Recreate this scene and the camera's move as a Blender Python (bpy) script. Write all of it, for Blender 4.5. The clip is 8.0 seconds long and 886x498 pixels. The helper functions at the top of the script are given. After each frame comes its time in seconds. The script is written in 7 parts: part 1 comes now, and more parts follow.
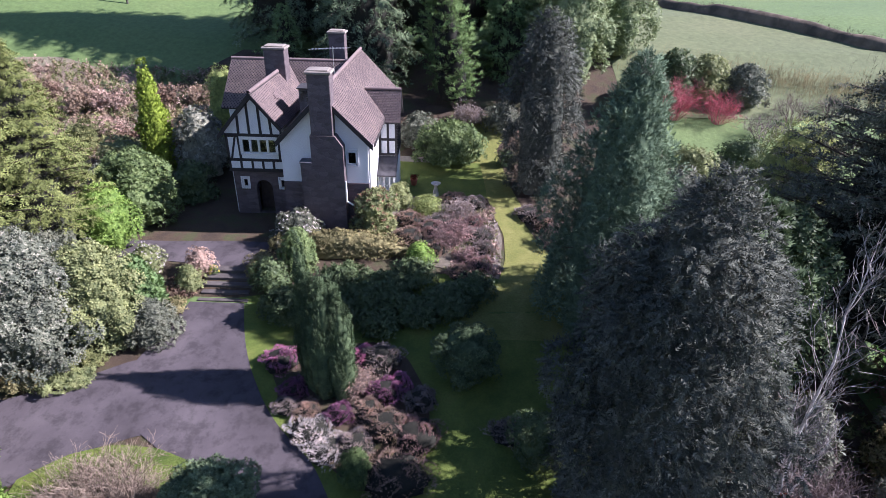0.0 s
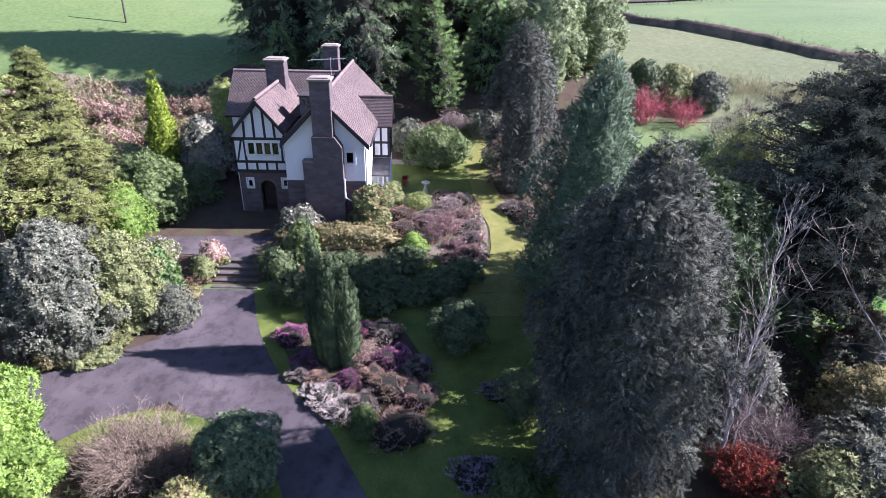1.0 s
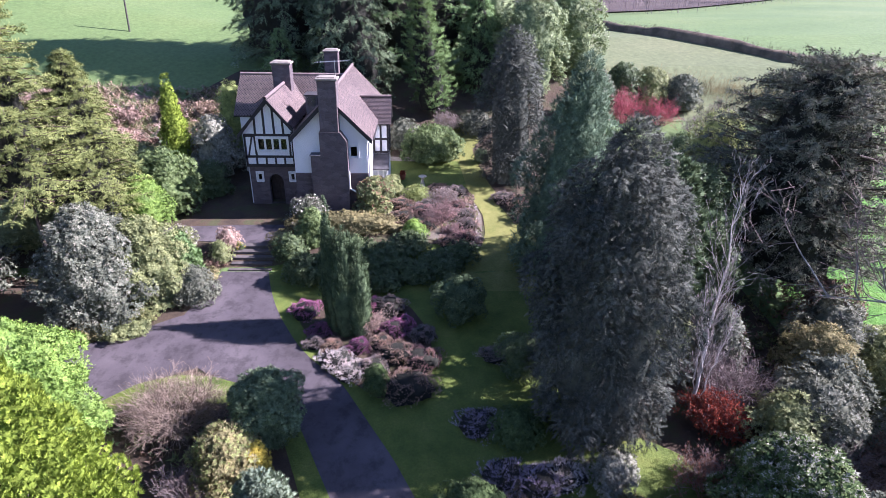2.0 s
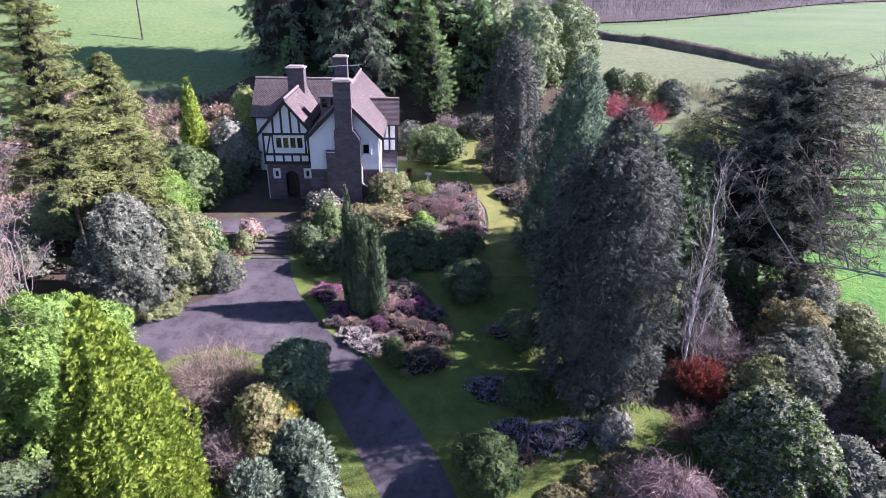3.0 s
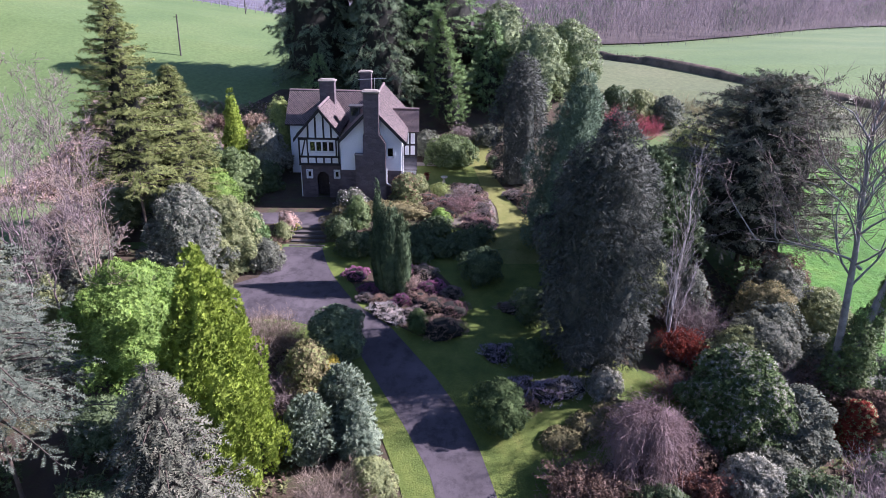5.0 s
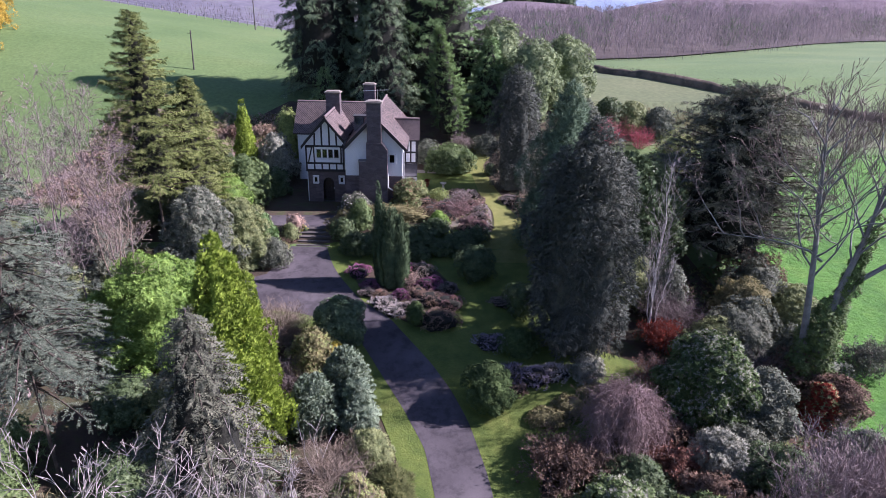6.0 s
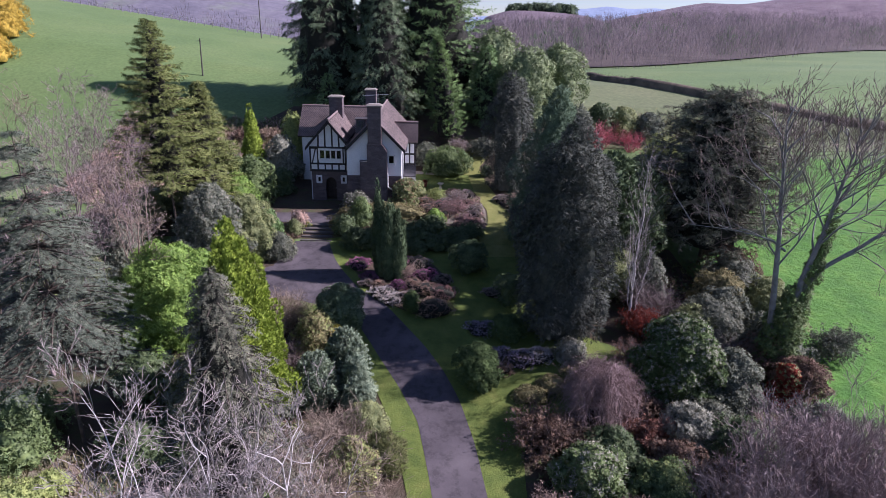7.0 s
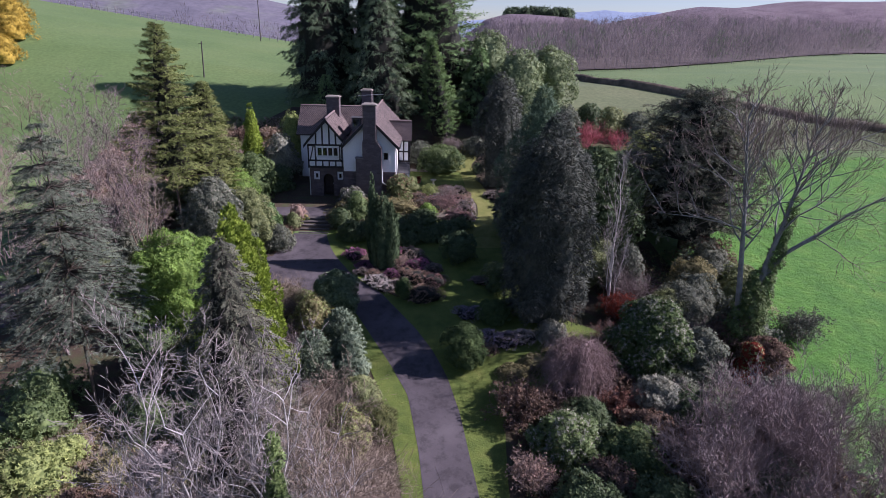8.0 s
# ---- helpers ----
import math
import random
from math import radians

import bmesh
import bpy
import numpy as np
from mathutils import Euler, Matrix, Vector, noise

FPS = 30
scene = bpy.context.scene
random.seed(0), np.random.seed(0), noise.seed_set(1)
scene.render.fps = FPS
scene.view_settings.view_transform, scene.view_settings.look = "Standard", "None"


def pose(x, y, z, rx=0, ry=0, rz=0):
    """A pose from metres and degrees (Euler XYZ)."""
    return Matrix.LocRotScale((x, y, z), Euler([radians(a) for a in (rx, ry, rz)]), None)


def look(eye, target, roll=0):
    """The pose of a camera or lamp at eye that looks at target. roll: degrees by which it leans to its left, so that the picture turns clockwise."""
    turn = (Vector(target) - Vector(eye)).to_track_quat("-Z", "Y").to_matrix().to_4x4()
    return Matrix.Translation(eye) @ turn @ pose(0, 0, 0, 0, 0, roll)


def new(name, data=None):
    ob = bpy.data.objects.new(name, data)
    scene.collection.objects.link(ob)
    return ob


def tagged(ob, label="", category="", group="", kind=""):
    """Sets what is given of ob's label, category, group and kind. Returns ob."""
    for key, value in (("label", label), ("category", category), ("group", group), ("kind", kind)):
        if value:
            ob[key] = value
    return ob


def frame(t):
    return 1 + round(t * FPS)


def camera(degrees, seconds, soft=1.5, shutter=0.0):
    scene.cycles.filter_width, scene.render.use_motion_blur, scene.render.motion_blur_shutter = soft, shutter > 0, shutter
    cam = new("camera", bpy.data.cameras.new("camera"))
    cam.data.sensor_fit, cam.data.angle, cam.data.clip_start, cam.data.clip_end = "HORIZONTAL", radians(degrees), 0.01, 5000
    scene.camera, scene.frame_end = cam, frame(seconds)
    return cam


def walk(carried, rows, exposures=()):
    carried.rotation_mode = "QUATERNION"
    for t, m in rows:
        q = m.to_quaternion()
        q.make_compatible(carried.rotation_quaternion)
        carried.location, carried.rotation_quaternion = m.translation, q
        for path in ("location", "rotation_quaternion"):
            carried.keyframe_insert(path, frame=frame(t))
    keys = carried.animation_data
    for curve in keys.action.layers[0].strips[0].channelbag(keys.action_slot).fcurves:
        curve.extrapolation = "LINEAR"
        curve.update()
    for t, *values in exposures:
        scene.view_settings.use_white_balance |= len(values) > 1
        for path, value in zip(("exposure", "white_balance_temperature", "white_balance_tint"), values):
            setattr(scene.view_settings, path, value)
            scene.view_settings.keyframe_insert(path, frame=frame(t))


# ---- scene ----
cam = camera(75.7, 8.0, soft=0.7)
PATH = [
    (0, (0.428, -0.014, 13.943), (0.423, 1.745, 12.991), 1.6),
    (0.5, (0.268, -1.564, 13.976), (0.289, 0.213, 13.057), 1.4),
    (1, (0.046, -3.166, 13.923), (0.096, -1.379, 13.025), 1.3),
    (1.5, (-0.274, -4.711, 13.842), (-0.2, -2.917, 12.961), 1.2),
    (3, (-1.695, -8.869, 13.694), (-1.574, -7.055, 12.861), 1.3),
    (3.5, (-2.176, -10.057, 13.72), (-2.061, -8.236, 12.901), 1.4),
    (4, (-2.554, -11.185, 13.719), (-2.442, -9.357, 12.914), 1.6),
    (4.5, (-2.681, -12.284, 13.79), (-2.573, -10.451, 12.997), 1.7),
    (6, (-2.185, -16.048, 13.803), (-2.103, -14.188, 13.073), 1.6),
    (6.5, (-1.967, -17.262, 13.786), (-1.89, -15.395, 13.072), 1.6),
    (7, (-1.75, -18.561, 13.785), (-1.678, -16.691, 13.08), 1.7),
    (7.5, (-1.502, -19.791, 13.752), (-1.432, -17.918, 13.052), 1.7),
    (8, (-1.271, -20.918, 13.738), (-1.194, -19.044, 13.043), 1.7),
]
EXPOSURES = [(0.0, 1.57, 5800, 31), (1.5, 1.99, 5750, 35), (4.5, 1.67, 5720, 38), (6.5, 1.22, 5800, 36), (8.0, 0.8, 5850, 35)]
walk(cam, [(t, look(eye, target, roll)) for t, eye, target, roll in PATH], EXPOSURES)

# ---- light: a low spring sun from the east, clear sky ----
SUN_FROM = Vector((1.0, 0.015, 0.0)).normalized()
SUN_EL = radians(36.0)
world = bpy.data.worlds.new("sky")
scene.world = world
world.use_nodes = True
wn = world.node_tree.nodes
sky = wn.new("ShaderNodeTexSky")
sky.sky_type = "NISHITA"
sky.sun_disc = False
sky.air_density, sky.dust_density, sky.ozone_density = 1.0, 0.3, 3.0
sky.sun_elevation = SUN_EL
sky.sun_rotation = math.atan2(SUN_FROM.x, SUN_FROM.y)
wn["Background"].inputs["Strength"].default_value = 0.061
world.node_tree.links.new(sky.outputs[0], wn["Background"].inputs["Color"])
sun_data = bpy.data.lights.new("sun", "SUN")
sun_data.energy, sun_data.angle, sun_data.color = 4.7, radians(0.55), (1.0, 0.96, 0.90)
sun = new("sun", sun_data)
sun_way = Vector((SUN_FROM.x * math.cos(SUN_EL), SUN_FROM.y * math.cos(SUN_EL), math.sin(SUN_EL)))
sun.matrix_world = look(sun_way * 200, (0, 0, 0))


# ---- materials ----
def ramp(nt, fac, stops):
    n = nt.nodes.new("ShaderNodeValToRGB")
    els = n.color_ramp.elements
    while len(els) < len(stops):
        els.new(0.5)
    for e, (p, c) in zip(els, stops):
        e.position, e.color = p, (*c, 1)
    nt.links.new(fac, n.inputs[0])
    return n.outputs[0]


def noise_tex(nt, scale, detail=4, vec=None, rough=0.6):
    n = nt.nodes.new("ShaderNodeTexNoise")
    n.inputs["Scale"].default_value, n.inputs["Detail"].default_value, n.inputs["Roughness"].default_value = scale, detail, rough
    if vec is None:
        geo = nt.nodes.new("ShaderNodeNewGeometry")
        vec = geo.outputs["Position"]
    nt.links.new(vec, n.inputs["Vector"])
    return n.outputs["Fac"]


def mixc(nt, fac, a, b, blend="MIX"):
    n = nt.nodes.new("ShaderNodeMix")
    n.data_type, n.blend_type = "RGBA", blend
    for socket, v in ((n.inputs[0], fac), (n.inputs[6], a), (n.inputs[7], b)):
        if isinstance(v, (int, float)):
            socket.default_value = v
        elif isinstance(v, tuple):
            socket.default_value = (*v, 1)
        else:
            nt.links.new(v, socket)
    return n.outputs[2]


def bump(nt, height, strength, distance, bsdf):
    n = nt.nodes.new("ShaderNodeBump")
    n.inputs["Strength"].default_value, n.inputs["Distance"].default_value = strength, distance
    nt.links.new(height, n.inputs["Height"])
    nt.links.new(n.outputs[0], bsdf.inputs["Normal"])


def blank(name, rough=0.8, metal=0.0, spec=0.4):
    m = bpy.data.materials.new(name)
    m.use_nodes = True
    b = m.node_tree.nodes["Principled BSDF"]
    b.inputs["Roughness"].default_value, b.inputs["Metallic"].default_value = rough, metal
    b.inputs["Specular IOR Level"].default_value = spec
    return m, m.node_tree, b


def surface(name, stops, scale, rough=0.8, fine=None, bump_s=0.3, bump_d=0.02, metal=0.0, spec=0.4):
    """A rough surface with a broad and a fine variation of its colour, and fine relief."""
    m, nt, b = blank(name, rough, metal, spec)
    broad = noise_tex(nt, scale, 5)
    col = ramp(nt, broad, stops)
    fine = fine or scale * 14
    grain = noise_tex(nt, fine, 6, rough=0.7)
    col = mixc(nt, 0.55, col, ramp(nt, grain, [(0.3, (0.45, 0.45, 0.45)), (0.7, (1.25, 1.25, 1.25))]), "MULTIPLY")
    nt.links.new(col, b.inputs["Base Color"])
    bump(nt, grain, bump_s, bump_d, b)
    return m


def foliage(name, dark, mid, light, rough=0.5, glow=0.22, broad=0.7, spec=0.35):
    """Leaves: each its own tone, with broad drifts of tone over the plant, and some light let through."""
    m, nt, b = blank(name, rough, 0, spec)
    geo = nt.nodes.new("ShaderNodeNewGeometry")
    soft_dark, soft_light = (tuple(0.38 * m_ + 0.62 * v for m_, v in zip(mid, c)) for c in (dark, light))
    col = ramp(nt, geo.outputs["Random Per Island"], [(0.0, soft_dark), (0.5, mid), (1.0, soft_light)])
    spray = noise_tex(nt, broad * 4.5, 2)
    col = mixc(nt, 0.8, col, ramp(nt, spray, [(0.34, (0.55, 0.6, 0.58)), (0.66, (1.38, 1.34, 1.26))]), "MULTIPLY")
    drift = noise_tex(nt, broad, 3)
    col = mixc(nt, 0.6, col, ramp(nt, drift, [(0.3, (0.6, 0.62, 0.6)), (0.7, (1.25, 1.2, 1.1))]), "MULTIPLY")
    nt.links.new(col, b.inputs["Base Color"])
    tr = nt.nodes.new("ShaderNodeBsdfTranslucent")
    nt.links.new(col, tr.inputs[0])
    mx = nt.nodes.new("ShaderNodeMixShader")
    mx.inputs[0].default_value = glow
    nt.links.new(b.outputs[0], mx.inputs[1])
    nt.links.new(tr.outputs[0], mx.inputs[2])
    nt.links.new(mx.outputs[0], nt.nodes["Material Output"].inputs[0])
    return m


M = {}
M["field"] = surface("pasture_grass", [(0.3, (0.082, 0.138, 0.04)), (0.5, (0.103, 0.162, 0.048)), (0.75, (0.135, 0.185, 0.06))], 0.06, 0.9, 2.5, 0.5, 0.08)
M["field_near"] = surface("rough_pasture", [(0.3, (0.045, 0.15, 0.012)), (0.55, (0.072, 0.195, 0.018)), (0.8, (0.125, 0.225, 0.03))], 0.5, 0.9, 1.6, 1.0, 0.3)
M["field_dry"] = surface("dry_pasture", [(0.3, (0.102, 0.13, 0.054)), (0.55, (0.127, 0.15, 0.064)), (0.8, (0.158, 0.172, 0.08))], 0.08, 0.9, 2.0, 0.4, 0.06)
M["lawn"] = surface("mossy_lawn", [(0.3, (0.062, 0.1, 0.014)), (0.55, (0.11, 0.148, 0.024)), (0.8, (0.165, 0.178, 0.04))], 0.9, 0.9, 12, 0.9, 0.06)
# Brighter, yellower copy of the lawn, with the walk's sunlight in its colour.
M["lawn_sunny"] = surface("sunlit_lawn", [(0.3, (0.125, 0.145, 0.028)), (0.55, (0.18, 0.186, 0.046)), (0.8, (0.25, 0.236, 0.075))], 0.9, 0.9, 12, 0.9, 0.06)
M["soil"] = surface("leaf_litter", [(0.25, (0.035, 0.026, 0.018)), (0.5, (0.075, 0.052, 0.032)), (0.62, (0.06, 0.065, 0.025)), (0.8, (0.13, 0.095, 0.06))], 0.8, 0.95, 18, 0.9, 0.05)
M["bank"] = surface("bracken_bank", [(0.42, (0.13, 0.17, 0.085)), (0.54, (0.23, 0.18, 0.13)), (0.78, (0.31, 0.235, 0.185))], 0.35, 0.95, 10, 0.9, 0.08)
M["gravel"] = surface("stony_soil", [(0.3, (0.10, 0.084, 0.06)), (0.6, (0.185, 0.16, 0.12))], 1.2, 0.95, 25, 0.9, 0.05)
M["stone_paving"] = surface("worn_paving", [(0.3, (0.06, 0.052, 0.048)), (0.7, (0.12, 0.105, 0.095))], 1.5, 0.9, 20, 0.6, 0.02)
M["bark"] = surface("bark", [(0.3, (0.05, 0.038, 0.028)), (0.7, (0.11, 0.085, 0.065))], 4, 0.9, 40, 0.8, 0.02)
M["grey_bark"] = surface("grey_bark", [(0.3, (0.14, 0.135, 0.13)), (0.7, (0.28, 0.27, 0.26))], 3, 0.9, 30, 0.8, 0.02)
M["pale_bark"] = surface("pale_bark", [(0.3, (0.42, 0.39, 0.365)), (0.7, (0.64, 0.61, 0.575))], 3, 0.8, 22, 0.6, 0.015)
M["twig_pink"] = surface("pinkish_twigs", [(0.3, (0.145, 0.108, 0.098)), (0.7, (0.25, 0.2, 0.185))], 1.5, 0.9, 12, 0.3, 0.01)
M["twig_cherry"] = surface("weeping_twigs", [(0.3, (0.185, 0.128, 0.115)), (0.7, (0.33, 0.235, 0.215))], 1.5, 0.9, 12, 0.3, 0.01)
M["birch_twig"] = surface("pale_birch_twigs", [(0.3, (0.24, 0.21, 0.2)), (0.7, (0.42, 0.385, 0.36))], 1.5, 0.9, 12, 0.3, 0.01)
M["twig_straw"] = surface("straw_twigs", [(0.3, (0.165, 0.125, 0.092)), (0.7, (0.29, 0.228, 0.172))], 1.5, 0.9, 12, 0.3, 0.01)
M["twig_grey"] = surface("grey_twigs", [(0.3, (0.175, 0.13, 0.12)), (0.7, (0.335, 0.265, 0.25))], 1.5, 0.9, 12, 0.3, 0.01)
M["thorn_bark"] = surface("lichened_bark", [(0.3, (0.36, 0.335, 0.315)), (0.7, (0.60, 0.565, 0.54))], 3, 0.85, 22, 0.6, 0.015)
M["thorn_twig"] = surface("lichened_twigs", [(0.3, (0.19, 0.165, 0.153)), (0.7, (0.35, 0.305, 0.285))], 1.5, 0.9, 12, 0.3, 0.01)
M["twig_brown"] = surface("brown_twigs", [(0.3, (0.135, 0.10, 0.088)), (0.7, (0.265, 0.20, 0.178))], 1.5, 0.9, 12, 0.3, 0.01)
M["twig_red"] = surface("red_twigs", [(0.3, (0.36, 0.07, 0.085)), (0.7, (0.58, 0.19, 0.21))], 1.5, 0.8, 12, 0.3, 0.01)
# Near-black: the shade deep inside crowns and rooms is put into this colour.
M["inner"] = surface("inner_shade", [(0.3, (0.010, 0.011, 0.007)), (0.7, (0.022, 0.022, 0.014))], 3, 0.95, 30, 0.8, 0.05)
M["wood_floor"] = surface("wood_floor", [(0.3, (0.05, 0.036, 0.03)), (0.7, (0.10, 0.075, 0.062))], 0.15, 0.95, 2.0, 0.6, 0.2)
M["wood_far"] = foliage("far_bare_wood", (0.145, 0.122, 0.142), (0.19, 0.162, 0.182), (0.25, 0.215, 0.235), 0.9, 0.5, 0.03, 0.05)
M["dead_grass"] = foliage("dead_grass", (0.20, 0.17, 0.10), (0.28, 0.24, 0.14), (0.36, 0.31, 0.19), 0.9, 0.3, 0.2, 0.1)
M["hedge_far"] = foliage("hedgerow_twigs", (0.07, 0.058, 0.045), (0.12, 0.098, 0.08), (0.20, 0.165, 0.135), 0.9, 0.0, 0.2, 0.1)
for key, dark, mid, light, rough, glow in (
        ("laurel_bright", (0.094, 0.216, 0.023), (0.175, 0.338, 0.041), (0.285, 0.460, 0.071), 0.42, 0.25),
        ("laurel", (0.059, 0.127, 0.026), (0.112, 0.207, 0.041), (0.192, 0.310, 0.075), 0.40, 0.2),
        ("laurel_olive", (0.13, 0.185, 0.049), (0.199, 0.269, 0.069), (0.311, 0.375, 0.119), 0.45, 0.2),
        ("rhodo", (0.037, 0.085, 0.024), (0.077, 0.146, 0.041), (0.146, 0.224, 0.077), 0.38, 0.15),
        ("rhodo_grey", (0.08, 0.106, 0.067), (0.123, 0.156, 0.101), (0.192, 0.229, 0.153), 0.42, 0.15),
        ("holly_grey", (0.088, 0.118, 0.083), (0.140, 0.181, 0.123), (0.221, 0.275, 0.190), 0.6, 0.15),
        ("holly_pale", (0.112, 0.140, 0.092), (0.224, 0.261, 0.187), (0.448, 0.486, 0.373), 0.45, 0.15),
        ("yew", (0.03, 0.073, 0.029), (0.064, 0.129, 0.049), (0.131, 0.218, 0.087), 0.55, 0.12),
        ("cypress_green", (0.044, 0.106, 0.056), (0.094, 0.190, 0.100), (0.181, 0.300, 0.169), 0.6, 0.12),
        ("cypress_gold", (0.110, 0.191, 0.011), (0.220, 0.349, 0.014), (0.363, 0.508, 0.025), 0.55, 0.25),
        ("fir", (0.056, 0.118, 0.055), (0.114, 0.202, 0.095), (0.223, 0.34, 0.166), 0.6, 0.1),
        ("fir_green", (0.061, 0.154, 0.037), (0.123, 0.271, 0.067), (0.217, 0.382, 0.109), 0.6, 0.12),
        ("pine_yellow", (0.089, 0.132, 0.019), (0.148, 0.208, 0.029), (0.249, 0.318, 0.052), 0.6, 0.12),
        ("spruce_blue", (0.043, 0.069, 0.048), (0.096, 0.140, 0.096), (0.194, 0.256, 0.175), 0.6, 0.1),
        ("cedar_grey", (0.052, 0.068, 0.042), (0.114, 0.136, 0.088), (0.228, 0.251, 0.172), 0.65, 0.1),
        ("cedar_olive", (0.058, 0.086, 0.047), (0.131, 0.169, 0.101), (0.316, 0.309, 0.220), 0.65, 0.1),
        ("blue_green", (0.084, 0.146, 0.092), (0.157, 0.254, 0.154), (0.276, 0.391, 0.246), 0.55, 0.15),
        ("dome_green", (0.055, 0.118, 0.045), (0.112, 0.205, 0.08), (0.2, 0.325, 0.13), 0.5, 0.15),
        ("grass_olive", (0.078, 0.111, 0.026), (0.15, 0.195, 0.046), (0.26, 0.286, 0.078), 0.6, 0.2),
        ("hedge_olive", (0.116, 0.127, 0.038), (0.215, 0.215, 0.067), (0.331, 0.293, 0.116), 0.6, 0.15),
        ("box_dark", (0.037, 0.086, 0.018), (0.073, 0.149, 0.030), (0.132, 0.226, 0.055), 0.55, 0.12),
        ("lime", (0.132, 0.204, 0.024), (0.228, 0.336, 0.048), (0.36, 0.456, 0.084), 0.5, 0.25),
        ("yellow_flower", (0.30, 0.28, 0.02), (0.50, 0.44, 0.02), (0.68, 0.56, 0.04), 0.6, 0.2),
        ("gorse", (0.187, 0.152, 0.010), (0.383, 0.285, 0.012), (0.510, 0.380, 0.020), 0.6, 0.1),
        ("heather_pink", (0.265, 0.091, 0.180), (0.476, 0.183, 0.361), (0.727, 0.365, 0.583), 0.7, 0.1),
        ("heather_purple", (0.16, 0.065, 0.135), (0.28, 0.12, 0.235), (0.45, 0.22, 0.38), 0.7, 0.1),
        ("heather_white", (0.289, 0.289, 0.256), (0.551, 0.550, 0.540), (0.866, 0.866, 0.900), 0.7, 0.1),
        ("heather_brown", (0.185, 0.129, 0.099), (0.351, 0.258, 0.209), (0.555, 0.437, 0.345), 0.8, 0.1),
        ("heather_rose", (0.203, 0.117, 0.12), (0.333, 0.219, 0.21), (0.499, 0.375, 0.345), 0.8, 0.1),
        ("heather_grey", (0.17, 0.15, 0.14), (0.30, 0.27, 0.26), (0.45, 0.41, 0.40), 0.8, 0.1),
        ("heather_lilac", (0.180, 0.165, 0.240), (0.360, 0.330, 0.450), (0.630, 0.600, 0.720), 0.8, 0.1),
        ("russet", (0.149, 0.06, 0.036), (0.265, 0.109, 0.065), (0.414, 0.197, 0.129), 0.7, 0.15),
        ("red_leaf", (0.15, 0.026, 0.015), (0.27, 0.05, 0.026), (0.4, 0.1, 0.055), 0.6, 0.15),
        ("brown_leaf", (0.09, 0.06, 0.035), (0.17, 0.11, 0.07), (0.28, 0.20, 0.14), 0.7, 0.15),
        ("cypress_blue", (0.035, 0.048, 0.040), (0.076, 0.101, 0.081), (0.165, 0.202, 0.161), 0.6, 0.12),
        ("bamboo", (0.150, 0.213, 0.037), (0.275, 0.362, 0.069), (0.450, 0.525, 0.125), 0.6, 0.25),
        ("holm", (0.102, 0.170, 0.055), (0.174, 0.274, 0.090), (0.282, 0.414, 0.150), 0.45, 0.15),
        ("fir_bright", (0.046, 0.115, 0.023), (0.098, 0.218, 0.04), (0.172, 0.333, 0.069), 0.6, 0.15),
        ("bracken", (0.168, 0.114, 0.070), (0.286, 0.209, 0.131), (0.419, 0.336, 0.223), 0.7, 0.15),
        ("ivy", (0.051, 0.105, 0.016), (0.102, 0.195, 0.029), (0.187, 0.300, 0.052), 0.45, 0.15)):
    grey = 0.16 if key.startswith(("heather", "gorse", "yellow", "red", "cypress_gold", "laurel_bright")) else 0.3
    tone = [tuple(v * (1 - grey) + grey * 0.9 * (0.3 * c[0] + 0.6 * c[1] + 0.1 * c[2]) for v in c) for c in (dark, mid, light)]
    tone = [(1.03 * c[0], 0.95 * c[1], 0.97 * c[2]) for c in tone]
    M[key] = foliage(key, *tone, 0.85 if rough >= 0.55 else rough + 0.12, glow, spec=0.1 if rough >= 0.55 else 0.16)


def asphalt():
    m, nt, b = blank("worn_asphalt", 0.85)
    broad = ramp(nt, noise_tex(nt, 0.35, 5), [(0.3, (0.05, 0.042, 0.045)), (0.5, (0.073, 0.062, 0.067)), (0.72, (0.108, 0.093, 0.097))])
    patch = ramp(nt, noise_tex(nt, 1.6, 6, rough=0.7), [(0.36, (0.5, 0.5, 0.5)), (0.52, (1.0, 1.0, 1.0))])
    col = mixc(nt, 0.8, broad, patch, "MULTIPLY")
    grain = noise_tex(nt, 60, 4, rough=0.8)
    col = mixc(nt, 0.35, col, ramp(nt, grain, [(0.3, (0.6, 0.6, 0.6)), (0.7, (1.3, 1.3, 1.3))]), "MULTIPLY")
    nt.links.new(col, b.inputs["Base Color"])
    bump(nt, grain, 0.4, 0.01, b)
    return m


def tiles_material():
    m, nt, b = blank("clay_tiles", 0.75)
    geo = nt.nodes.new("ShaderNodeNewGeometry")
    col = ramp(nt, geo.outputs["Random Per Island"], [(0, (0.162, 0.126, 0.12)), (0.45, (0.185, 0.144, 0.136)), (0.8, (0.21, 0.163, 0.15)), (1, (0.17, 0.134, 0.126))])
    stain = ramp(nt, noise_tex(nt, 0.9, 6, rough=0.7), [(0.33, (0.66, 0.65, 0.66)), (0.55, (1.0, 0.98, 0.97)), (0.75, (1.4, 1.36, 1.2))])
    col = mixc(nt, 0.75, col, stain, "MULTIPLY")
    nt.links.new(col, b.inputs["Base Color"])
    bump(nt, noise_tex(nt, 50, 4), 0.4, 0.006, b)
    return m


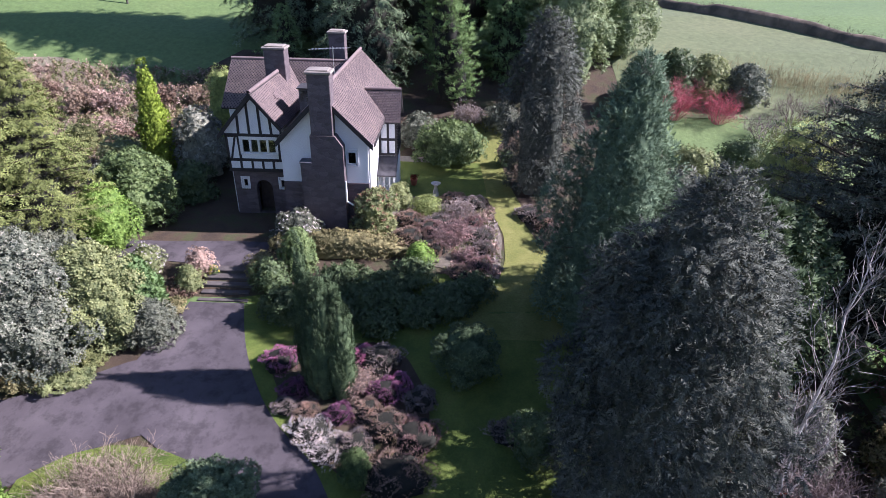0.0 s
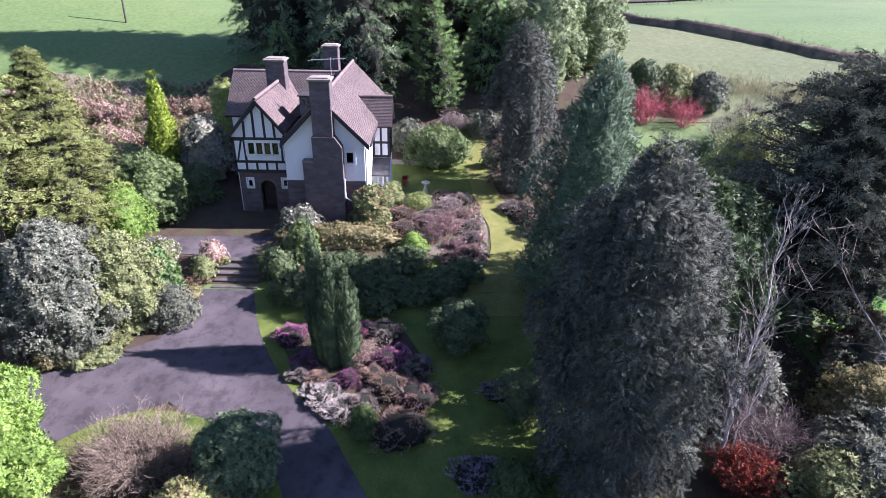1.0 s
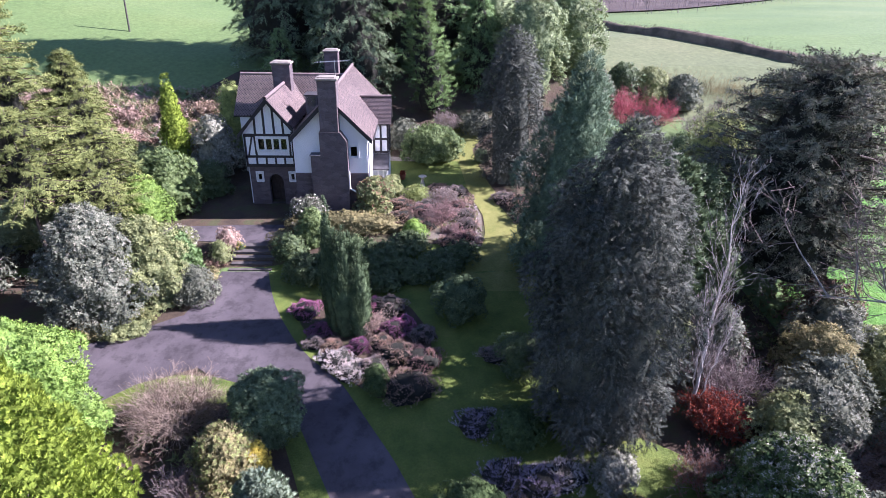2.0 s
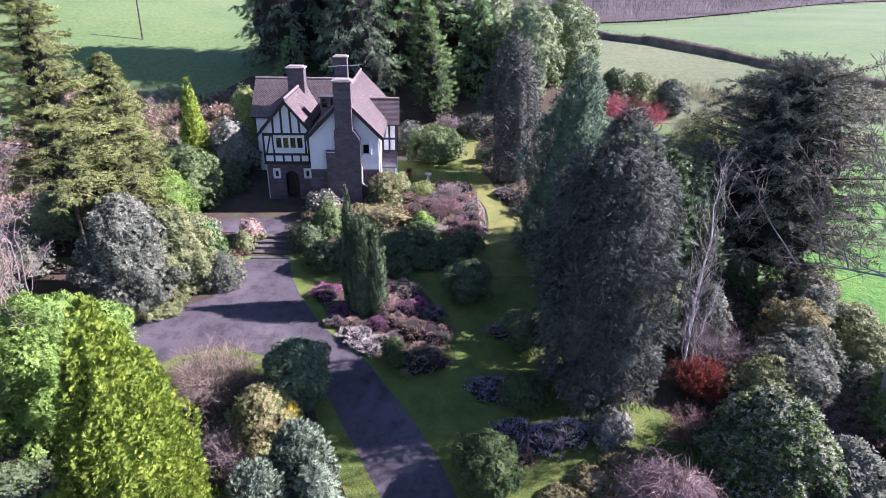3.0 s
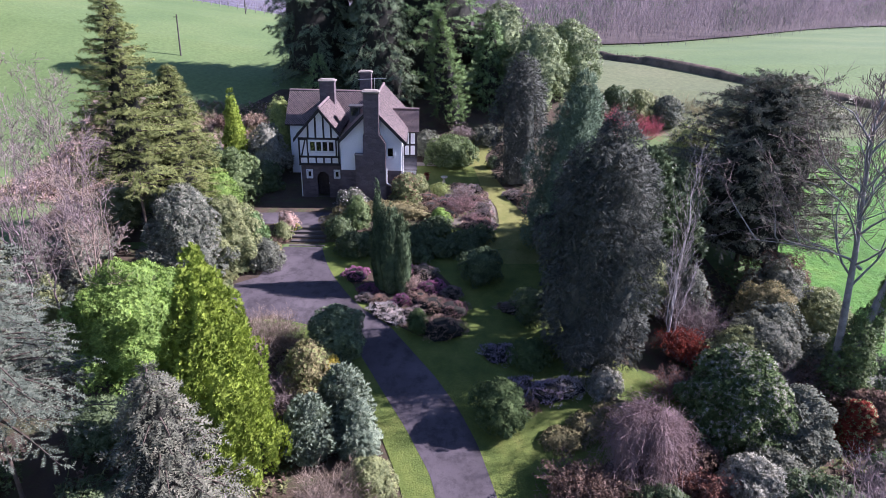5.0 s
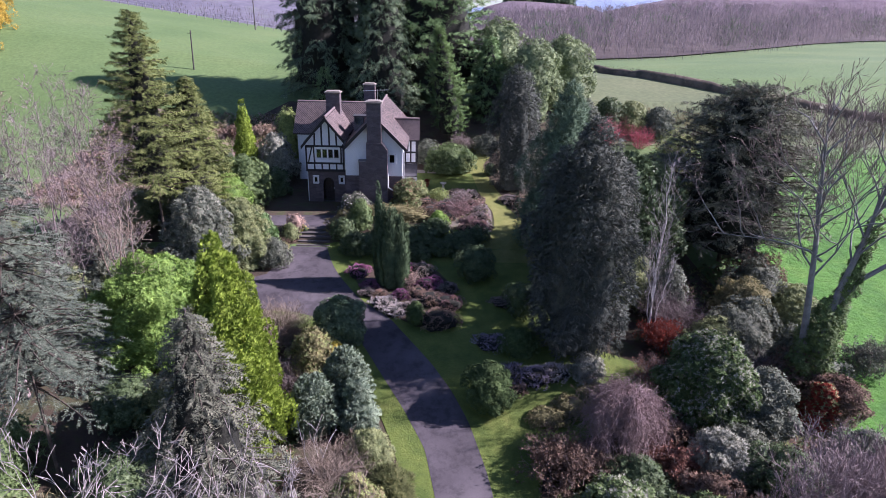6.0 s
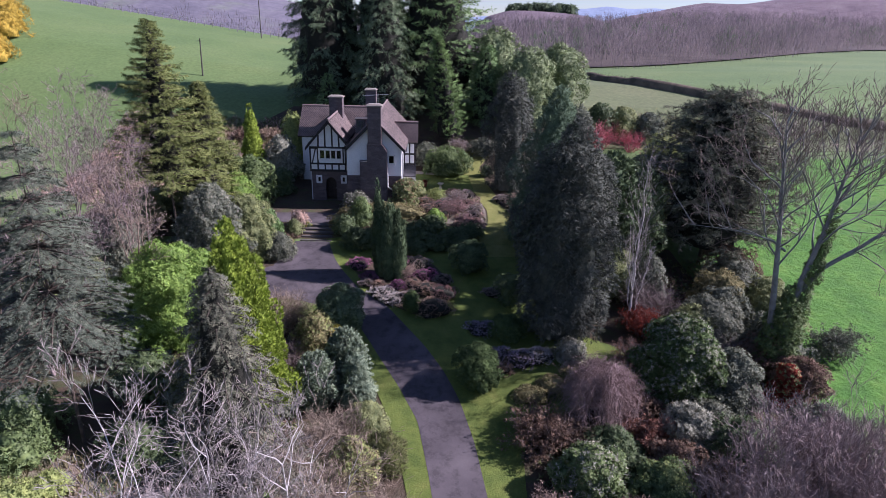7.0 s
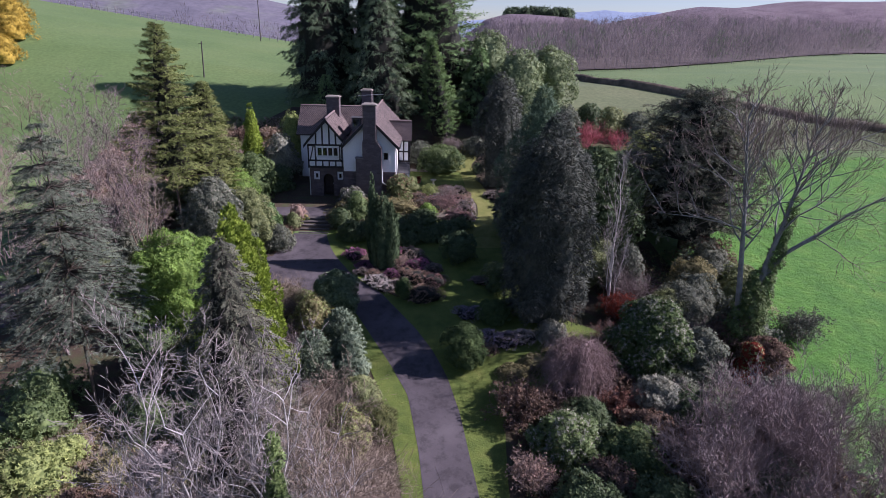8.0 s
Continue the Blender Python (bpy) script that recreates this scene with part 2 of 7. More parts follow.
def rubble():
    m, nt, b = blank("dark_rubble_stone", 0.9)
    geo = nt.nodes.new("ShaderNodeNewGeometry")
    mp = nt.nodes.new("ShaderNodeMapping")
    mp.inputs["Scale"].default_value = (2.6, 2.6, 5.0)
    nt.links.new(geo.outputs["Position"], mp.inputs["Vector"])
    v = nt.nodes.new("ShaderNodeTexVoronoi")
    v.inputs["Scale"].default_value = 1.0
    nt.links.new(mp.outputs[0], v.inputs["Vector"])
    sep = nt.nodes.new("ShaderNodeSeparateColor")
    nt.links.new(v.outputs["Color"], sep.inputs[0])
    col = ramp(nt, sep.outputs[0], [(0.0, (0.085, 0.066, 0.068)), (0.5, (0.11, 0.086, 0.088)), (1.0, (0.14, 0.112, 0.112))])
    e = nt.nodes.new("ShaderNodeTexVoronoi")
    e.feature = "DISTANCE_TO_EDGE"
    e.inputs["Scale"].default_value = 1.0
    nt.links.new(mp.outputs[0], e.inputs["Vector"])
    joint = ramp(nt, e.outputs["Distance"], [(0.0, (0, 0, 0)), (0.09, (1, 1, 1))])
    col = mixc(nt, joint, (0.10, 0.085, 0.085), col)
    col = mixc(nt, 0.5, col, ramp(nt, noise_tex(nt, 25, 5), [(0.3, (0.6, 0.6, 0.6)), (0.7, (1.3, 1.3, 1.3))]), "MULTIPLY")
    nt.links.new(col, b.inputs["Base Color"])
    bump(nt, joint, 0.5, 0.02, b)
    return m


M["asphalt"], M["tiles"], M["rubble"] = asphalt(), tiles_material(), rubble()
M["render"] = surface("white_render", [(0.3, (0.76, 0.76, 0.76)), (0.7, (0.85, 0.85, 0.84))], 0.7, 0.85, 30, 0.25, 0.01)
M["timber"] = surface("black_timber", [(0.3, (0.018, 0.016, 0.016)), (0.7, (0.04, 0.035, 0.034))], 2, 0.7, 30, 0.4, 0.01)
M["white_paint"] = surface("white_paint", [(0.3, (0.72, 0.72, 0.70)), (0.7, (0.82, 0.82, 0.80))], 3, 0.5, 40, 0.1, 0.003)
M["slate"] = surface("grey_slate", [(0.3, (0.09, 0.09, 0.095)), (0.7, (0.17, 0.165, 0.17))], 2.5, 0.6, 25, 0.4, 0.01)
M["slate_dark"] = surface("dark_slate", [(0.3, (0.035, 0.034, 0.036)), (0.7, (0.075, 0.072, 0.075))], 2.5, 0.7, 25, 0.4, 0.01)
M["cap"] = surface("mortar_cap", [(0.3, (0.20, 0.175, 0.15)), (0.7, (0.32, 0.285, 0.24))], 3, 0.9, 30, 0.5, 0.01)
M["brick_red"] = surface("terracotta", [(0.3, (0.30, 0.08, 0.04)), (0.7, (0.42, 0.13, 0.07))], 5, 0.8, 40, 0.3, 0.005)
M["metal"] = surface("grey_aluminium", [(0.3, (0.5, 0.5, 0.5)), (0.7, (0.65, 0.65, 0.65))], 4, 0.35, 40, 0.1, 0.002, 0.9)
M["door"] = surface("dark_oak", [(0.3, (0.03, 0.02, 0.016)), (0.7, (0.065, 0.045, 0.035))], 4, 0.6, 40, 0.4, 0.006)
M["pole"] = surface("creosoted_pole", [(0.3, (0.045, 0.04, 0.035)), (0.7, (0.09, 0.08, 0.07))], 3, 0.85, 40, 0.5, 0.01)
M["statue"] = surface("pale_carved_stone", [(0.3, (0.40, 0.38, 0.34)), (0.7, (0.6, 0.57, 0.52))], 6, 0.85, 50, 0.4, 0.01)
M["hill"] = surface("distant_hillside", [(0.3, (0.11, 0.105, 0.13)), (0.5, (0.14, 0.13, 0.155)), (0.7, (0.15, 0.17, 0.13))], 0.02, 1.0, 0.15, 0.2, 0.5)
M["hill_wood"] = surface("distant_woodland", [(0.3, (0.13, 0.095, 0.11)), (0.5, (0.17, 0.125, 0.14)), (0.72, (0.21, 0.165, 0.17))], 0.05, 1.0, 0.5, 0.8, 3.0)
# Distance haze is put into this hill's blue base colour.
M["hill_hazed"] = surface("hazed_far_hill", [(0.3, (0.19, 0.25, 0.36)), (0.7, (0.24, 0.30, 0.40))], 0.01, 1.0, 0.1, 0.1, 0.5)
glass, gnt, gb = blank("window_glass", 0.03)
gb.inputs["Transmission Weight"].default_value, gb.inputs["IOR"].default_value = 1.0, 1.45
gb.inputs["Base Color"].default_value = (0.85, 0.9, 0.9, 1)
M["glass"] = glass

# ---- the lie of the land ----
PROFILE_Y = [-3000, -60, -20, 0, 6, 10, 14.5, 17, 20, 21.6, 23.3, 26, 33, 37, 45, 52, 62, 80, 110, 3000]
PROFILE_Z = [-5.5, -5.2, -4.9, -4.2, -3.75, -2.95, -2.3, -1.75, -1.35, -1.05, -0.35, -0.08, 0.3, 1.0, 3.4, 6.0, 7.8, 8.2, 7.4, 7.4]


def step01(a, b, v):
    t = np.clip((np.asarray(v, float) - a) / (b - a), 0, 1)
    return t * t * (3 - 2 * t)


def ground(x, y):
    """The height of the ground; x and y may be arrays."""
    x, y = np.asarray(x, float), np.asarray(y, float)
    z = np.interp(y, PROFILE_Y, PROFILE_Z)
    z = z + step01(0, -25, x) * np.interp(y, [45, 60, 105, 120, 200], [0, 0.6, 3.7, 2.4, -6.0])
    z = z + 0.13 * np.clip(-22 - x, 0, 120) * step01(35, 70, y) * (1 - step01(125, 230, y))
    z = z + 0.04 * np.clip(x - 25, 0, 130) * step01(30, 80, y)
    edge = np.interp(x, [4, 26, 48, 81, 121, 151, 230, 330], [97, 101, 103, 128, 162, 178, 215, 240])
    z = z + step01(-30, 20, x) * step01(12, 170, y - edge) * (6 + 7 * step01(50, 240, x)) * (1 - step01(420, 700, y))
    z = z - 3.2 * np.exp(-((x - 14.8) ** 2 + (y - 108) ** 2) / 90)
    return z


# ---- building blocks ----
rng = np.random.default_rng(11)


def mesh_of(name, verts, *face_sets):
    """One mesh from an array of places and arrays of faces, each with one number of corners."""
    me = bpy.data.meshes.new(name)
    verts = np.asarray(verts, np.float32)
    face_sets = [np.asarray(f, np.int32) for f in face_sets if len(f)]
    me.vertices.add(len(verts))
    me.vertices.foreach_set("co", verts.ravel())
    total = sum(f.size for f in face_sets)
    me.loops.add(total)
    me.loops.foreach_set("vertex_index", np.concatenate([f.ravel() for f in face_sets]))
    starts, at = [], 0
    for f in face_sets:
        starts.append(at + np.arange(len(f)) * f.shape[1])
        at += f.size
    starts = np.concatenate(starts).astype(np.int32)
    me.polygons.add(len(starts))
    me.polygons.foreach_set("loop_start", starts)
    me.update(calc_edges=True)
    return me


def part(name, data, material, parent=None, label=""):
    """Links a mesh or a bmesh as one mesh object under a thing or a part."""
    if isinstance(data, bmesh.types.BMesh):
        me = bpy.data.meshes.new(name)
        data.to_mesh(me)
        data.free()
        data = me
    if not data.materials:
        data.materials.append(material)
    ob = new(name, data)
    ob.parent = parent
    return tagged(ob, label)


def thing(name, label, category, at=(0, 0, 0), group="", kind="", turn=0):
    ob = new(name)
    ob.empty_display_size = 0.2
    ob.matrix_basis = pose(*at, 0, 0, turn)
    return tagged(ob, label, category, group, kind)


def unit(v):
    return v / np.maximum(np.linalg.norm(v, axis=-1, keepdims=True), 1e-9)


def box(bm, x0, y0, z0, x1, y1, z1, bevel=0.0):
    vs = [bm.verts.new(p) for p in ((x0, y0, z0), (x1, y0, z0), (x1, y1, z0), (x0, y1, z0), (x0, y0, z1), (x1, y0, z1), (x1, y1, z1), (x0, y1, z1))]
    fs = [bm.faces.new([vs[i] for i in q]) for q in ((3, 2, 1, 0), (4, 5, 6, 7), (0, 1, 5, 4), (1, 2, 6, 5), (2, 3, 7, 6), (3, 0, 4, 7))]
    if bevel:
        edges = list({e for f in fs for e in f.edges})
        bmesh.ops.bevel(bm, geom=edges, offset=bevel, segments=1, affect="EDGES")
    return bm


def prism(bm, outline, way):
    """A flat outline carried along a vector."""
    a = [bm.verts.new(p) for p in outline]
    b = [bm.verts.new(tuple(np.add(p, way))) for p in outline]
    n = len(a)
    bm.faces.new(a)
    bm.faces.new(b[::-1])
    for i in range(n):
        bm.faces.new((a[i], b[i], b[(i + 1) % n], a[(i + 1) % n]))
    bmesh.ops.recalc_face_normals(bm, faces=bm.faces)
    return bm


def tubes(segments, sides=4):
    """Tapered round pieces: rows of x0 y0 z0 x1 y1 z1 r0 r1, as places and faces."""
    s = np.asarray(segments, float).reshape(-1, 8)
    p0, p1, r0, r1 = s[:, :3], s[:, 3:6], s[:, 6], s[:, 7]
    d = unit(p1 - p0)
    ref = np.where(np.abs(d[:, 2:3]) > 0.9, [[1.0, 0, 0]], [[0, 0, 1.0]])
    u = unit(np.cross(d, ref))
    w = np.cross(d, u)
    ang = np.arange(sides) * 2 * np.pi / sides
    ring = np.cos(ang)[None, :, None] * u[:, None] + np.sin(ang)[None, :, None] * w[:, None]
    v = np.concatenate([p0[:, None] + ring * r0[:, None, None], p1[:, None] + ring * r1[:, None, None]], 1)
    i = np.arange(sides)
    q = np.stack([i, (i + 1) % sides, (i + 1) % sides + sides, i + sides], 1)
    f = q[None] + (np.arange(len(s)) * 2 * sides)[:, None, None]
    return v.reshape(-1, 3), f.reshape(-1, 4)


def ribbons(segments):
    """Hair-fine twigs: narrow tapered blades, rows as for tubes()."""
    s = np.asarray(segments, float).reshape(-1, 8)
    d = unit(s[:, 3:6] - s[:, :3])
    u = unit(np.cross(d, rng.normal(size=d.shape)))
    v = np.stack([s[:, :3] - u * s[:, 6:7], s[:, :3] + u * s[:, 6:7], s[:, 3:6] + u * s[:, 7:8], s[:, 3:6] - u * s[:, 7:8]], 1)
    return v.reshape(-1, 3), np.arange(len(s) * 4).reshape(-1, 4)


def twig_part(rows, thick, material, parent):
    """The branchwork of a bare plant: round limbs, and blades for the finest twigs."""
    rows = np.asarray(rows, float).reshape(-1, 8)
    fine = rows[:, 6] < thick
    v, f = ribbons(rows[fine])
    w, g = tubes(rows[~fine], 3) if (~fine).any() else (np.zeros((0, 3)), np.zeros((0, 4), int))
    me = mesh_of("branchwork", np.concatenate([v, w]), np.concatenate([f, g + len(v)]))
    return tagged(part("branchwork", me, material, parent), kind="stuff")


def stem_mesh(s, sides):
    """One unbroken tapered stem through a chain of pieces."""
    s = np.asarray(s, float)
    pts, rad = np.concatenate([s[:1, :3], s[:, 3:6]]), np.concatenate([s[:1, 6], s[:, 7]])
    d = unit(np.gradient(pts, axis=0))
    ref = np.where(np.abs(d[:1, 2:3]) > 0.9, [[1.0, 0, 0]], [[0, 0, 1.0]])
    u = unit(np.cross(d, np.repeat(ref, len(d), 0)))
    w = np.cross(d, u)
    ang = np.arange(sides) * 2 * np.pi / sides
    v = pts[:, None] + (np.cos(ang)[None, :, None] * u[:, None] + np.sin(ang)[None, :, None] * w[:, None]) * rad[:, None, None]
    i, j = np.meshgrid(np.arange(len(pts) - 1), np.arange(sides), indexing="ij")
    f = np.stack([i * sides + j, i * sides + (j + 1) % sides, (i + 1) * sides + (j + 1) % sides, (i + 1) * sides + j], -1).reshape(-1, 4)
    return v.reshape(-1, 3), f


def tube_part(name, segments, sides, material, parent, label=""):
    s = np.asarray(segments, float).reshape(-1, 8)
    chain = len(s) > 1 and np.allclose(s[1:, :3], s[:-1, 3:6])
    v, f = stem_mesh(s, sides) if chain else tubes(s, sides)
    return part(name, mesh_of(name, v, f), material, parent, label)


# leaf shapes, along x, folded on the middle rib
def rosette(k=5, tilt=62, width=0.3):
    v, f = [], []
    for i in range(k):
        a, t = 2 * math.pi * i / k + 0.3 * (i % 2), radians(tilt + 9 * (i % 3 - 1))
        ax = np.array([math.cos(t), math.sin(t) * math.cos(a), math.sin(t) * math.sin(a)])
        side = np.array([0, -math.sin(a), math.cos(a)])
        up = np.cross(ax, side)
        n = len(v)
        v += [ax * 0.05, ax * 0.55 + side * width / 2 + up * 0.06, ax, ax * 0.55 - side * width / 2 + up * 0.06]
        f += [(n, n + 1, n + 2), (n, n + 2, n + 3)]
    return np.array(v), np.array(f)


def frond(pairs=5, droop=0.25, width=0.36):
    v, f = [], []
    for i in range(pairs):
        x = i / pairs
        for s in (1, -1):
            n, w = len(v), width * (1 - 0.55 * x)
            v += [(x, 0, -droop * x * x), (x + 0.2, 0, -droop * (x + 0.2) ** 2), (x + 0.3, s * w, -droop * (x + 0.3) ** 2 - 0.05)]
            f += [(n, n + 1, n + 2)]
    return np.array(v), np.array(f)


def fan(k=5, spread=52, width=0.24):
    v, f = [], []
    for i in range(k):
        a = radians(-spread + 2 * spread * i / (k - 1))
        l = 1 - 0.25 * abs(a) + (0.12 if i % 2 else 0)
        n = len(v)
        v += [(0.05 - width / 2 * math.sin(a), width / 2 * math.cos(a), 0.03), (0.15 + width / 2 * math.sin(a), -width / 2 * math.cos(a), -0.03), (l * math.cos(a), l * math.sin(a), 0.0)]
        f += [(n, n + 1, n + 2)]
    return np.array(v), np.array(f)


def tuft(k=4, spread=38, width=0.13):
    v, f = [], []
    for i in range(k):
        a, t = 2 * math.pi * i / k, radians(spread * (0.4 + 0.6 * (i % 3) / 2))
        ax = np.array([math.cos(t), math.sin(t) * math.cos(a), math.sin(t) * math.sin(a)])
        side = np.array([0, -math.sin(a), math.cos(a)])
        n = len(v)
        v += [side * width * 0.5, -side * width * 0.5, ax * (0.8 + 0.2 * (i % 2))]
        f += [(n, n + 1, n + 2)]
    return np.array(v), np.array(f)


def leaflets(k=4, tilt=58, width=0.34):
    v, f = [], []
    for i in range(k):
        a, t = 2 * math.pi * i / k + 0.4 * (i % 2), radians(tilt + 10 * (i % 3 - 1))
        ax = np.array([math.cos(t), math.sin(t) * math.cos(a), math.sin(t) * math.sin(a)])
        side = np.array([0, -math.sin(a), math.cos(a)])
        n = len(v)
        v += [ax * 0.12 + side * width / 2, ax * 0.3 - side * width / 2, ax]
        f += [(n, n + 1, n + 2)]
    return np.array(v), np.array(f)


LEAF = {"plume": frond(4, 0.35, 0.3), "rosette": rosette(3, 60, 0.52), "small": leaflets(4, 58, 0.46), "frond": frond(4, 0.25, 0.4), "spray": frond(3, 0.25, 0.32), "sprig": frond(3, 0.3, 0.34), "fan": fan(5, 52, 0.34), "tuft": tuft(), "spiky": tuft(7, 70, 0.1), "long": leaflets(4, 66, 0.2)}


def scatter(places, ways, sizes, shape):
    """Copies of a leaf shape as one array of places and faces."""
    tv, tf = LEAF[shape]
    n = len(places)
    e1 = unit(ways)
    e2 = unit(np.cross(e1, rng.normal(size=(n, 3))))
    e3 = np.cross(e1, e2)
    s = np.asarray(sizes)[:, None, None]
    v = places[:, None] + s * (tv[None, :, 0:1] * e1[:, None] + tv[None, :, 1:2] * e2[:, None] + tv[None, :, 2:3] * e3[:, None])
    f = tf[None] + (np.arange(n) * len(tv))[:, None, None]
    return v.reshape(-1, 3), f.reshape(-1, 3)


def leaf_mesh(name, places, ways, sizes, shape, out, soft=0.6):
    """Leaves as one mesh; their shading leans to the way their clump faces, as in a dense crown."""
    v, f = scatter(places, ways, sizes, shape)
    o = np.repeat(unit(np.asarray(out, float)), len(LEAF[shape][1]), 0)
    g = unit(np.cross(v[f[:, 1]] - v[f[:, 0]], v[f[:, 2]] - v[f[:, 0]]))
    turned = (g * o).sum(1) < 0
    f[turned] = f[turned][:, ::-1]
    g[turned] *= -1
    normal = unit(o * soft + g * (1 - soft))
    at_vertex = np.zeros_like(v)
    for k in range(3):
        at_vertex[f[:, k]] = normal
    me = mesh_of(name, v, f)
    me.attributes.new("custom_normal", "FLOAT_VECTOR", "POINT").data.foreach_set("vector", at_vertex.astype(np.float32).ravel())
    return me


SHAPES = {
    "dome": lambda h: np.sqrt(np.clip(1 - h ** 2.2, 0, 1)) * (0.82 + 0.18 * np.clip(h / 0.3, 0, 1)),
    "ball": lambda h: np.sqrt(np.clip(1 - (2 * h - 1) ** 2, 0, 1)) * 0.75 + 0.25 * np.sqrt(np.clip(1 - h ** 3, 0, 1)),
    "cone": lambda h: np.clip(1 - h, 0, 1) ** 0.75 * (0.75 + 0.25 * np.clip(h / 0.2, 0, 1)),
    "spire": lambda h: np.clip(1 - h ** 1.6, 0, 1) ** 0.8 * (0.7 + 0.3 * np.clip(h / 0.25, 0, 1)),
    "column": lambda h: np.clip(1 - h ** 4, 0, 1) ** 0.7 * (0.75 + 0.25 * np.clip(h / 0.35, 0, 1)),
    "flame": lambda h: np.clip(1 - h ** 2.4, 0, 1) * (0.62 + 0.38 * np.clip(h / 0.35, 0, 1)),
    "fir": lambda h: np.clip(1 - h ** 1.9, 0, 1) ** 0.9 * (0.8 + 0.2 * np.clip(h / 0.2, 0, 1)),
    "mat": lambda h: np.sqrt(np.clip(1 - h ** 3, 0, 1)),
}


def clump_crown(h, r, shape, clumps, size, leaves, leaf, lift=0.0, spread=0.5, low=0.06, stretch=1.0, wide=1.0, lean=(0, 0), ragged=0.0):
    """A crown of leaf clumps: clumps sit in the shell of a lumpy outline, and leaves cover their outer sides."""
    prof = SHAPES[shape]
    hs = rng.uniform(low, 0.97, clumps * 6)
    keep = rng.random(clumps * 6) < prof(hs) + 0.12
    hs = hs[keep][:clumps]
    table = np.linspace(0.35, 1.0, 40)
    cap = np.interp(-np.sqrt(rng.random(clumps // 4)), -prof(table), table)
    hs = np.concatenate([hs[:clumps - clumps // 4], np.minimum(cap, 0.985)])
    n = len(hs)
    az = np.arange(n) * 2.39996 + rng.uniform(0, 0.8, n)
    rr = np.maximum(r * prof(hs) * rng.uniform(0.72, 1.09, n) * (1 + ragged * (0.6 * np.sin(3 * az + 9 * hs) + 0.4 * np.sin(5 * az - 14 * hs))) - size * 0.6, 0.0)
    cs = size * rng.uniform(0.7, 1.25, n)
    c = np.stack([rr * np.cos(az) * wide + lean[0] * hs, rr * np.sin(az) + lean[1] * hs, hs * h - cs * 0.35 * (hs > 0.8)], 1)
    which = rng.integers(0, n, leaves)
    d = unit(rng.normal(size=(leaves, 3)))
    out = np.stack([np.cos(az[which]), np.sin(az[which]), 0.55 + hs[which]], 1)
    flip = (d * out).sum(1) < -0.25
    d[flip] *= -1
    p = c[which] + d * cs[which, None] * rng.uniform(0.75, 1.08, (leaves, 1)) * np.array([1, 1, stretch])
    far = ((p[:, None, :] - c[None]) / np.array([1, 1, stretch]))
    inside = (np.linalg.norm(far, axis=2) < cs[None] * 0.72).any(1)
    ok = ~inside & (p[:, 2] > 0.03)
    p, d, out = p[ok], d[ok], out[ok]
    m = leaves // 5
    sh = rng.uniform(low * 0.5, 0.96, m * 3)
    sh = sh[rng.random(m * 3) < prof(sh) + 0.1][:m]
    cap = np.interp(-np.sqrt(rng.random(m // 2)), -prof(table), table)
    sh = np.concatenate([sh, cap])
    sa = rng.uniform(0, 2 * np.pi, len(sh))
    sr = r * prof(sh) * (1 + ragged * (0.6 * np.sin(3 * sa + 9 * sh) + 0.4 * np.sin(5 * sa - 14 * sh))) * (0.78 + 0.08 * np.sin(5 * sa + 9 * sh) + rng.normal(0, 0.035, len(sh)))
    sp = np.stack([sr * np.cos(sa) * wide + lean[0] * sh, sr * np.sin(sa) + lean[1] * sh, sh * h * rng.uniform(0.93, 0.985, len(sh))], 1)
    p = np.concatenate([p, sp])
    d = np.concatenate([d, unit(np.stack([np.cos(sa), np.sin(sa), 0.3 + sh], 1))])
    way = unit(d + spread * rng.normal(size=d.shape) * 0.6 + np.array([0, 0, lift]))
    return p, way, unit(d + np.array([0, 0, 0.25]))


def core(h, r, shape, k=0.74, wide=1.0, lean=(0, 0), low=0.02):
    """A crown's lumpy middle; near-black in conifers and heather, as painted inner shade."""
    prof = SHAPES[shape]
    rings, seg = 15, 22
    v, f = [], []
    hs = np.linspace(max(0.02, low), 0.93, rings)
    for i, hh in enumerate(hs):
        rad = r * prof(hh) * k
        for j in range(seg):
            a = 2 * math.pi * j / seg
            q = rad * (1 + 0.12 * math.sin(3 * a + 5 * hh + r) + rng.uniform(-0.14, 0.14))
            v.append((q * math.cos(a) * wide + lean[0] * hh, q * math.sin(a) + lean[1] * hh, hh * h))
    for i in range(rings - 1):
        for j in range(seg):
            f.append((i * seg + j, i * seg + (j + 1) % seg, (i + 1) * seg + (j + 1) % seg, (i + 1) * seg + j))
    v.append((lean[0], lean[1], h * 0.95))
    top = [(len(v) - 1, (rings - 1) * seg + j, (rings - 1) * seg + (j + 1) % seg) for j in range(seg)]
    return mesh_of("crown_core", v, f, top)


def stems(h, r, count, thick, bark, parent):
    for i in range(count):
        a = i * 2.4 + r
        x, y = 0.25 * r * math.cos(a), 0.25 * r * math.sin(a)
        segs = [(0.3 * x, 0.3 * y, -0.15, x, y, h * 0.3, thick, thick * 0.8), (x, y, h * 0.3, 2 * x, 2 * y, h * 0.65, thick * 0.8, thick * 0.4)]
        tube_part("stem", segs, 6, M[bark], parent)


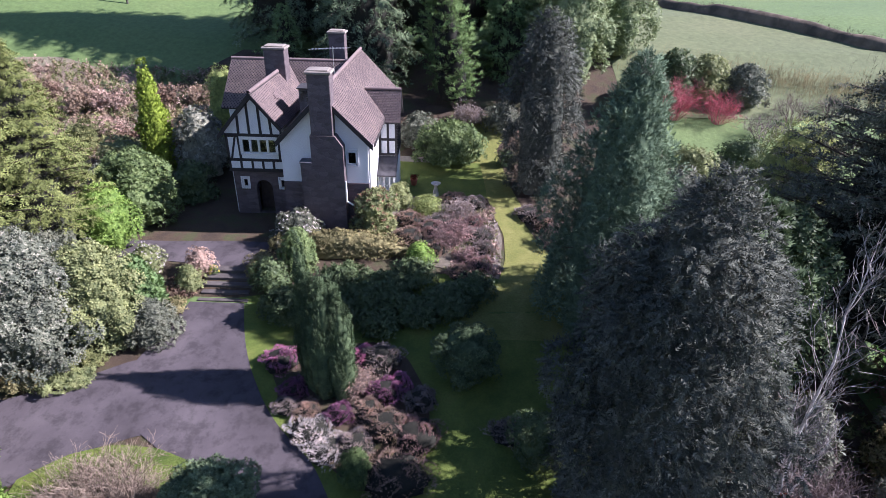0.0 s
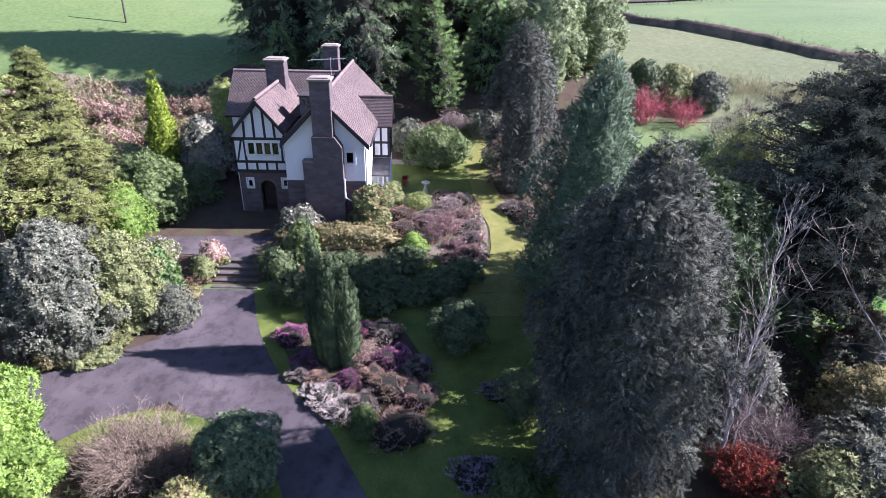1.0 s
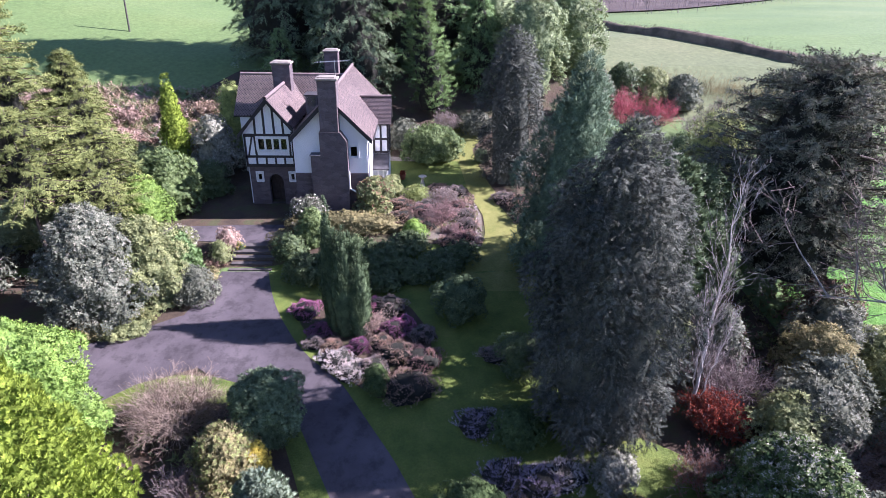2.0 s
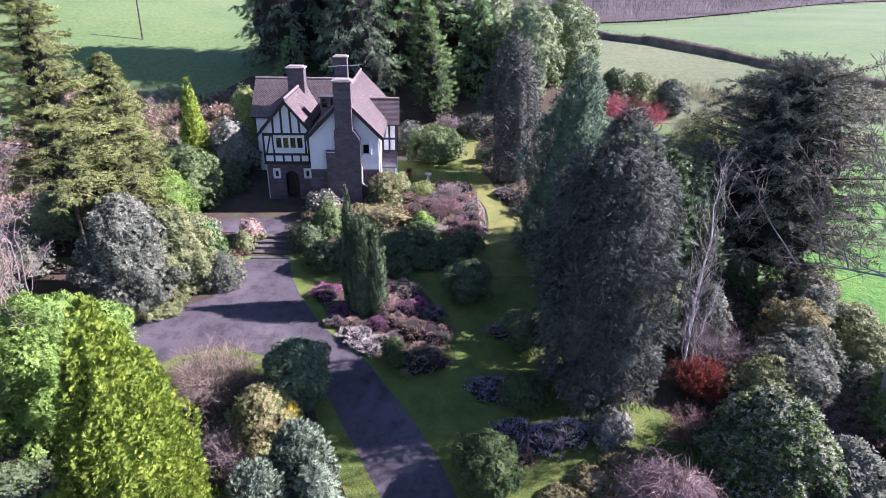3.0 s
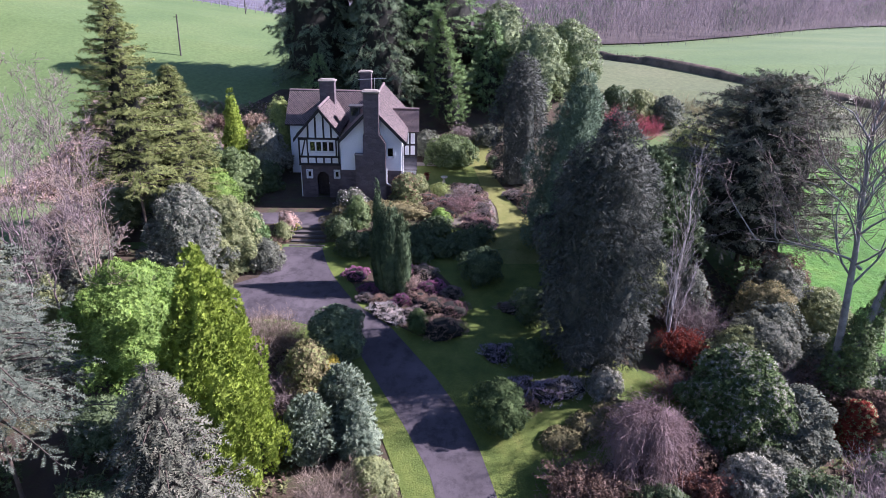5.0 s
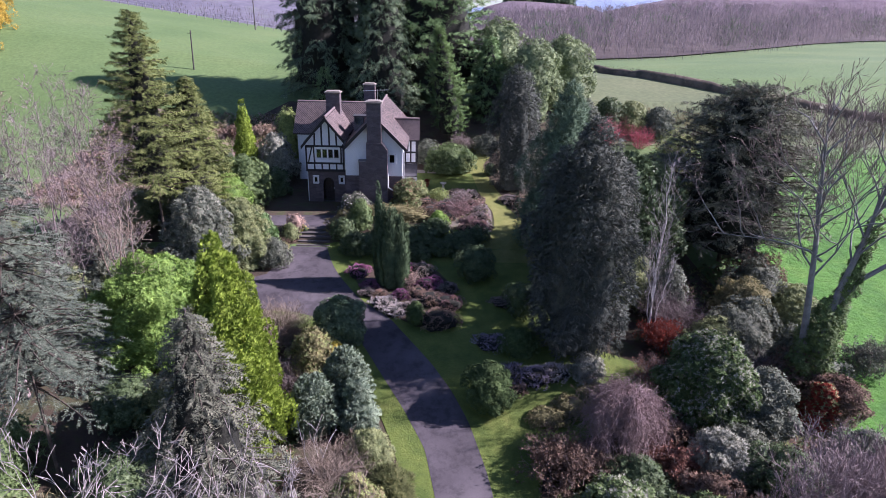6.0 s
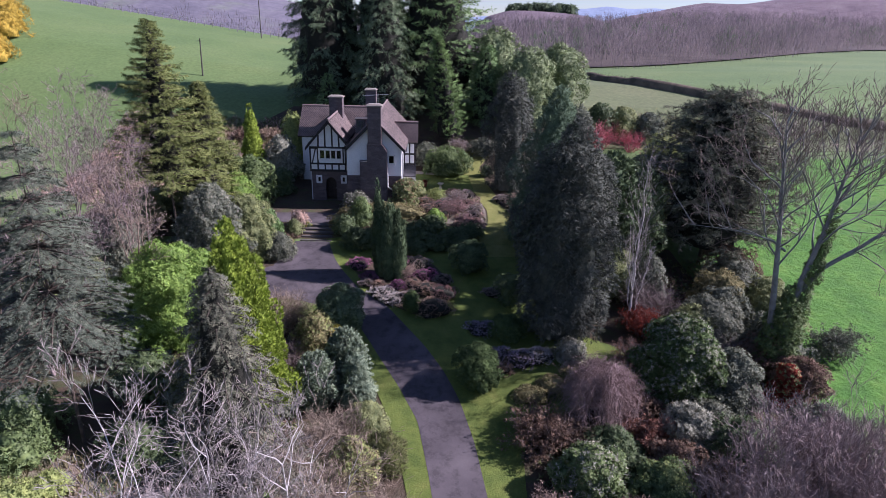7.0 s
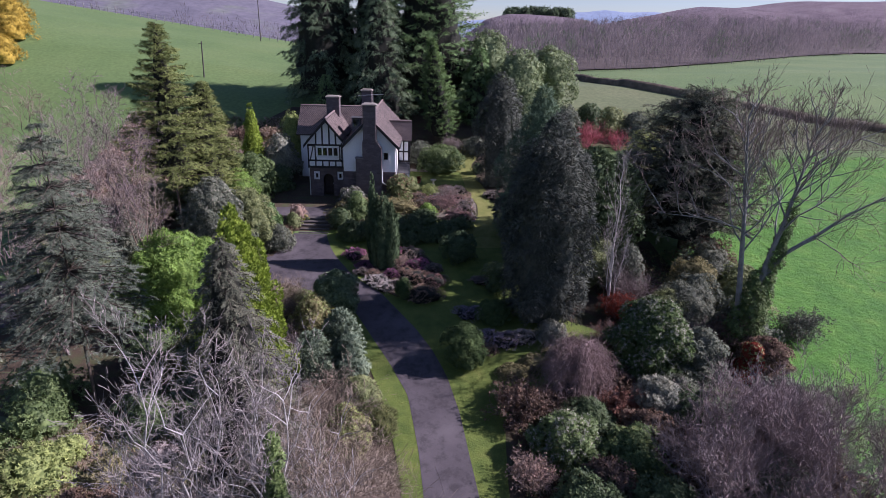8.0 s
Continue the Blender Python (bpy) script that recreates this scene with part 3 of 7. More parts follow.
def bush(name, label, x, y, h, r, mat, shape="dome", leaf="rosette", size=0.15, clump=0.45, clumps=40, leaves=3000, lift=0.45,
         category="shrub", z=None, stretch=1.0, wide=1.0, lean=(0, 0), k=0.68, second=None, group="", stem=2, low=0.06, turn=0, bark="bark", spread=0.5, ragged=0.1, soft=0.5):
    """A leafy plant: stems, a dark middle and a crown of leaf clumps; second: flowers or a second tone on it."""
    z = float(ground(x, y)) if z is None else z
    t = thing(name, label, category, (x, y, z), group, "", turn)
    if category == "tree":
        segs, at = [], np.array([0.0, 0, -0.3])
        for i in range(6):
            to = np.array([lean[0] * (i + 1) / 6 * 0.9, lean[1] * (i + 1) / 6 * 0.9, h * 0.9 * (i + 1) / 6])
            r0 = 0.035 * h ** 0.8 * (1 - i / 6.3) + 0.02
            segs.append((*at, *to, r0, 0.035 * h ** 0.8 * (1 - (i + 1) / 6.3) + 0.015))
            at = to
        for i in range(14):
            hh = 0.12 + 0.055 * i
            a = i * 2.4
            l = r * float(SHAPES[shape](np.array(hh))) * 0.8
            segs.append((lean[0] * hh, lean[1] * hh, hh * h, l * math.cos(a) + lean[0] * hh, l * math.sin(a) + lean[1] * hh, hh * h + 0.1 * l, 0.05, 0.015))
        tube_part("trunk", segs, 7, M[bark], t)
    elif stem:
        stems(h, r, stem, 0.02 + 0.02 * h, bark, t)
    if leaf == "rosette" and (y > 22 or x < -18):
        leaf, size = "small", size * 1.1
    if leaf in ("small", "rosette", "long", "fan"):
        size, leaves = size * 0.84, int(leaves * (0.85 if y > 22 else 1.15))
    size, leaves = size * 1.14, int(leaves * (0.56 if y > 22 or x < -16 else 0.8))
    p, w, face = clump_crown(h, r, shape, clumps, clump, leaves, leaf, lift, spread, low, stretch, wide, lean, ragged)
    part("crown", leaf_mesh("crown", p, w, size * rng.uniform(0.7, 1.25, len(p)), leaf, face, soft), M[mat], t)
    if k:
        part("crown_core", core(h, r, shape, k * 0.88, wide, lean), M[mat], t)
    if second:
        mat2, share, leaf2, size2 = second
        idx = rng.permutation(len(p))[:int(len(p) * share)]
        part("blossom", leaf_mesh("blossom", p[idx] + w[idx] * size * 0.5, w[idx], size2 * rng.uniform(0.7, 1.3, len(idx)), leaf2, face[idx]), M[mat2], t)
    return t


def tiered(name, label, x, y, h, r, mat, limbs=120, per=16, size=0.5, shape="cone", rise=0.0, droop=0.3, low=0.05, leaf="spray", bark="bark",
           lean=(0, 0), hang=0.2, start=0.12, flat=0.5, z=None, group="", thick=0.03, fill=0.5, whorls=0, mat_two=None):
    """A conifer with a trunk, limbs in spirals and sprays along every limb."""
    z = float(ground(x, y)) if z is None else z
    t = thing(name, label, "tree", (x, y, z), group)
    prof = SHAPES[shape]
    segs = []
    n = 8
    for i in range(n):
        a, b = i / n, (i + 1) / n
        segs.append((lean[0] * a, lean[1] * a, a * h * 0.985 - (0.3 if i == 0 else 0), lean[0] * b, lean[1] * b, b * h * 0.985,
                     thick * h ** 0.9 * 0.5 * (1 - a) + 0.02, thick * h ** 0.9 * 0.5 * (1 - b) + 0.012))
    tube_part("trunk", segs, 8, M[bark], t)
    ls, pl, wl, sl, fl = [], [], [], [], []
    for i in range(limbs):
        hh = low + (0.985 - low) * (i + rng.random()) / limbs
        if whorls:
            hh = min(0.985, (round(hh * whorls) + rng.normal(0, 0.09)) / whorls)
        az = i * 2.39996 + rng.uniform(-0.3, 0.3)
        l = max(r * float(prof(np.array(hh))) * rng.uniform(0.78, 1.1), 0.12)
        base = np.array([lean[0] * hh, lean[1] * hh, hh * h])
        d = np.array([math.cos(az), math.sin(az), 0])
        rise_i = rise + rng.normal(0, 0.13)
        m = 5
        s = np.linspace(0, 1, m)
        pts = base + d * (s * l)[:, None] + np.array([0, 0, 1.0]) * (rise_i * l * s - droop * l * s ** 2)[:, None]
        tk = 0.012 + 0.012 * l
        for j in range(m - 1):
            ls.append((*pts[j], *pts[j + 1], tk * (1 - s[j]) + 0.008, tk * (1 - s[j + 1]) + 0.006))
        twigs = max(3, int(per / 6.2 * (0.35 + 0.65 * l / r)))
        u = start + (1 - start) * (np.arange(twigs) + rng.random(twigs)) / twigs
        q0 = base + d * (u * l)[:, None] + np.array([0, 0, 1.0]) * (rise_i * l * u - droop * l * u ** 2)[:, None]
        side = np.array([-d[1], d[0], 0])
        sg = np.where(np.arange(twigs) % 2, 1.0, -1.0) * rng.uniform(0.35, 1.1, twigs)
        w0 = unit(d[None] * rng.uniform(0.6, 1.1, (twigs, 1)) + side[None] * sg[:, None] + np.array([0, 0, 1.0]) * (rise_i - 1.6 * droop * u + rng.normal(0, flat * 0.6, twigs) - hang)[:, None])
        reach = (0.16 * l * (1.25 - u) + 0.9 * size) * rng.uniform(0.7, 1.2, twigs)
        v01 = (np.arange(7) + 0.5)[None, :] / 7 * rng.uniform(0.85, 1.1, (twigs, 7))
        q = q0[:, None] + w0[:, None] * (v01 * reach[:, None])[..., None] - np.array([0, 0, 1.0]) * (0.22 * v01 ** 2 * reach[:, None])[..., None]
        q = (q + rng.normal(0, 0.09 * size, q.shape)).reshape(-1, 3)
        w = (w0[:, None] + rng.normal(0, 0.38, (twigs, 7, 3)) * np.array([1, 1, min(1, 0.35 + 1.3 * flat)]) - np.array([0, 0, 0.25 * min(1, 0.2 + 2 * flat)])).reshape(-1, 3)
        lit = unit(d * 0.55 + np.array([0, 0, 0.85]))
        fl.append(np.repeat(unit(lit[None] + 0.45 * w0), 7, 0))
        pl.append(q), wl.append(w), sl.append((1.25 * size * rng.uniform(0.65, 1.2, (twigs, 7)) * (1.1 - 0.4 * v01)).ravel() * (0.6 + 0.4 * min(1, l / r * 2)))
    tagged(tube_part("branchwork", ls, 4, M[bark], t), kind="stuff")
    p, w, s, face = np.concatenate(pl), unit(np.concatenate(wl)), np.concatenate(sl), np.concatenate(fl)
    if mat_two:
        pick = rng.random(len(p)) < 0.35
        part("bare_sprays", leaf_mesh("bare_sprays", p[pick], w[pick], s[pick], leaf, face[pick], 0.5), M[mat_two], t)
        p, w, s, face = p[~pick], w[~pick], s[~pick], face[~pick]
    part("crown", leaf_mesh("crown", p, w, s, leaf, face, 0.5), M[mat], t)
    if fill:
        # The near-black core paints the shaded gaps between the boughs.
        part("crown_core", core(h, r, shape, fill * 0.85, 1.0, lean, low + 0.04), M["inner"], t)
    return t


def grow(start, way, length, thick, depth, out, spread=0.6, up=0.15, kids=3, shrink=0.68, wander=0.18, pieces=3):
    """Grows a bare limb with its side limbs; appends rows for tubes()."""
    p, d = np.array(start, float), unit(np.array(way, float))
    joints = [p]
    for i in range(pieces):
        d = unit(d + rng.normal(0, wander, 3) + np.array([0, 0, up * 0.4]))
        q = p + d * length / pieces
        out.append((*p, *q, thick * (1 - 0.55 * i / pieces), thick * (1 - 0.55 * (i + 1) / pieces)))
        p = q
        joints.append(p)
    if depth <= 0:
        return
    for i in range(kids):
        u = rng.uniform(0.35, 1.0) if i else 1.0
        at = np.array(joints[min(pieces, max(1, int(round(u * pieces))))])
        nd = unit(d + rng.normal(0, spread, 3) + np.array([0, 0, up]))
        grow(at, nd, length * shrink * rng.uniform(0.75, 1.2), thick * 0.55, depth - 1, out, spread, up, kids, shrink, wander, pieces if depth > 2 else 2)


def bare_tree(name, label, x, y, h, mat, trunks=((0, 0, 1),), depth=5, kids=3, thick=0.12, spread=0.55, up=0.2, first=0.35, z=None, group="", category="tree", limb_mat=None, shrink=0.68, wander=0.18, fine=0.005):
    z = float(ground(x, y)) if z is None else z
    t = thing(name, label, category, (x, y, z), group)
    for w in trunks:
        out = []
        grow((0, 0, -0.2), w, h * first, thick, depth, out, spread, up, kids, shrink, wander, 4)
        rows = np.array(out)
        rows[:, 6:] = np.maximum(rows[:, 6:], fine)
        thin = rows[:, 6] < thick * 0.2
        tube_part("trunk", rows[~thin], 6, M[mat], t)
        twig_part(rows[thin], max(thick * 0.12, fine * 1.05), M[limb_mat or mat], t)
    return t


def twiggy(name, label, x, y, h, r, mat, strands=700, thick=0.008, weep=0.0, z=None, shape="dome", second=None, category="shrub", wide=1.0, kink=0.12, group="", fork=2):
    """A leafless shrub: forking stems from the base, or a short trunk with arching, hanging shoots."""
    z = float(ground(x, y)) if z is None else z
    t = thing(name, label, category, (x, y, z), group)
    rows, tips = [], []
    if weep:
        tube_part("trunk", [(0, 0, -0.2, 0.03, 0.02, h * 0.55, 0.12, 0.08)], 8, M["bark"], t)
        for i in range(9):
            a = i * 2.4
            rows.append((0, 0, h * 0.5, 0.35 * r * math.cos(a), 0.35 * r * math.sin(a), h * 0.9, 0.05, 0.03))
        arms = [(i * 2.39996 + rng.uniform(-0.4, 0.4), r * rng.uniform(0.5, 1.15), h * rng.uniform(0.72, 1.04), rng.uniform(0.75, 1.1)) for i in range(26)]
        for i in range(strands):
            a0, reach, top, fall = arms[int(rng.integers(0, len(arms)))]
            a = a0 + rng.normal(0, 0.26)
            reach, top = reach * rng.uniform(0.55, 1.08), top * rng.uniform(0.88, 1.03)
            p = np.array([0.3 * reach * math.cos(a0), 0.3 * reach * math.sin(a0), top * rng.uniform(0.88, 1.0)])
            n, sway = 8, np.zeros(3)
            for k in range(n):
                u = (k + 1) / n
                phi = 0.36 + 1.2 * u * fall
                sway = sway + rng.normal(0, 0.1, 3) * np.array([1, 1, 0.5])
                q = np.array([reach * math.sin(phi) * math.cos(a), reach * math.sin(phi) * math.sin(a), top * max(math.cos(phi), 0.0) ** 0.6]) + sway
                if q[2] < 0.08:
                    break
                rows.append((*p, *q, thick * (1.4 - 0.12 * k), thick * (1.28 - 0.12 * k)))
                for _ in range(2):
                    s = q + rng.normal(0, 0.24, 3) * (1.2 - 0.6 * u) + np.array([0, 0, -0.12 * u])
                    rows.append((*q, *s, thick * 0.6, thick * 0.3))
                p = q
            tips.append(p)
    else:
        count = max(9, strands // 30)
        for i in range(count):
            a, u = i * 2.39996, math.sqrt((i + 0.5) / count)
            out = []
            d = (u * math.cos(a) * r / h * wide * 1.1, u * math.sin(a) * r / h * 1.1, 1.0)
            grow((0.25 * u * r * math.cos(a) * wide, 0.25 * u * r * math.sin(a), -0.05), d, h * 0.42 * rng.uniform(0.8, 1.15) * (1 - 0.25 * u * u), thick * 2.2, 3, out, 0.55, 0.1, 4, 0.72, 0.2, 3)
            rows += out
        arr = np.array(rows)
        ends = arr[arr[:, 6] < thick * 0.75]
        tips = list(ends[:, 3:6]) if len(ends) else list(arr[:, 3:6])
        rows = arr
    rows = np.array(rows)
    rows[:, 6:] = np.maximum(rows[:, 6:], 0.005)
    stout = rows[:, 6] > thick * 1.5
    if stout.any() and not weep:
        tagged(tube_part("stemwork", rows[stout], 4, M[mat], t), kind="stuff")
        rows = rows[~stout]
    twig_part(rows, thick * 1.3, M[mat], t)
    if second:
        mat2, n, leaf2, size2 = second
        tp = np.array(tips)[rng.integers(0, len(tips), n)] + rng.normal(0, 0.05 * r, (n, 3))
        tp[:, 2] = np.maximum(tp[:, 2], 0.05)
        v, f = scatter(tp, rng.normal(size=(n, 3)) + np.array([0, 0, 0.4]), size2 * rng.uniform(0.6, 1.3, n), leaf2)
        tagged(part("foliage", mesh_of("foliage", v, f), M[mat2], t), kind="stuff")
    return t


def heather(label, x, y, h, r, mat, n=1500, size=0.14, wide=1.0, green="hedge_olive", turn=0, group="heather mounds"):
    """A low mound of upright flowering tips."""
    t = thing("heather_mound", label, "heather", (x, y, float(ground(x, y))), group, "", turn)
    a, u = rng.uniform(0, 2 * np.pi, n), np.sqrt(rng.random(n))
    lump = 1 + 0.22 * np.sin(3 * a + r * 7) * u + 0.15 * np.sin(7 * a + 3 * u * 6)
    px, py = r * u * np.cos(a) * wide * lump, r * u * np.sin(a) * lump
    pz = h * np.sqrt(np.clip(1 - u ** 2.6, 0, 1)) * (0.8 + 0.25 * np.sin(px * 5 / r + x) * np.cos(py * 5 / r))
    p = np.stack([px, py, np.maximum(pz, 0.04)], 1)
    w = np.stack([px / r * 0.8, py / r * 0.8, np.full(n, 0.8)], 1) + rng.normal(0, 0.25, (n, 3))
    v, f = scatter(p, w, size * rng.uniform(0.7, 1.3, n), "tuft")
    tagged(part("bloom", mesh_of("bloom", v, f), M[mat], t), kind="stuff")
    m = n // 3
    v, f = scatter(p[:m] * 0.93, w[:m], size * 0.9 * rng.uniform(0.7, 1.3, m), "tuft")
    part("foliage", mesh_of("foliage", v, f), M[green], t)
    # Near-black middle paints the shade between the heather tips.
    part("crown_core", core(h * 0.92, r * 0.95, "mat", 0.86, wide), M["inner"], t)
    return t


def sheet(name, label, category, rows_left, rows_right, mat, lift, rows=60, cols=12, kind="structure", skirt=0.03):
    """A strip of ground between two lines, lying on the land."""
    def along(pts, n):
        pts = np.array(pts, float)
        s = np.concatenate([[0], np.cumsum(np.linalg.norm(np.diff(pts, axis=0), axis=1))])
        q = np.linspace(0, s[-1], n)
        out = np.stack([np.interp(q, s, pts[:, 0]), np.interp(q, s, pts[:, 1])], 1)
        for _ in range(2):
            out[1:-1] = (out[:-2] + 2 * out[1:-1] + out[2:]) / 4
        return out
    a, b = along(rows_left, rows), along(rows_right, rows)
    a, b = (np.concatenate([p[:1] + (p[:1] - p[1:2]) * 0.005, p, p[-1:] + (p[-1:] - p[-2:-1]) * 0.005]) for p in (a, b))
    rows, cols = rows + 2, cols + 2
    u = np.concatenate([[-0.001], np.linspace(0, 1, cols - 2), [1.001]])[None, :, None]
    g = a[:, None] * (1 - u) + b[:, None] * u
    edge = np.zeros((rows, cols))
    edge[:, 0] = edge[:, -1] = 1
    edge[0, :] = edge[-1, :] = 1
    z = ground(g[..., 0], g[..., 1]) + lift - edge * min(lift, skirt)
    v = np.concatenate([g, z[..., None]], 2).reshape(-1, 3)
    i, j = np.meshgrid(np.arange(rows - 1), np.arange(cols - 1), indexing="ij")
    q = (i * cols + j).ravel()
    f = np.stack([q, q + cols, q + cols + 1, q + 1], 1)
    me = mesh_of(name, v, f)
    bm = bmesh.new()
    bm.from_mesh(me)
    bmesh.ops.recalc_face_normals(bm, faces=bm.faces)
    for face in bm.faces:
        face.smooth = False
    if bm.faces[0].normal.z < 0:
        bmesh.ops.reverse_faces(bm, faces=bm.faces)
    return tagged(part(name, bm, M[mat]), label, category, "", kind)


# ---- ground ----
def land():
    def steps(lo, a, b, hi, fine):
        outer_lo = -np.geomspace(-lo + a + 1, 1.5, 26) + a + 1 if lo < a else np.array([])
        outer_hi = np.geomspace(1.5, hi - b + 1, 30) + b - 1
        return np.unique(np.round(np.concatenate([outer_lo, np.arange(a, b, fine), outer_hi]), 3))
    xs, ys = steps(-2500, -60, 80, 2500, 1.2), steps(-1500, -40, 120, 2800, 1.2)
    gx, gy = np.meshgrid(xs, ys)
    v = np.stack([gx, gy, ground(gx, gy)], -1).reshape(-1, 3)
    n = len(xs)
    i, j = np.meshgrid(np.arange(len(ys) - 1), np.arange(n - 1), indexing="ij")
    q = (i * n + j).ravel()
    me = mesh_of("ground", v, np.stack([q, q + 1, q + 1 + n, q + n], 1))
    me.polygons.foreach_set("use_smooth", np.ones(len(me.polygons), bool))
    return tagged(part("ground", me, M["field"]), "rolling green pasture land under and round the garden", "ground", "", "structure")


land()
sheet("garden_ground", "dark garden soil with leaf litter under the shrubs", "soil",
      [(-17, 50), (-22, 44), (-26, 38), (-28, 30), (-29, 10), (-30, -12), (-30, -55)], [(14, 51), (15, 44), (16.5, 30), (17.5, 10), (19, -12), (19, -55)], "soil", 0.03, 330, 40)
sheet("meadow_dry", "olive-green pasture between the garden and a hedgerow", "field",
      [(14, 42.5), (14, 58), (17, 70), (20, 77)], [(70, 43.0), (46, 49.4), (33, 57.5), (22, 75)], "field_dry", 0.05, 40, 24)
sheet("meadow_near", "bright green tussocky pasture beside the garden", "field",
      [(17.5, -55), (18, -10), (17.5, 10), (21, 26), (33, 41)], [(300, -55), (280, -10), (260, 10), (240, 30), (230, 44)], "field_near", 0.045, 70, 50)
sheet("drive", "worn asphalt drive with damp patches", "drive",
      [(-11.2, 21.7), (-11.6, 20), (-12.1, 18.2), (-12.2, 16), (-9.4, 14.2), (-6.4, 13), (-5.3, 11.5), (-4.35, 9.6), (-2.75, 6.6), (-1.85, 4.4), (-1.25, 0.5), (-1.0, -2.2), (-0.7, -8), (-0.4, -20), (-0.4, -55)],
      [(-8.7, 21.7), (-8.4, 20.6), (-7.9, 19.2), (-7.3, 17.9), (-6.4, 16.4), (-5.6, 15.4), (-3.95, 13.9), (-1.5, 9.9), (-0.5, 8), (0.25, 6), (0.8, 3), (1.3, -2), (1.7, -8), (2.1, -20), (2.1, -55)], "asphalt", 0.07, 260, 40, skirt=0.0)
sheet("drive_turning", "worn asphalt turning area off the drive", "drive",
      [(-30, 14.5), (-20, 15.5), (-16.2, 16.1), (-13.6, 17.3), (-12.2, 18.2), (-10.5, 18.4), (-9, 17)], [(-30, 9), (-20, 10.5), (-14, 12.7), (-12, 14.2), (-10.3, 14.9), (-8.6, 14.4), (-7.5, 13.6)], "asphalt", 0.066, 120, 40, skirt=0.0)
sheet("forecourt", "asphalt forecourt before the front door", "drive", [(-20, 26.0), (-14, 25.8), (-10.5, 26.0), (-8.6, 26.0)], [(-20, 24.6), (-14, 24.2), (-10.5, 23.8), (-8.4, 23.8)], "asphalt", 0.06, 24, 10)
sheet("lawn", "mossy yellow-green lawn", "lawn",
      [(x - 0.3, y) for x, y in [(-8.7, 22), (-8.3, 20.6), (-7.8, 19.2), (-7.2, 17.9), (-6.3, 16.4), (-5.5, 15.4), (-3.85, 13.9), (-1.4, 9.9), (-0.4, 8), (0.35, 6), (0.9, 3), (1.4, -2), (1.8, -8), (2.2, -20), (2.2, -40)]],
      [(2, 24), (6, 22), (6.5, 20), (6.5, 17), (6, 14), (7, 11.5), (10, 9.8), (10.5, 7.5), (7, 5.8), (4, 4.2), (3, 2.5), (2.6, -2), (2.6, -8), (3.0, -20), (3.0, -40)], "lawn", 0.05, 160, 60)
sheet("lawn_walk", "grass walk between flower beds, coloured brighter for sun", "lawn",
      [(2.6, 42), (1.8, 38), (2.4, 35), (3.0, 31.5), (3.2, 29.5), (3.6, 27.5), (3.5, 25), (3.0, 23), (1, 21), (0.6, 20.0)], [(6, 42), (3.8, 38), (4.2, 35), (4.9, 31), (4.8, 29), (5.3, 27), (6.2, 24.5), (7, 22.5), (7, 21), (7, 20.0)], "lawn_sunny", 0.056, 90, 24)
sheet("grass_verge", "sunlit grass verge along the drive", "lawn",
      [(-7.2, 13.2), (-6.1, 11.5), (-5.3, 9.6), (-4.0, 6.6), (-3.2, 4.4), (-2.3, 0.5), (-1.9, -2.2), (-1.5, -8), (-1.2, -20), (-1.2, -55)],
      [(x + 0.25, y) for x, y in [(-6.5, 13), (-5.35, 11.5), (-4.4, 9.6), (-2.8, 6.6), (-1.9, 4.4), (-1.3, 0.5), (-1.05, -2.2), (-0.75, -8), (-0.45, -20), (-0.45, -55)]], "lawn", 0.062, 70, 6)
sheet("island_verge", "grass edge round the turning area", "lawn", [(-13.8, 13.0), (-13.2, 13.5), (-12.6, 14.0), (-11.2, 14.45), (-9.6, 14.35), (-8.2, 13.85), (-6.9, 13.1)], [(-13.8, 12.0), (-13.2, 12.2), (-12.6, 12.6), (-11.2, 12.9), (-9.9, 13.0), (-8.3, 12.7), (-7.0, 12.2)], "lawn", 0.078, 40, 12)
sheet("rough_grass", "straw-coloured rough grass in a clearing", "grass", [(-24, 3), (-24, -4), (-22, -9)], [(-9, 1), (-8.5, -4), (-9, -9)], "bank", 0.06, 24, 16)
sheet("side_lawn", "small shaded lawn beside the house", "lawn", [(-3.2, 36.2), (-3.2, 33), (-2.6, 31.6), (-1.2, 30.7)], [(2.6, 36.2), (2.9, 33), (2.9, 31.8), (2.4, 31.2)], "lawn", 0.06, 40, 30)
sheet("side_path", "pale gravel path along the small lawn", "path", [(-3.2, 36.9), (0, 36.7), (1.4, 37.0)], [(-3.2, 36.2), (0, 36.1), (1.6, 36.4)], "cap", 0.085, 20, 8)
sheet("bracken_bank", "pinkish dead bracken on the sunny bank", "bank", [(-35, 47.2), (-31, 47.6), (-27, 46.4), (-20, 44.6), (-16.6, 43)], [(-33, 30), (-31, 28), (-27, 26), (-20, 26), (-16.6, 30)], "bank", 0.06, 50, 40)
sheet("heather_bed", "dark soil of the heather bed", "soil", [(-7.0, 18.9), (-6.1, 17.2), (-4.9, 15.4), (-3.6, 14.0), (-2.3, 13.0)], [(-2.5, 19.6), (-1, 18.8), (0, 16.8), (0.1, 14.8), (-0.9, 12.9)], "soil", 0.085, 40, 14)
sheet("flower_bed", "pale stony soil of a sloping flower bed", "soil", [(-3, 32), (-2.8, 28), (-1.5, 25.6), (-0.5, 24.4)], [(2.4, 31.3), (3.1, 30), (3.5, 27.2), (3.1, 23.4)], "gravel", 0.065, 24, 12)


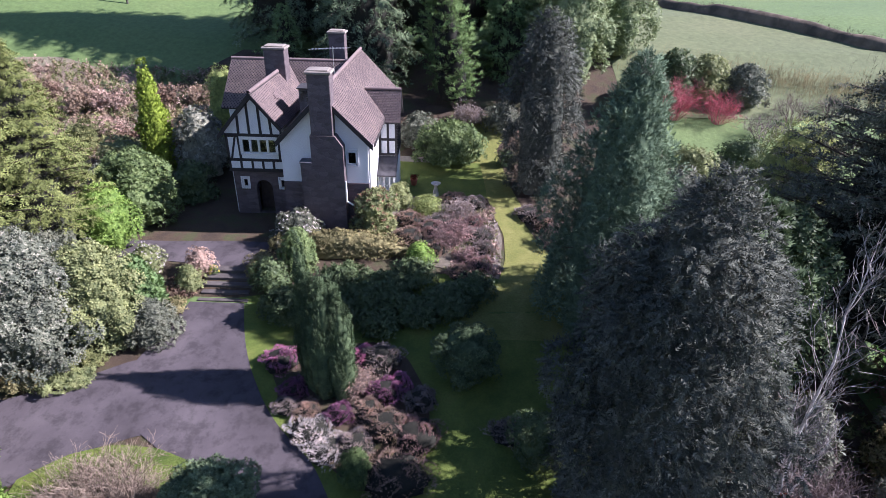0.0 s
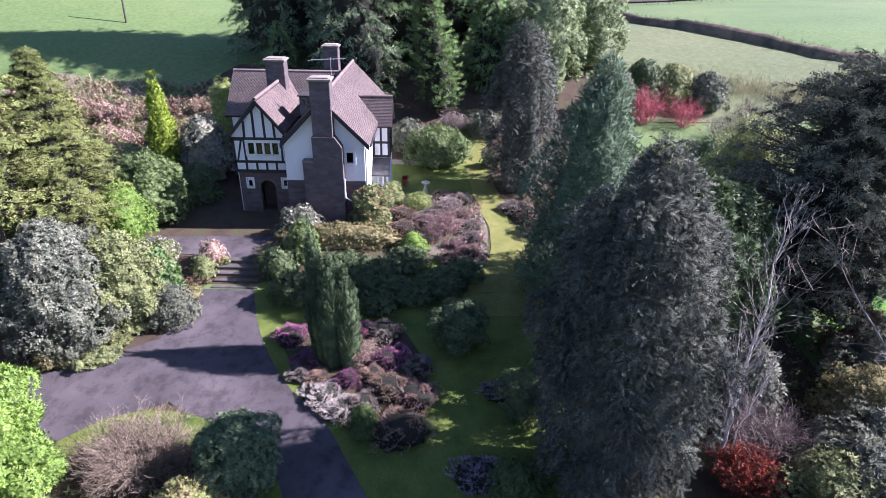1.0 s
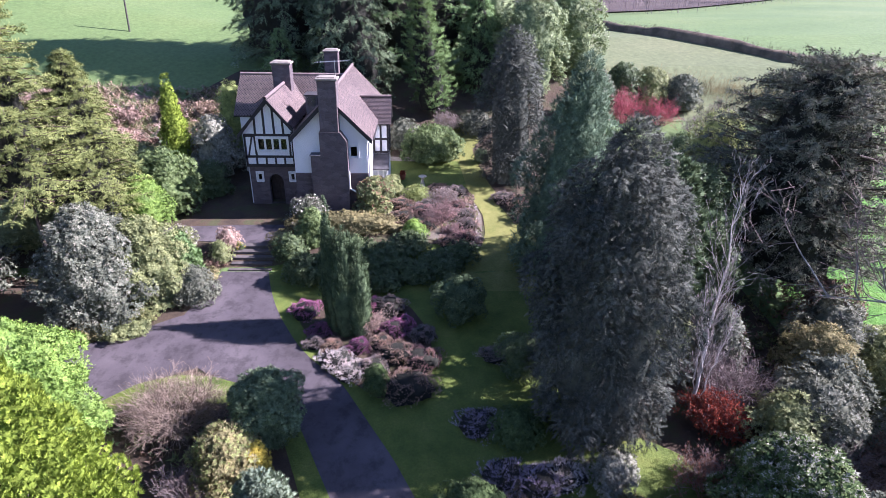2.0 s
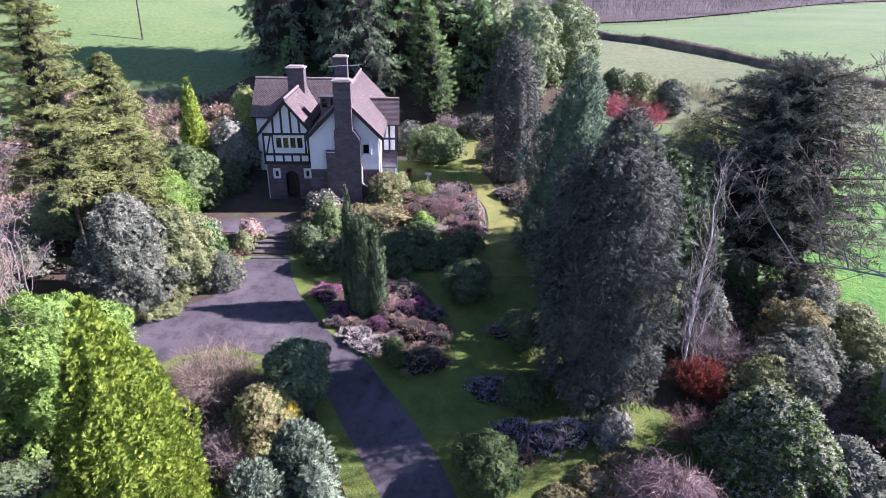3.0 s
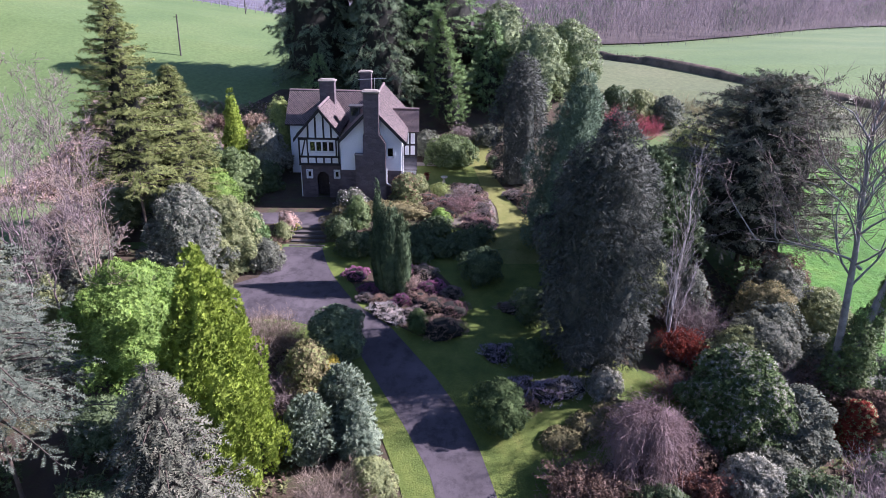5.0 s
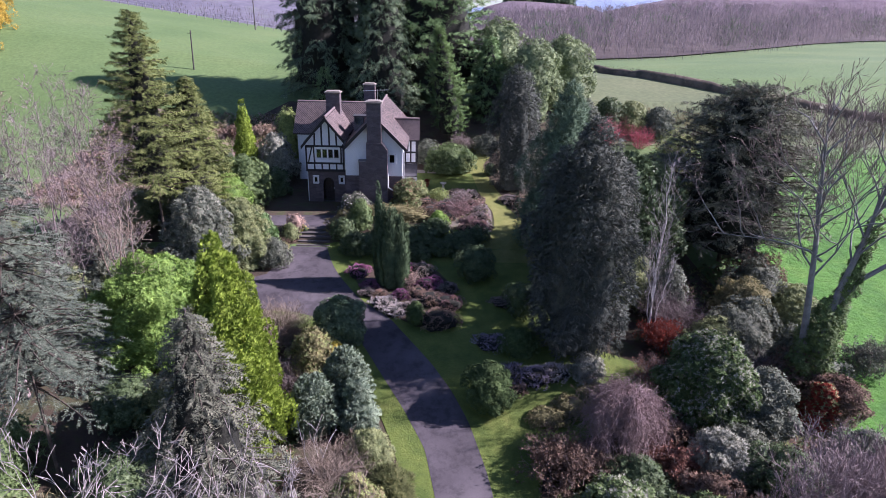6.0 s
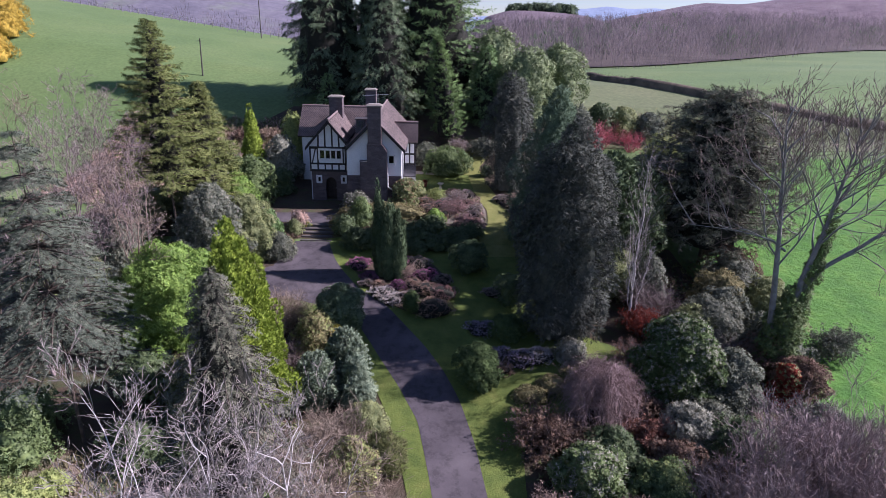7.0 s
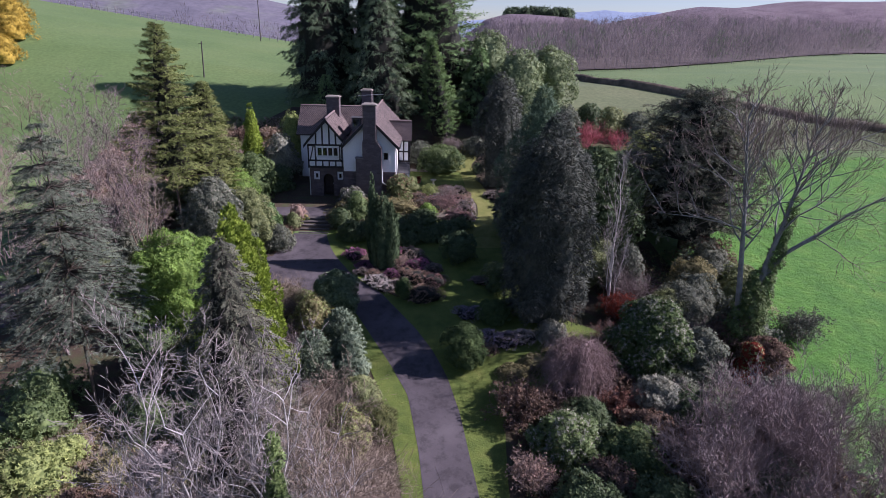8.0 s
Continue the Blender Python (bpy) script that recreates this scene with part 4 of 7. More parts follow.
def garden_steps():
    t = thing("garden_steps", "worn stone garden steps up to the forecourt", "steps", (-9.7, 21.7, 0))
    n, z0, z1 = 5, -1.05, -0.15
    for i in range(n):
        y0 = 21.75 + i * 0.38
        bm = bmesh.new()
        box(bm, -1.15 + rng.uniform(-0.05, 0.05), y0 - 21.7, z0 - 0.4, 1.15 + rng.uniform(-0.05, 0.05), y0 - 21.7 + 0.44, z0 + (z1 - z0) * (i + 1) / n, 0.025)
        part("step", bm, M["stone_paving"], t)


garden_steps()

# ---- the house ----
house = thing("house", "white half-timbered cottage with stone ground floor and tiled roofs", "house", (0, 0, 0))


def wall(name, x0, x1, z0, top, holes, y, thick, mat, parent=house):
    """An upright wall facing south between x0 and x1, its top given as points, with openings through it."""
    tx, tz = zip(*top)
    cuts = sorted({x0, x1, *tx, *(h[0] for h in holes), *(h[1] for h in holes)})
    bm = bmesh.new()
    for a, b in zip(cuts, cuts[1:]):
        spans, low = [], z0
        for h in sorted((h for h in holes if h[0] <= a and h[1] >= b), key=lambda h: h[2]):
            spans.append((low, h[2], low, h[2]))
            low = h[3]
        spans.append((low, float(np.interp(a, tx, tz)), low, float(np.interp(b, tx, tz))))
        for la, ha, lb, hb in spans:
            if ha - la < 1e-4 and hb - lb < 1e-4:
                continue
            prism(bm, [(a, y, la), (b, y, lb), (b, y, max(hb, lb + 1e-3)), (a, y, max(ha, la + 1e-3))], (0, thick, 0))
    bmesh.ops.remove_doubles(bm, verts=bm.verts, dist=1e-4)
    return part(name, bm, mat, parent)


def block(name, x0, y0, z0, x1, y1, z1, mat, parent=house, bevel=0.01, label=""):
    return part(name, box(bmesh.new(), x0, y0, z0, x1, y1, z1, bevel), M[mat], parent, label)


def window(x0, x1, z0, z1, y, lights, parent=house, sill=True):
    """A casement in a wall facing south."""
    w = part("window", box(bmesh.new(), x0 + 0.02, y - 0.015, z0 - 0.02, x1 - 0.02, y + 0.1, z0 + 0.07), M["white_paint"], parent, "white casement window with dark glass")
    f = 0.11
    block("head", x0 + 0.02, y - 0.015, z1 - f, x1 - 0.02, y + 0.1, z1, "white_paint", w, 0.005)
    step = (x1 - x0 - 0.04) / lights
    for i in range(lights + 1):
        xx = x0 + 0.02 + i * step
        block("mullion", max(x0, xx - f / 2), y - 0.015, z0, min(x1, xx + f / 2), y + 0.1, z1 - f, "white_paint", w, 0.005)
    for i in range(lights):
        xx = x0 + 0.02 + i * step
        pane = part("pane", box(bmesh.new(), xx + f / 2, y + 0.055, z0 + 0.03, xx + step - f / 2, y + 0.065, z1 - f), M["glass"], w)
        pane.visible_shadow = False
    for a, b, c, d in ((x0 - 0.07, x0, z0, z1), (x1, x1 + 0.07, z0, z1), (x0 - 0.07, x1 + 0.07, z1, z1 + 0.07)):
        block("surround", a, y - 0.04, c, b, y - 0.003, d, "white_paint", w, 0.004)
    if sill:
        block("sill", x0 - 0.05, y - 0.06, z0 - 0.06, x1 + 0.05, y + 0.1, z0, "white_paint", w, 0.008)
    # Near-black panel behind the panes paints the unlit room.
    block("room_shade_panel", x0 - 0.1, y + 0.6, z0 - 0.2, x1 + 0.1, y + 0.65, z1 + 0.2, "inner", w, 0)


def tiled(name, e0, e1, r1, r0, gauge=0.115, width=0.19, parent=house, mat="tiles"):
    """A tiled roof slope from its eave (e0 to e1) to its top (r0 to r1): a deck and rows of lapped tiles."""
    e0, e1, r1, r0 = (np.array(p, float) for p in (e0, e1, r1, r0))
    n = unit(np.cross(e1 - e0, r0 - e0))
    if n[2] < 0:
        n = -n
    bm = bmesh.new()
    prism(bm, [tuple(p - n * 0.14) for p in (e0, e1, r1, r0)], tuple(n * 0.12))
    deck = part(name, bm, M["timber"], parent)
    rows = int(max(np.linalg.norm(r0 - e0), np.linalg.norm(r1 - e1)) / gauge)
    vs, fs = [], []
    for i in range(rows):
        a, b = i / rows, (i + 1.35) / rows
        la, ra = e0 + (r0 - e0) * a, e1 + (r1 - e1) * a
        lb, rb = e0 + (r0 - e0) * min(b, 1), e1 + (r1 - e1) * min(b, 1)
        cnt = max(1, int(np.linalg.norm(ra - la) / width))
        off = 0.5 * (i % 2)
        for j in range(cnt + (1 if off else 0)):
            u0, u1 = np.clip([(j - off) / cnt + 0.004, (j + 1 - off) / cnt - 0.004], 0, 1)
            if u1 - u0 < 0.002:
                continue
            lift = n * (0.02 + rng.uniform(-0.004, 0.006))
            k = len(vs)
            q = [la + (ra - la) * u0, la + (ra - la) * u1, lb + (rb - lb) * u1, lb + (rb - lb) * u0]
            vs += [q[0] + lift, q[1] + lift, q[2], q[3], q[0] + lift - n * 0.03, q[1] + lift - n * 0.03]
            fs += [(k, k + 1, k + 2, k + 3), (k + 4, k + 5, k + 1, k)]
    me = mesh_of("tiles", np.array(vs), np.array(fs))
    return tagged(part("tiles", me, M[mat], deck), kind="stuff")


def ridge_tiles(a, b, parent=house):
    a, b = np.array(a, float), np.array(b, float)
    n = int(np.linalg.norm(b - a) / 0.32)
    for i in range(n):
        p, q = a + (b - a) * (i + 0.02) / n, a + (b - a) * (i + 0.99) / n
        v, f = tubes([(*p, *q, 0.1, 0.1)], 8)
        part("ridge_tile", mesh_of("ridge_tile", v, f), M["tiles"], parent)


def barge(a, b, parent=house, drop=0.26, thick=0.06):
    """A bargeboard along a gable's edge, hanging below the tiles."""
    bm = bmesh.new()
    prism(bm, [a, b, (b[0], b[1], b[2] - drop), (a[0], a[1], a[2] - drop)], (0, thick, 0))
    part("bargeboard", bm, M["timber"], parent)


def chimney(x0, y0, x1, y1, z0, z1, mat="rubble", pots=0):
    c = block("chimney", x0, y0, z0, x1, y1, z1, mat, house, 0.03, "rubble stone chimney stack")
    block("cap", x0 - 0.09, y0 - 0.09, z1, x1 + 0.09, y1 + 0.09, z1 + 0.13, "cap", c, 0.03)
    top = bmesh.new()
    box(top, x0 + 0.05, y0 + 0.05, z1 + 0.13, x1 - 0.05, y1 - 0.05, z1 + 0.2, 0.03)
    part("flaunching", top, M["cap"], c)
    return c


G0, G1, GY = -11.3, -8.25, 29.0          # the timbered gable
W0, W1, WY = -8.0, -3.58, 27.6           # the white wing
GX, GZ, WX, WZ = -9.62, 7.0, -5.72, 7.42  # ridges
# ground floor of the gable: stone with an arched porch opening and two small windows
door_x0, door_x1 = -10.05, -9.15
wall("stone_wall", G0 + 0.1, G1 + 0.05, -0.4, [(G0 + 0.1, 2.72), (G1 + 0.05, 2.72)],
     [(door_x0, door_x1, -0.4, 2.15), (-10.78, -10.42, 1.68, 2.26), (-8.72, -8.36, 1.68, 2.26)], GY + 0.15, 0.4, M["rubble"])
arch = bmesh.new()
for s in (-1, 1):
    cx = (door_x0 + door_x1) / 2
    pts = [(cx + s * 0.45, GY + 0.16, 1.6)] + [(cx + s * 0.45 * math.cos(a), GY + 0.16, 1.6 + 0.54 * math.sin(a)) for a in np.linspace(0.05, 1.52, 7)] + [(cx, GY + 0.16, 2.16), (cx + s * 0.45, GY + 0.16, 2.16)]
    prism(arch, pts, (0, 0.36, 0))
part("porch_arch", arch, M["rubble"], house)
door = block("door", door_x0 - 0.05, GY + 0.95, -0.1, door_x1 + 0.05, GY + 1.02, 2.2, "door", house, 0.01, "dark oak front door inside the porch")
for i in range(5):
    block("board", door_x0 - 0.03 + i * 0.194, GY + 0.93, 0.0, door_x0 + 0.155 + i * 0.194, GY + 0.947, 2.1, "door", door, 0.004)
block("handle", door_x1 - 0.14, GY + 0.9, 1.0, door_x1 - 0.1, GY + 0.929, 1.14, "metal", door, 0.004)
block("porch_floor", G0 + 0.3, GY + 0.2, -0.3, G1 - 0.2, GY + 1.4, 0.14, "stone_paving")
for wx in (-10.78, -8.72):
    window(wx, wx + 0.36, 1.68, 2.26, GY + 0.17, 1)
# upper floor of the gable: plaster between timbers
half = 1.62
wall("plaster_wall", G0, G1, 2.75, [(G0, 5.02), (GX, 6.86), (G1, 5.22)], [(-10.5, -8.62, 3.70, 4.56)], GY, 0.3, M["render"])
window(-10.5, -8.62, 3.70, 4.56, GY, 4)


def timber(x0, z0, x1, z1, width=0.13, y=GY):
    a, b = np.array([x0, z0]), np.array([x1, z1])
    d = unit(b - a)
    s = np.array([-d[1], d[0]]) * width / 2
    q = [a + s, b + s, b - s, a - s]
    bm = bmesh.new()
    prism(bm, [(p[0], y - 0.035, p[1]) for p in q], (0, 0.06, 0))
    part("timber", bm, M["timber"], house)


timber(G0, 2.80, G1, 2.80, 0.12)
timber(G0, 3.34, G1, 3.34, 0.15)
timber(G0, 4.68, G1, 4.68, 0.2)
timber(G0 + 0.07, 2.86, G0 + 0.07, 4.6, 0.12)
timber(G1 - 0.07, 2.86, G1 - 0.07, 4.9, 0.12)
for tx in (-10.62, -10.02, -9.45, -8.88):
    timber(tx, 2.86, tx, 3.28, 0.12)
timber(-10.6, 3.42, -10.62, 4.58, 0.13)
timber(-11.08, 3.42, -10.78, 4.58, 0.1)
timber(-8.5, 3.42, -8.5, 4.58, 0.12)
for tx in (-10.55, -9.98, -9.38, -8.82):
    timber(tx, 4.78, tx * 0.96 + GX * 0.04, 6.78 - abs(tx - GX) * 1.13, 0.13)
timber(G0 - 0.05, 4.95, GX, 6.78, 0.16)
timber(GX, 6.78, G1 + 0.05, 5.15, 0.16)
block("jetty_beam", G0 - 0.03, GY - 0.05, 2.68, G1 + 0.03, GY + 0.3, 2.745, "timber")
block("side_wall", G0, GY + 0.31, -0.4, G0 + 0.3, 35.2, 4.9, "render")
# white wing
wall("plinth_wall", W0, W1, -0.5, [(W0, 2.74), (W1, 2.74)], [], WY - 0.05, 0.4, M["rubble"])
wall("white_wall", W0, W1, 2.745, [(W0, 5.0), (WX, 7.22), (W1, 5.0)], [(-4.66, -4.14, 3.72, 4.5)], WY, 0.3, M["render"])
window(-4.66, -4.14, 3.72, 4.5, WY, 1)
block("east_wall", W1 - 0.3, WY + 0.31, -0.5, W1 + 0.005, 38.6, 5.0, "render")
block("west_wall", W0, WY + 0.31, -0.5, W0 + 0.3, 36.0, 5.0, "render")
wall("rear_gable", W0, W1, -0.3, [(W0, 5.0), (WX, 7.2), (W1, 5.0)], [], 38.3, 0.3, M["render"])
# external stack with shoulders
stack = bmesh.new()
prism(stack, [(-6.9, 26.95, -0.5), (-4.72, 26.95, -0.5), (-4.72, 26.95, 4.84), (-5.1, 26.95, 5.4), (-6.32, 26.95, 5.4), (-6.32, 26.95, 3.98), (-6.9, 26.95, 3.98)], (0, 0.62, 0))
part("stack_base", stack, M["rubble"], house, "broad rubble stone chimney breast")
block("shoulder_slab", -6.95, 26.9, 3.985, -6.33, 27.55, 4.05, "slate")
chimney(-6.24, 26.98, -5.16, 27.85, 5.38, 8.33)
chimney(-10.32, 34.0, -9.12, 34.95, 5.5, 8.2)
chimney(-7.6, 39.4, -6.55, 40.3, 5.0, 8.4)
# roofs
tiled("wing_roof_east", (-3.25, 27.15, 4.93), (-3.0, 38.75, 5.1), (-5.42, 38.75, 7.62), (WX, 27.15, WZ))
tiled("wing_roof_west", (-8.02, 27.15, 5.1), (-8.02, 34.7, 5.1), (-5.46, 37.2, 7.6), (WX, 27.15, WZ))
ridge_tiles((WX, 27.15, WZ + 0.02), (-5.42, 38.75, 7.64))
barge((-3.25, 27.12, 4.95), (WX, 27.12, WZ), drop=0.3)
barge((WX, 27.12, WZ), (-8.1, 27.12, 5.0), drop=0.3)
tiled("gable_roof_east", (-8.12, 28.6, 5.2), (-8.12, 34.6, 5.2), (GX, 36.6, GZ), (GX, 28.6, GZ))
tiled("gable_roof_west", (-11.55, 28.6, 4.75), (-11.55, 34.4, 4.75), (GX, 36.6, GZ), (GX, 28.6, GZ))
ridge_tiles((GX, 28.6, GZ + 0.02), (GX, 36.4, GZ + 0.02))
barge((-11.55, 28.57, 4.75), (GX, 28.57, GZ))
barge((GX, 28.57, GZ), (-8.15, 28.57, 5.2))
tiled("main_roof_south", (-13.3, 34.1, 4.75), (-6.0, 34.1, 4.75), (-6.0, 37.0, 7.12), (-13.3, 37.0, 7.12))
tiled("main_roof_north", (-13.3, 39.9, 4.75), (-6.0, 39.9, 4.75), (-6.0, 37.0, 7.12), (-13.3, 37.0, 7.12))
ridge_tiles((-13.3, 37.0, 7.14), (-5.9, 37.0, 7.14))
block("range_wall", -13.0, 34.5, -0.5, -8.0, 39.5, 4.75, "render")
prism_bm = bmesh.new()
prism(prism_bm, [(-13.0, 34.5, 4.76), (-13.0, 39.5, 4.76), (-13.0, 37.0, 6.95)], (0.3, 0, 0))
part("range_gable", prism_bm, M["render"], house)
# lead-roofed dormer between the gables
dormer = block("dormer", -7.55, 30.4, 5.3, -6.85, 31.4, 6.85, "slate", house, 0.01, "small flat-roofed dormer with a lead roof")
block("dormer_roof", -7.65, 30.3, 6.85, -6.5, 31.5, 6.92, "slate_dark", dormer, 0.01)
block("dormer_light", -7.45, 30.37, 6.2, -6.95, 30.395, 6.75, "glass", dormer, 0)
# side projection, half-timbered
PX, PY = -2.5, 32.1
block("side_bay_wall", -3.57, PY, -0.3, PX, 34.0, 4.85, "render")
for zz in (4.62, 3.62, 2.72):
    block("timber", -3.57, PY - 0.04, zz, PX, PY - 0.002, zz + 0.15, "timber", house, 0.004)
    block("timber", PX + 0.002, PY, zz, PX + 0.04, 34.0, zz + 0.15, "timber", house, 0.004)
for xx in (-3.56, -3.1, PX - 0.13):
    block("timber", xx, PY - 0.045, 2.72, xx + 0.13, PY - 0.003, 4.75, "timber", house, 0.004)
for yy in (PY, 32.7, 33.3, 33.87):
    block("timber", PX + 0.003, yy, 2.72, PX + 0.045, yy + 0.13, 4.75, "timber", house, 0.004)
tiled("side_roof_south", (-3.35, 31.75, 4.78), (PX + 0.2, 31.75, 4.78), (PX + 0.2, 33.05, 6.36), (-4.75, 33.05, 6.36))
tiled("side_roof_north", (-3.35, 34.35, 4.78), (PX + 0.2, 34.35, 4.78), (PX + 0.2, 33.05, 6.36), (-4.75, 33.05, 6.36))
gbm = bmesh.new()
prism(gbm, [(PX, PY, 4.86), (PX, 34.0, 4.86), (PX, 33.05, 6.15)], (-0.2, 0, 0))
part("side_gable", gbm, M["render"], house)
ridge_tiles((-4.4, 33.05, 6.38), (PX + 0.2, 33.05, 6.38))
# bay window with a slate roof below it
lean = bmesh.new()
prism(lean, [(-3.56, PY, 2.62), (-3.56, PY, 2.70), (-3.56, 30.65, 2.02), (-3.56, 30.65, 1.94)], (1.1, 0, 0))
room = part("lean_to_roof", lean, M["slate_dark"], house, "grey slate lean-to roof over a bay window")
block("bay_sill", -3.57, 30.8, -0.4, -2.56, PY - 0.01, 0.85, "render", room)
for xx in (-3.55, -3.22, -2.9, -2.64):
    block("bay_post", xx, 30.8, 0.86, xx + 0.08, 30.88, 1.96, "white_paint", room, 0.006)
for yy in (31.25, 31.65, 32.0):
    block("bay_post", -2.64, yy, 0.86, -2.56, yy + 0.08, 1.96, "white_paint", room, 0.006)
block("bay_head", -3.56, 30.78, 1.86, -2.55, 30.9, 1.965, "white_paint", room, 0.006)
for xx in (-3.47, -3.14, -2.82):
    p = block("pane", xx, 30.83, 0.9, xx + 0.24, 30.84, 1.85, "glass", room, 0)
    p.visible_shadow = False
# gutters, pipes and the aerial
tube_part("downpipe", [(-3.5, 27.52, 0.2, -3.5, 27.52, 4.6, 0.05, 0.05), (-3.5, 27.52, 4.6, -3.35, 27.3, 4.85, 0.05, 0.05)], 8, M["white_paint"], house, "white downpipe")
tube_part("downpipe", [(-4.66, 26.92, 3.1, -4.66, 26.92, 2.0, 0.05, 0.05), (-4.66, 26.92, 2.0, -4.1, 26.9, 1.65, 0.05, 0.05)], 8, M["white_paint"], house, "white waste pipe")
tube_part("gutter", [(-3.2, 27.3, 4.86, -3.2, 38.6, 4.86, 0.06, 0.06)], 8, M["timber"], house)
aerial = [(WX + 0.02, 31.0, 7.4, WX + 0.02, 31.0, 8.95, 0.022, 0.022), (-6.85, 31.05, 8.78, -4.85, 30.9, 8.92, 0.016, 0.016)]
for i in range(12):
    u = i / 11
    cx, cy, cz = -6.85 + 2.0 * u, 31.05 - 0.15 * u, 8.78 + 0.14 * u
    aerial.append((cx - 0.08, cy - 0.28, cz, cx + 0.08, cy + 0.28, cz, 0.009, 0.009))
tube_part("television_aerial", aerial, 6, M["metal"], house, "grey metal television aerial on a mast")

# ---- garden round the house ----
bush("camellia_bush", "rounded camellia with coppery new leaves by the house wall", -3.2, 27.1, 2.6, 1.15, "laurel_olive", "ball", "rosette", 0.16, 0.4, 40, 4200, second=("russet", 0.12, "small", 0.14))
bush("viburnum_bush", "grey-green shrub with pale blossom below the wall", -7.1, 26.2, 1.7, 1.35, "rhodo_grey", "dome", "rosette", 0.14, 0.3, 34, 2600, second=("heather_white", 0.2, "small", 0.09))
bush("boxwood_hedge", "long olive-brown clipped hedge", -4.9, 25.25, 1.2, 0.8, "hedge_olive", "mat", "small", 0.1, 0.28, 150, 9000, category="hedge", wide=5.0, stem=3, k=0.85)
bush("laurel_bush", "yellow-green leafy shrub in front of the hedge", -6.5, 23.6, 2.2, 0.85, "laurel", "dome", "rosette", 0.15, 0.4, 34, 3000)
bush("escallonia_bush", "bright green low shrub at the hedge end", -0.8, 24.6, 1.0, 0.8, "laurel_bright", "dome", "small", 0.1, 0.28, 26, 2200)
bush("rhododendron_bush", "dark rhododendron on the shaded bank", -2.6, 22.2, 1.0, 1.6, "rhodo", "dome", "rosette", 0.17, 0.5, 44, 3600, wide=1.3)
bush("rhododendron_bush", "dark rhododendron on the shaded bank", -5.7, 21.4, 1.0, 1.2, "rhodo", "dome", "rosette", 0.17, 0.5, 34, 2400)
bush("rhododendron_bush", "low dark shrub on the shaded bank", 0.6, 21.8, 0.9, 1.2, "rhodo", "dome", "rosette", 0.15, 0.4, 30, 2000)
bush("skimmia_bush", "pale variegated shrub beside the steps", -8.3, 23.6, 0.9, 0.8, "hedge_olive", "dome", "small", 0.1, 0.25, 24, 1600)
twiggy("spiraea_shrub", "dusky red-brown twiggy shrub in the flower bed", 0.7, 26.4, 1.5, 1.25, "twig_pink", 900, 0.009, second=("heather_rose", 2200, "small", 0.08))
twiggy("spiraea_shrub", "pale pinkish twiggy shrub in the flower bed", 1.2, 29.4, 1.3, 1.2, "twig_straw", 700, 0.009, second=("heather_grey", 1800, "small", 0.08))
twiggy("spiraea_shrub", "dusky red-brown twiggy shrub in the flower bed", 1.6, 25.0, 0.8, 0.8, "twig_pink", 400, 0.008, second=("heather_rose", 900, "small", 0.07))
heather("pale pink heather mound", 2.2, 27.2, 0.45, 0.9, "heather_grey", 1300)
heather("pale pink heather mound", 2.1, 24.4, 0.4, 0.8, "heather_rose", 1100)
bush("euonymus_bush", "lime-green low shrub in the flower bed", -0.6, 29.9, 0.9, 1.0, "lime", "dome", "small", 0.1, 0.3, 24, 1800)
bush("pieris_bush", "olive shrub by the corner of the house", -2.2, 30.4, 1.5, 0.75, "laurel_olive", "dome", "small", 0.12, 0.3, 24, 1800)
bush("rhododendron_bush", "large sunlit green rhododendron on the lawn edge", 0.6, 36.6, 2.5, 2.3, "laurel", "dome", "rosette", 0.2, 0.55, 60, 4600, wide=1.1)
bush("rhododendron_bush", "grey-leaved shrub beside the grass walk", -1.6, 38.4, 2.0, 1.6, "rhodo_grey", "dome", "rosette", 0.18, 0.5, 34, 2200)
twiggy("spiraea_shrub", "pale pinkish twiggy shrub at the lawn end", 2.0, 41.0, 1.7, 1.5, "twig_straw", 600, 0.012, second=("heather_grey", 1200, "small", 0.1))
bush("rhododendron_bush", "grey-green shrub at the end of the lawn", 4.4, 40.5, 1.6, 1.6, "rhodo_grey", "dome", "rosette", 0.18, 0.5, 34, 2000)
bush("box_ball", "small dark clipped ball on the lawn", 4.3, 36.0, 1.1, 0.6, "yew", "ball", "small", 0.09, 0.22, 24, 1500)
heather("pale heather mound beside the grass walk", 5.3, 29.6, 0.6, 0.9, "heather_grey", 1200)
heather("purple-brown heather mound beside the grass walk", 6.4, 28.6, 0.8, 1.2, "heather_brown", 1500)
bush("hebe_bush", "dark purplish shrub beside the grass walk", 6.4, 26.6, 1.1, 1.0, "heather_brown", "dome", "small", 0.12, 0.35, 26, 1500)


def low_growth(label, x0, x1, y0, y1, n, mat, size, lift=0.05):
    """Small tufts all over a stretch of open soil."""
    x, y = rng.uniform(x0, x1, n), rng.uniform(y0, y1, n)
    keep = np.array([noise.noise(Vector((a / 1.1, b / 1.1, n % 17))) > -0.1 for a, b in zip(x, y)])
    x, y = x[keep], y[keep]
    pts = np.column_stack([x, y, ground(x, y) + lift])
    way = np.column_stack([rng.normal(0, 0.6, len(x)), rng.normal(0, 0.6, len(x)), np.ones(len(x))])
    me = leaf_mesh("low_growth", pts, way, size * rng.uniform(0.6, 1.4, len(x)), "small", np.tile([[0.1, -0.1, 1.0]], (len(x), 1)), 0.4)
    tagged(part("low_growth", me, M[mat]), label, "ground cover", "", "stuff")


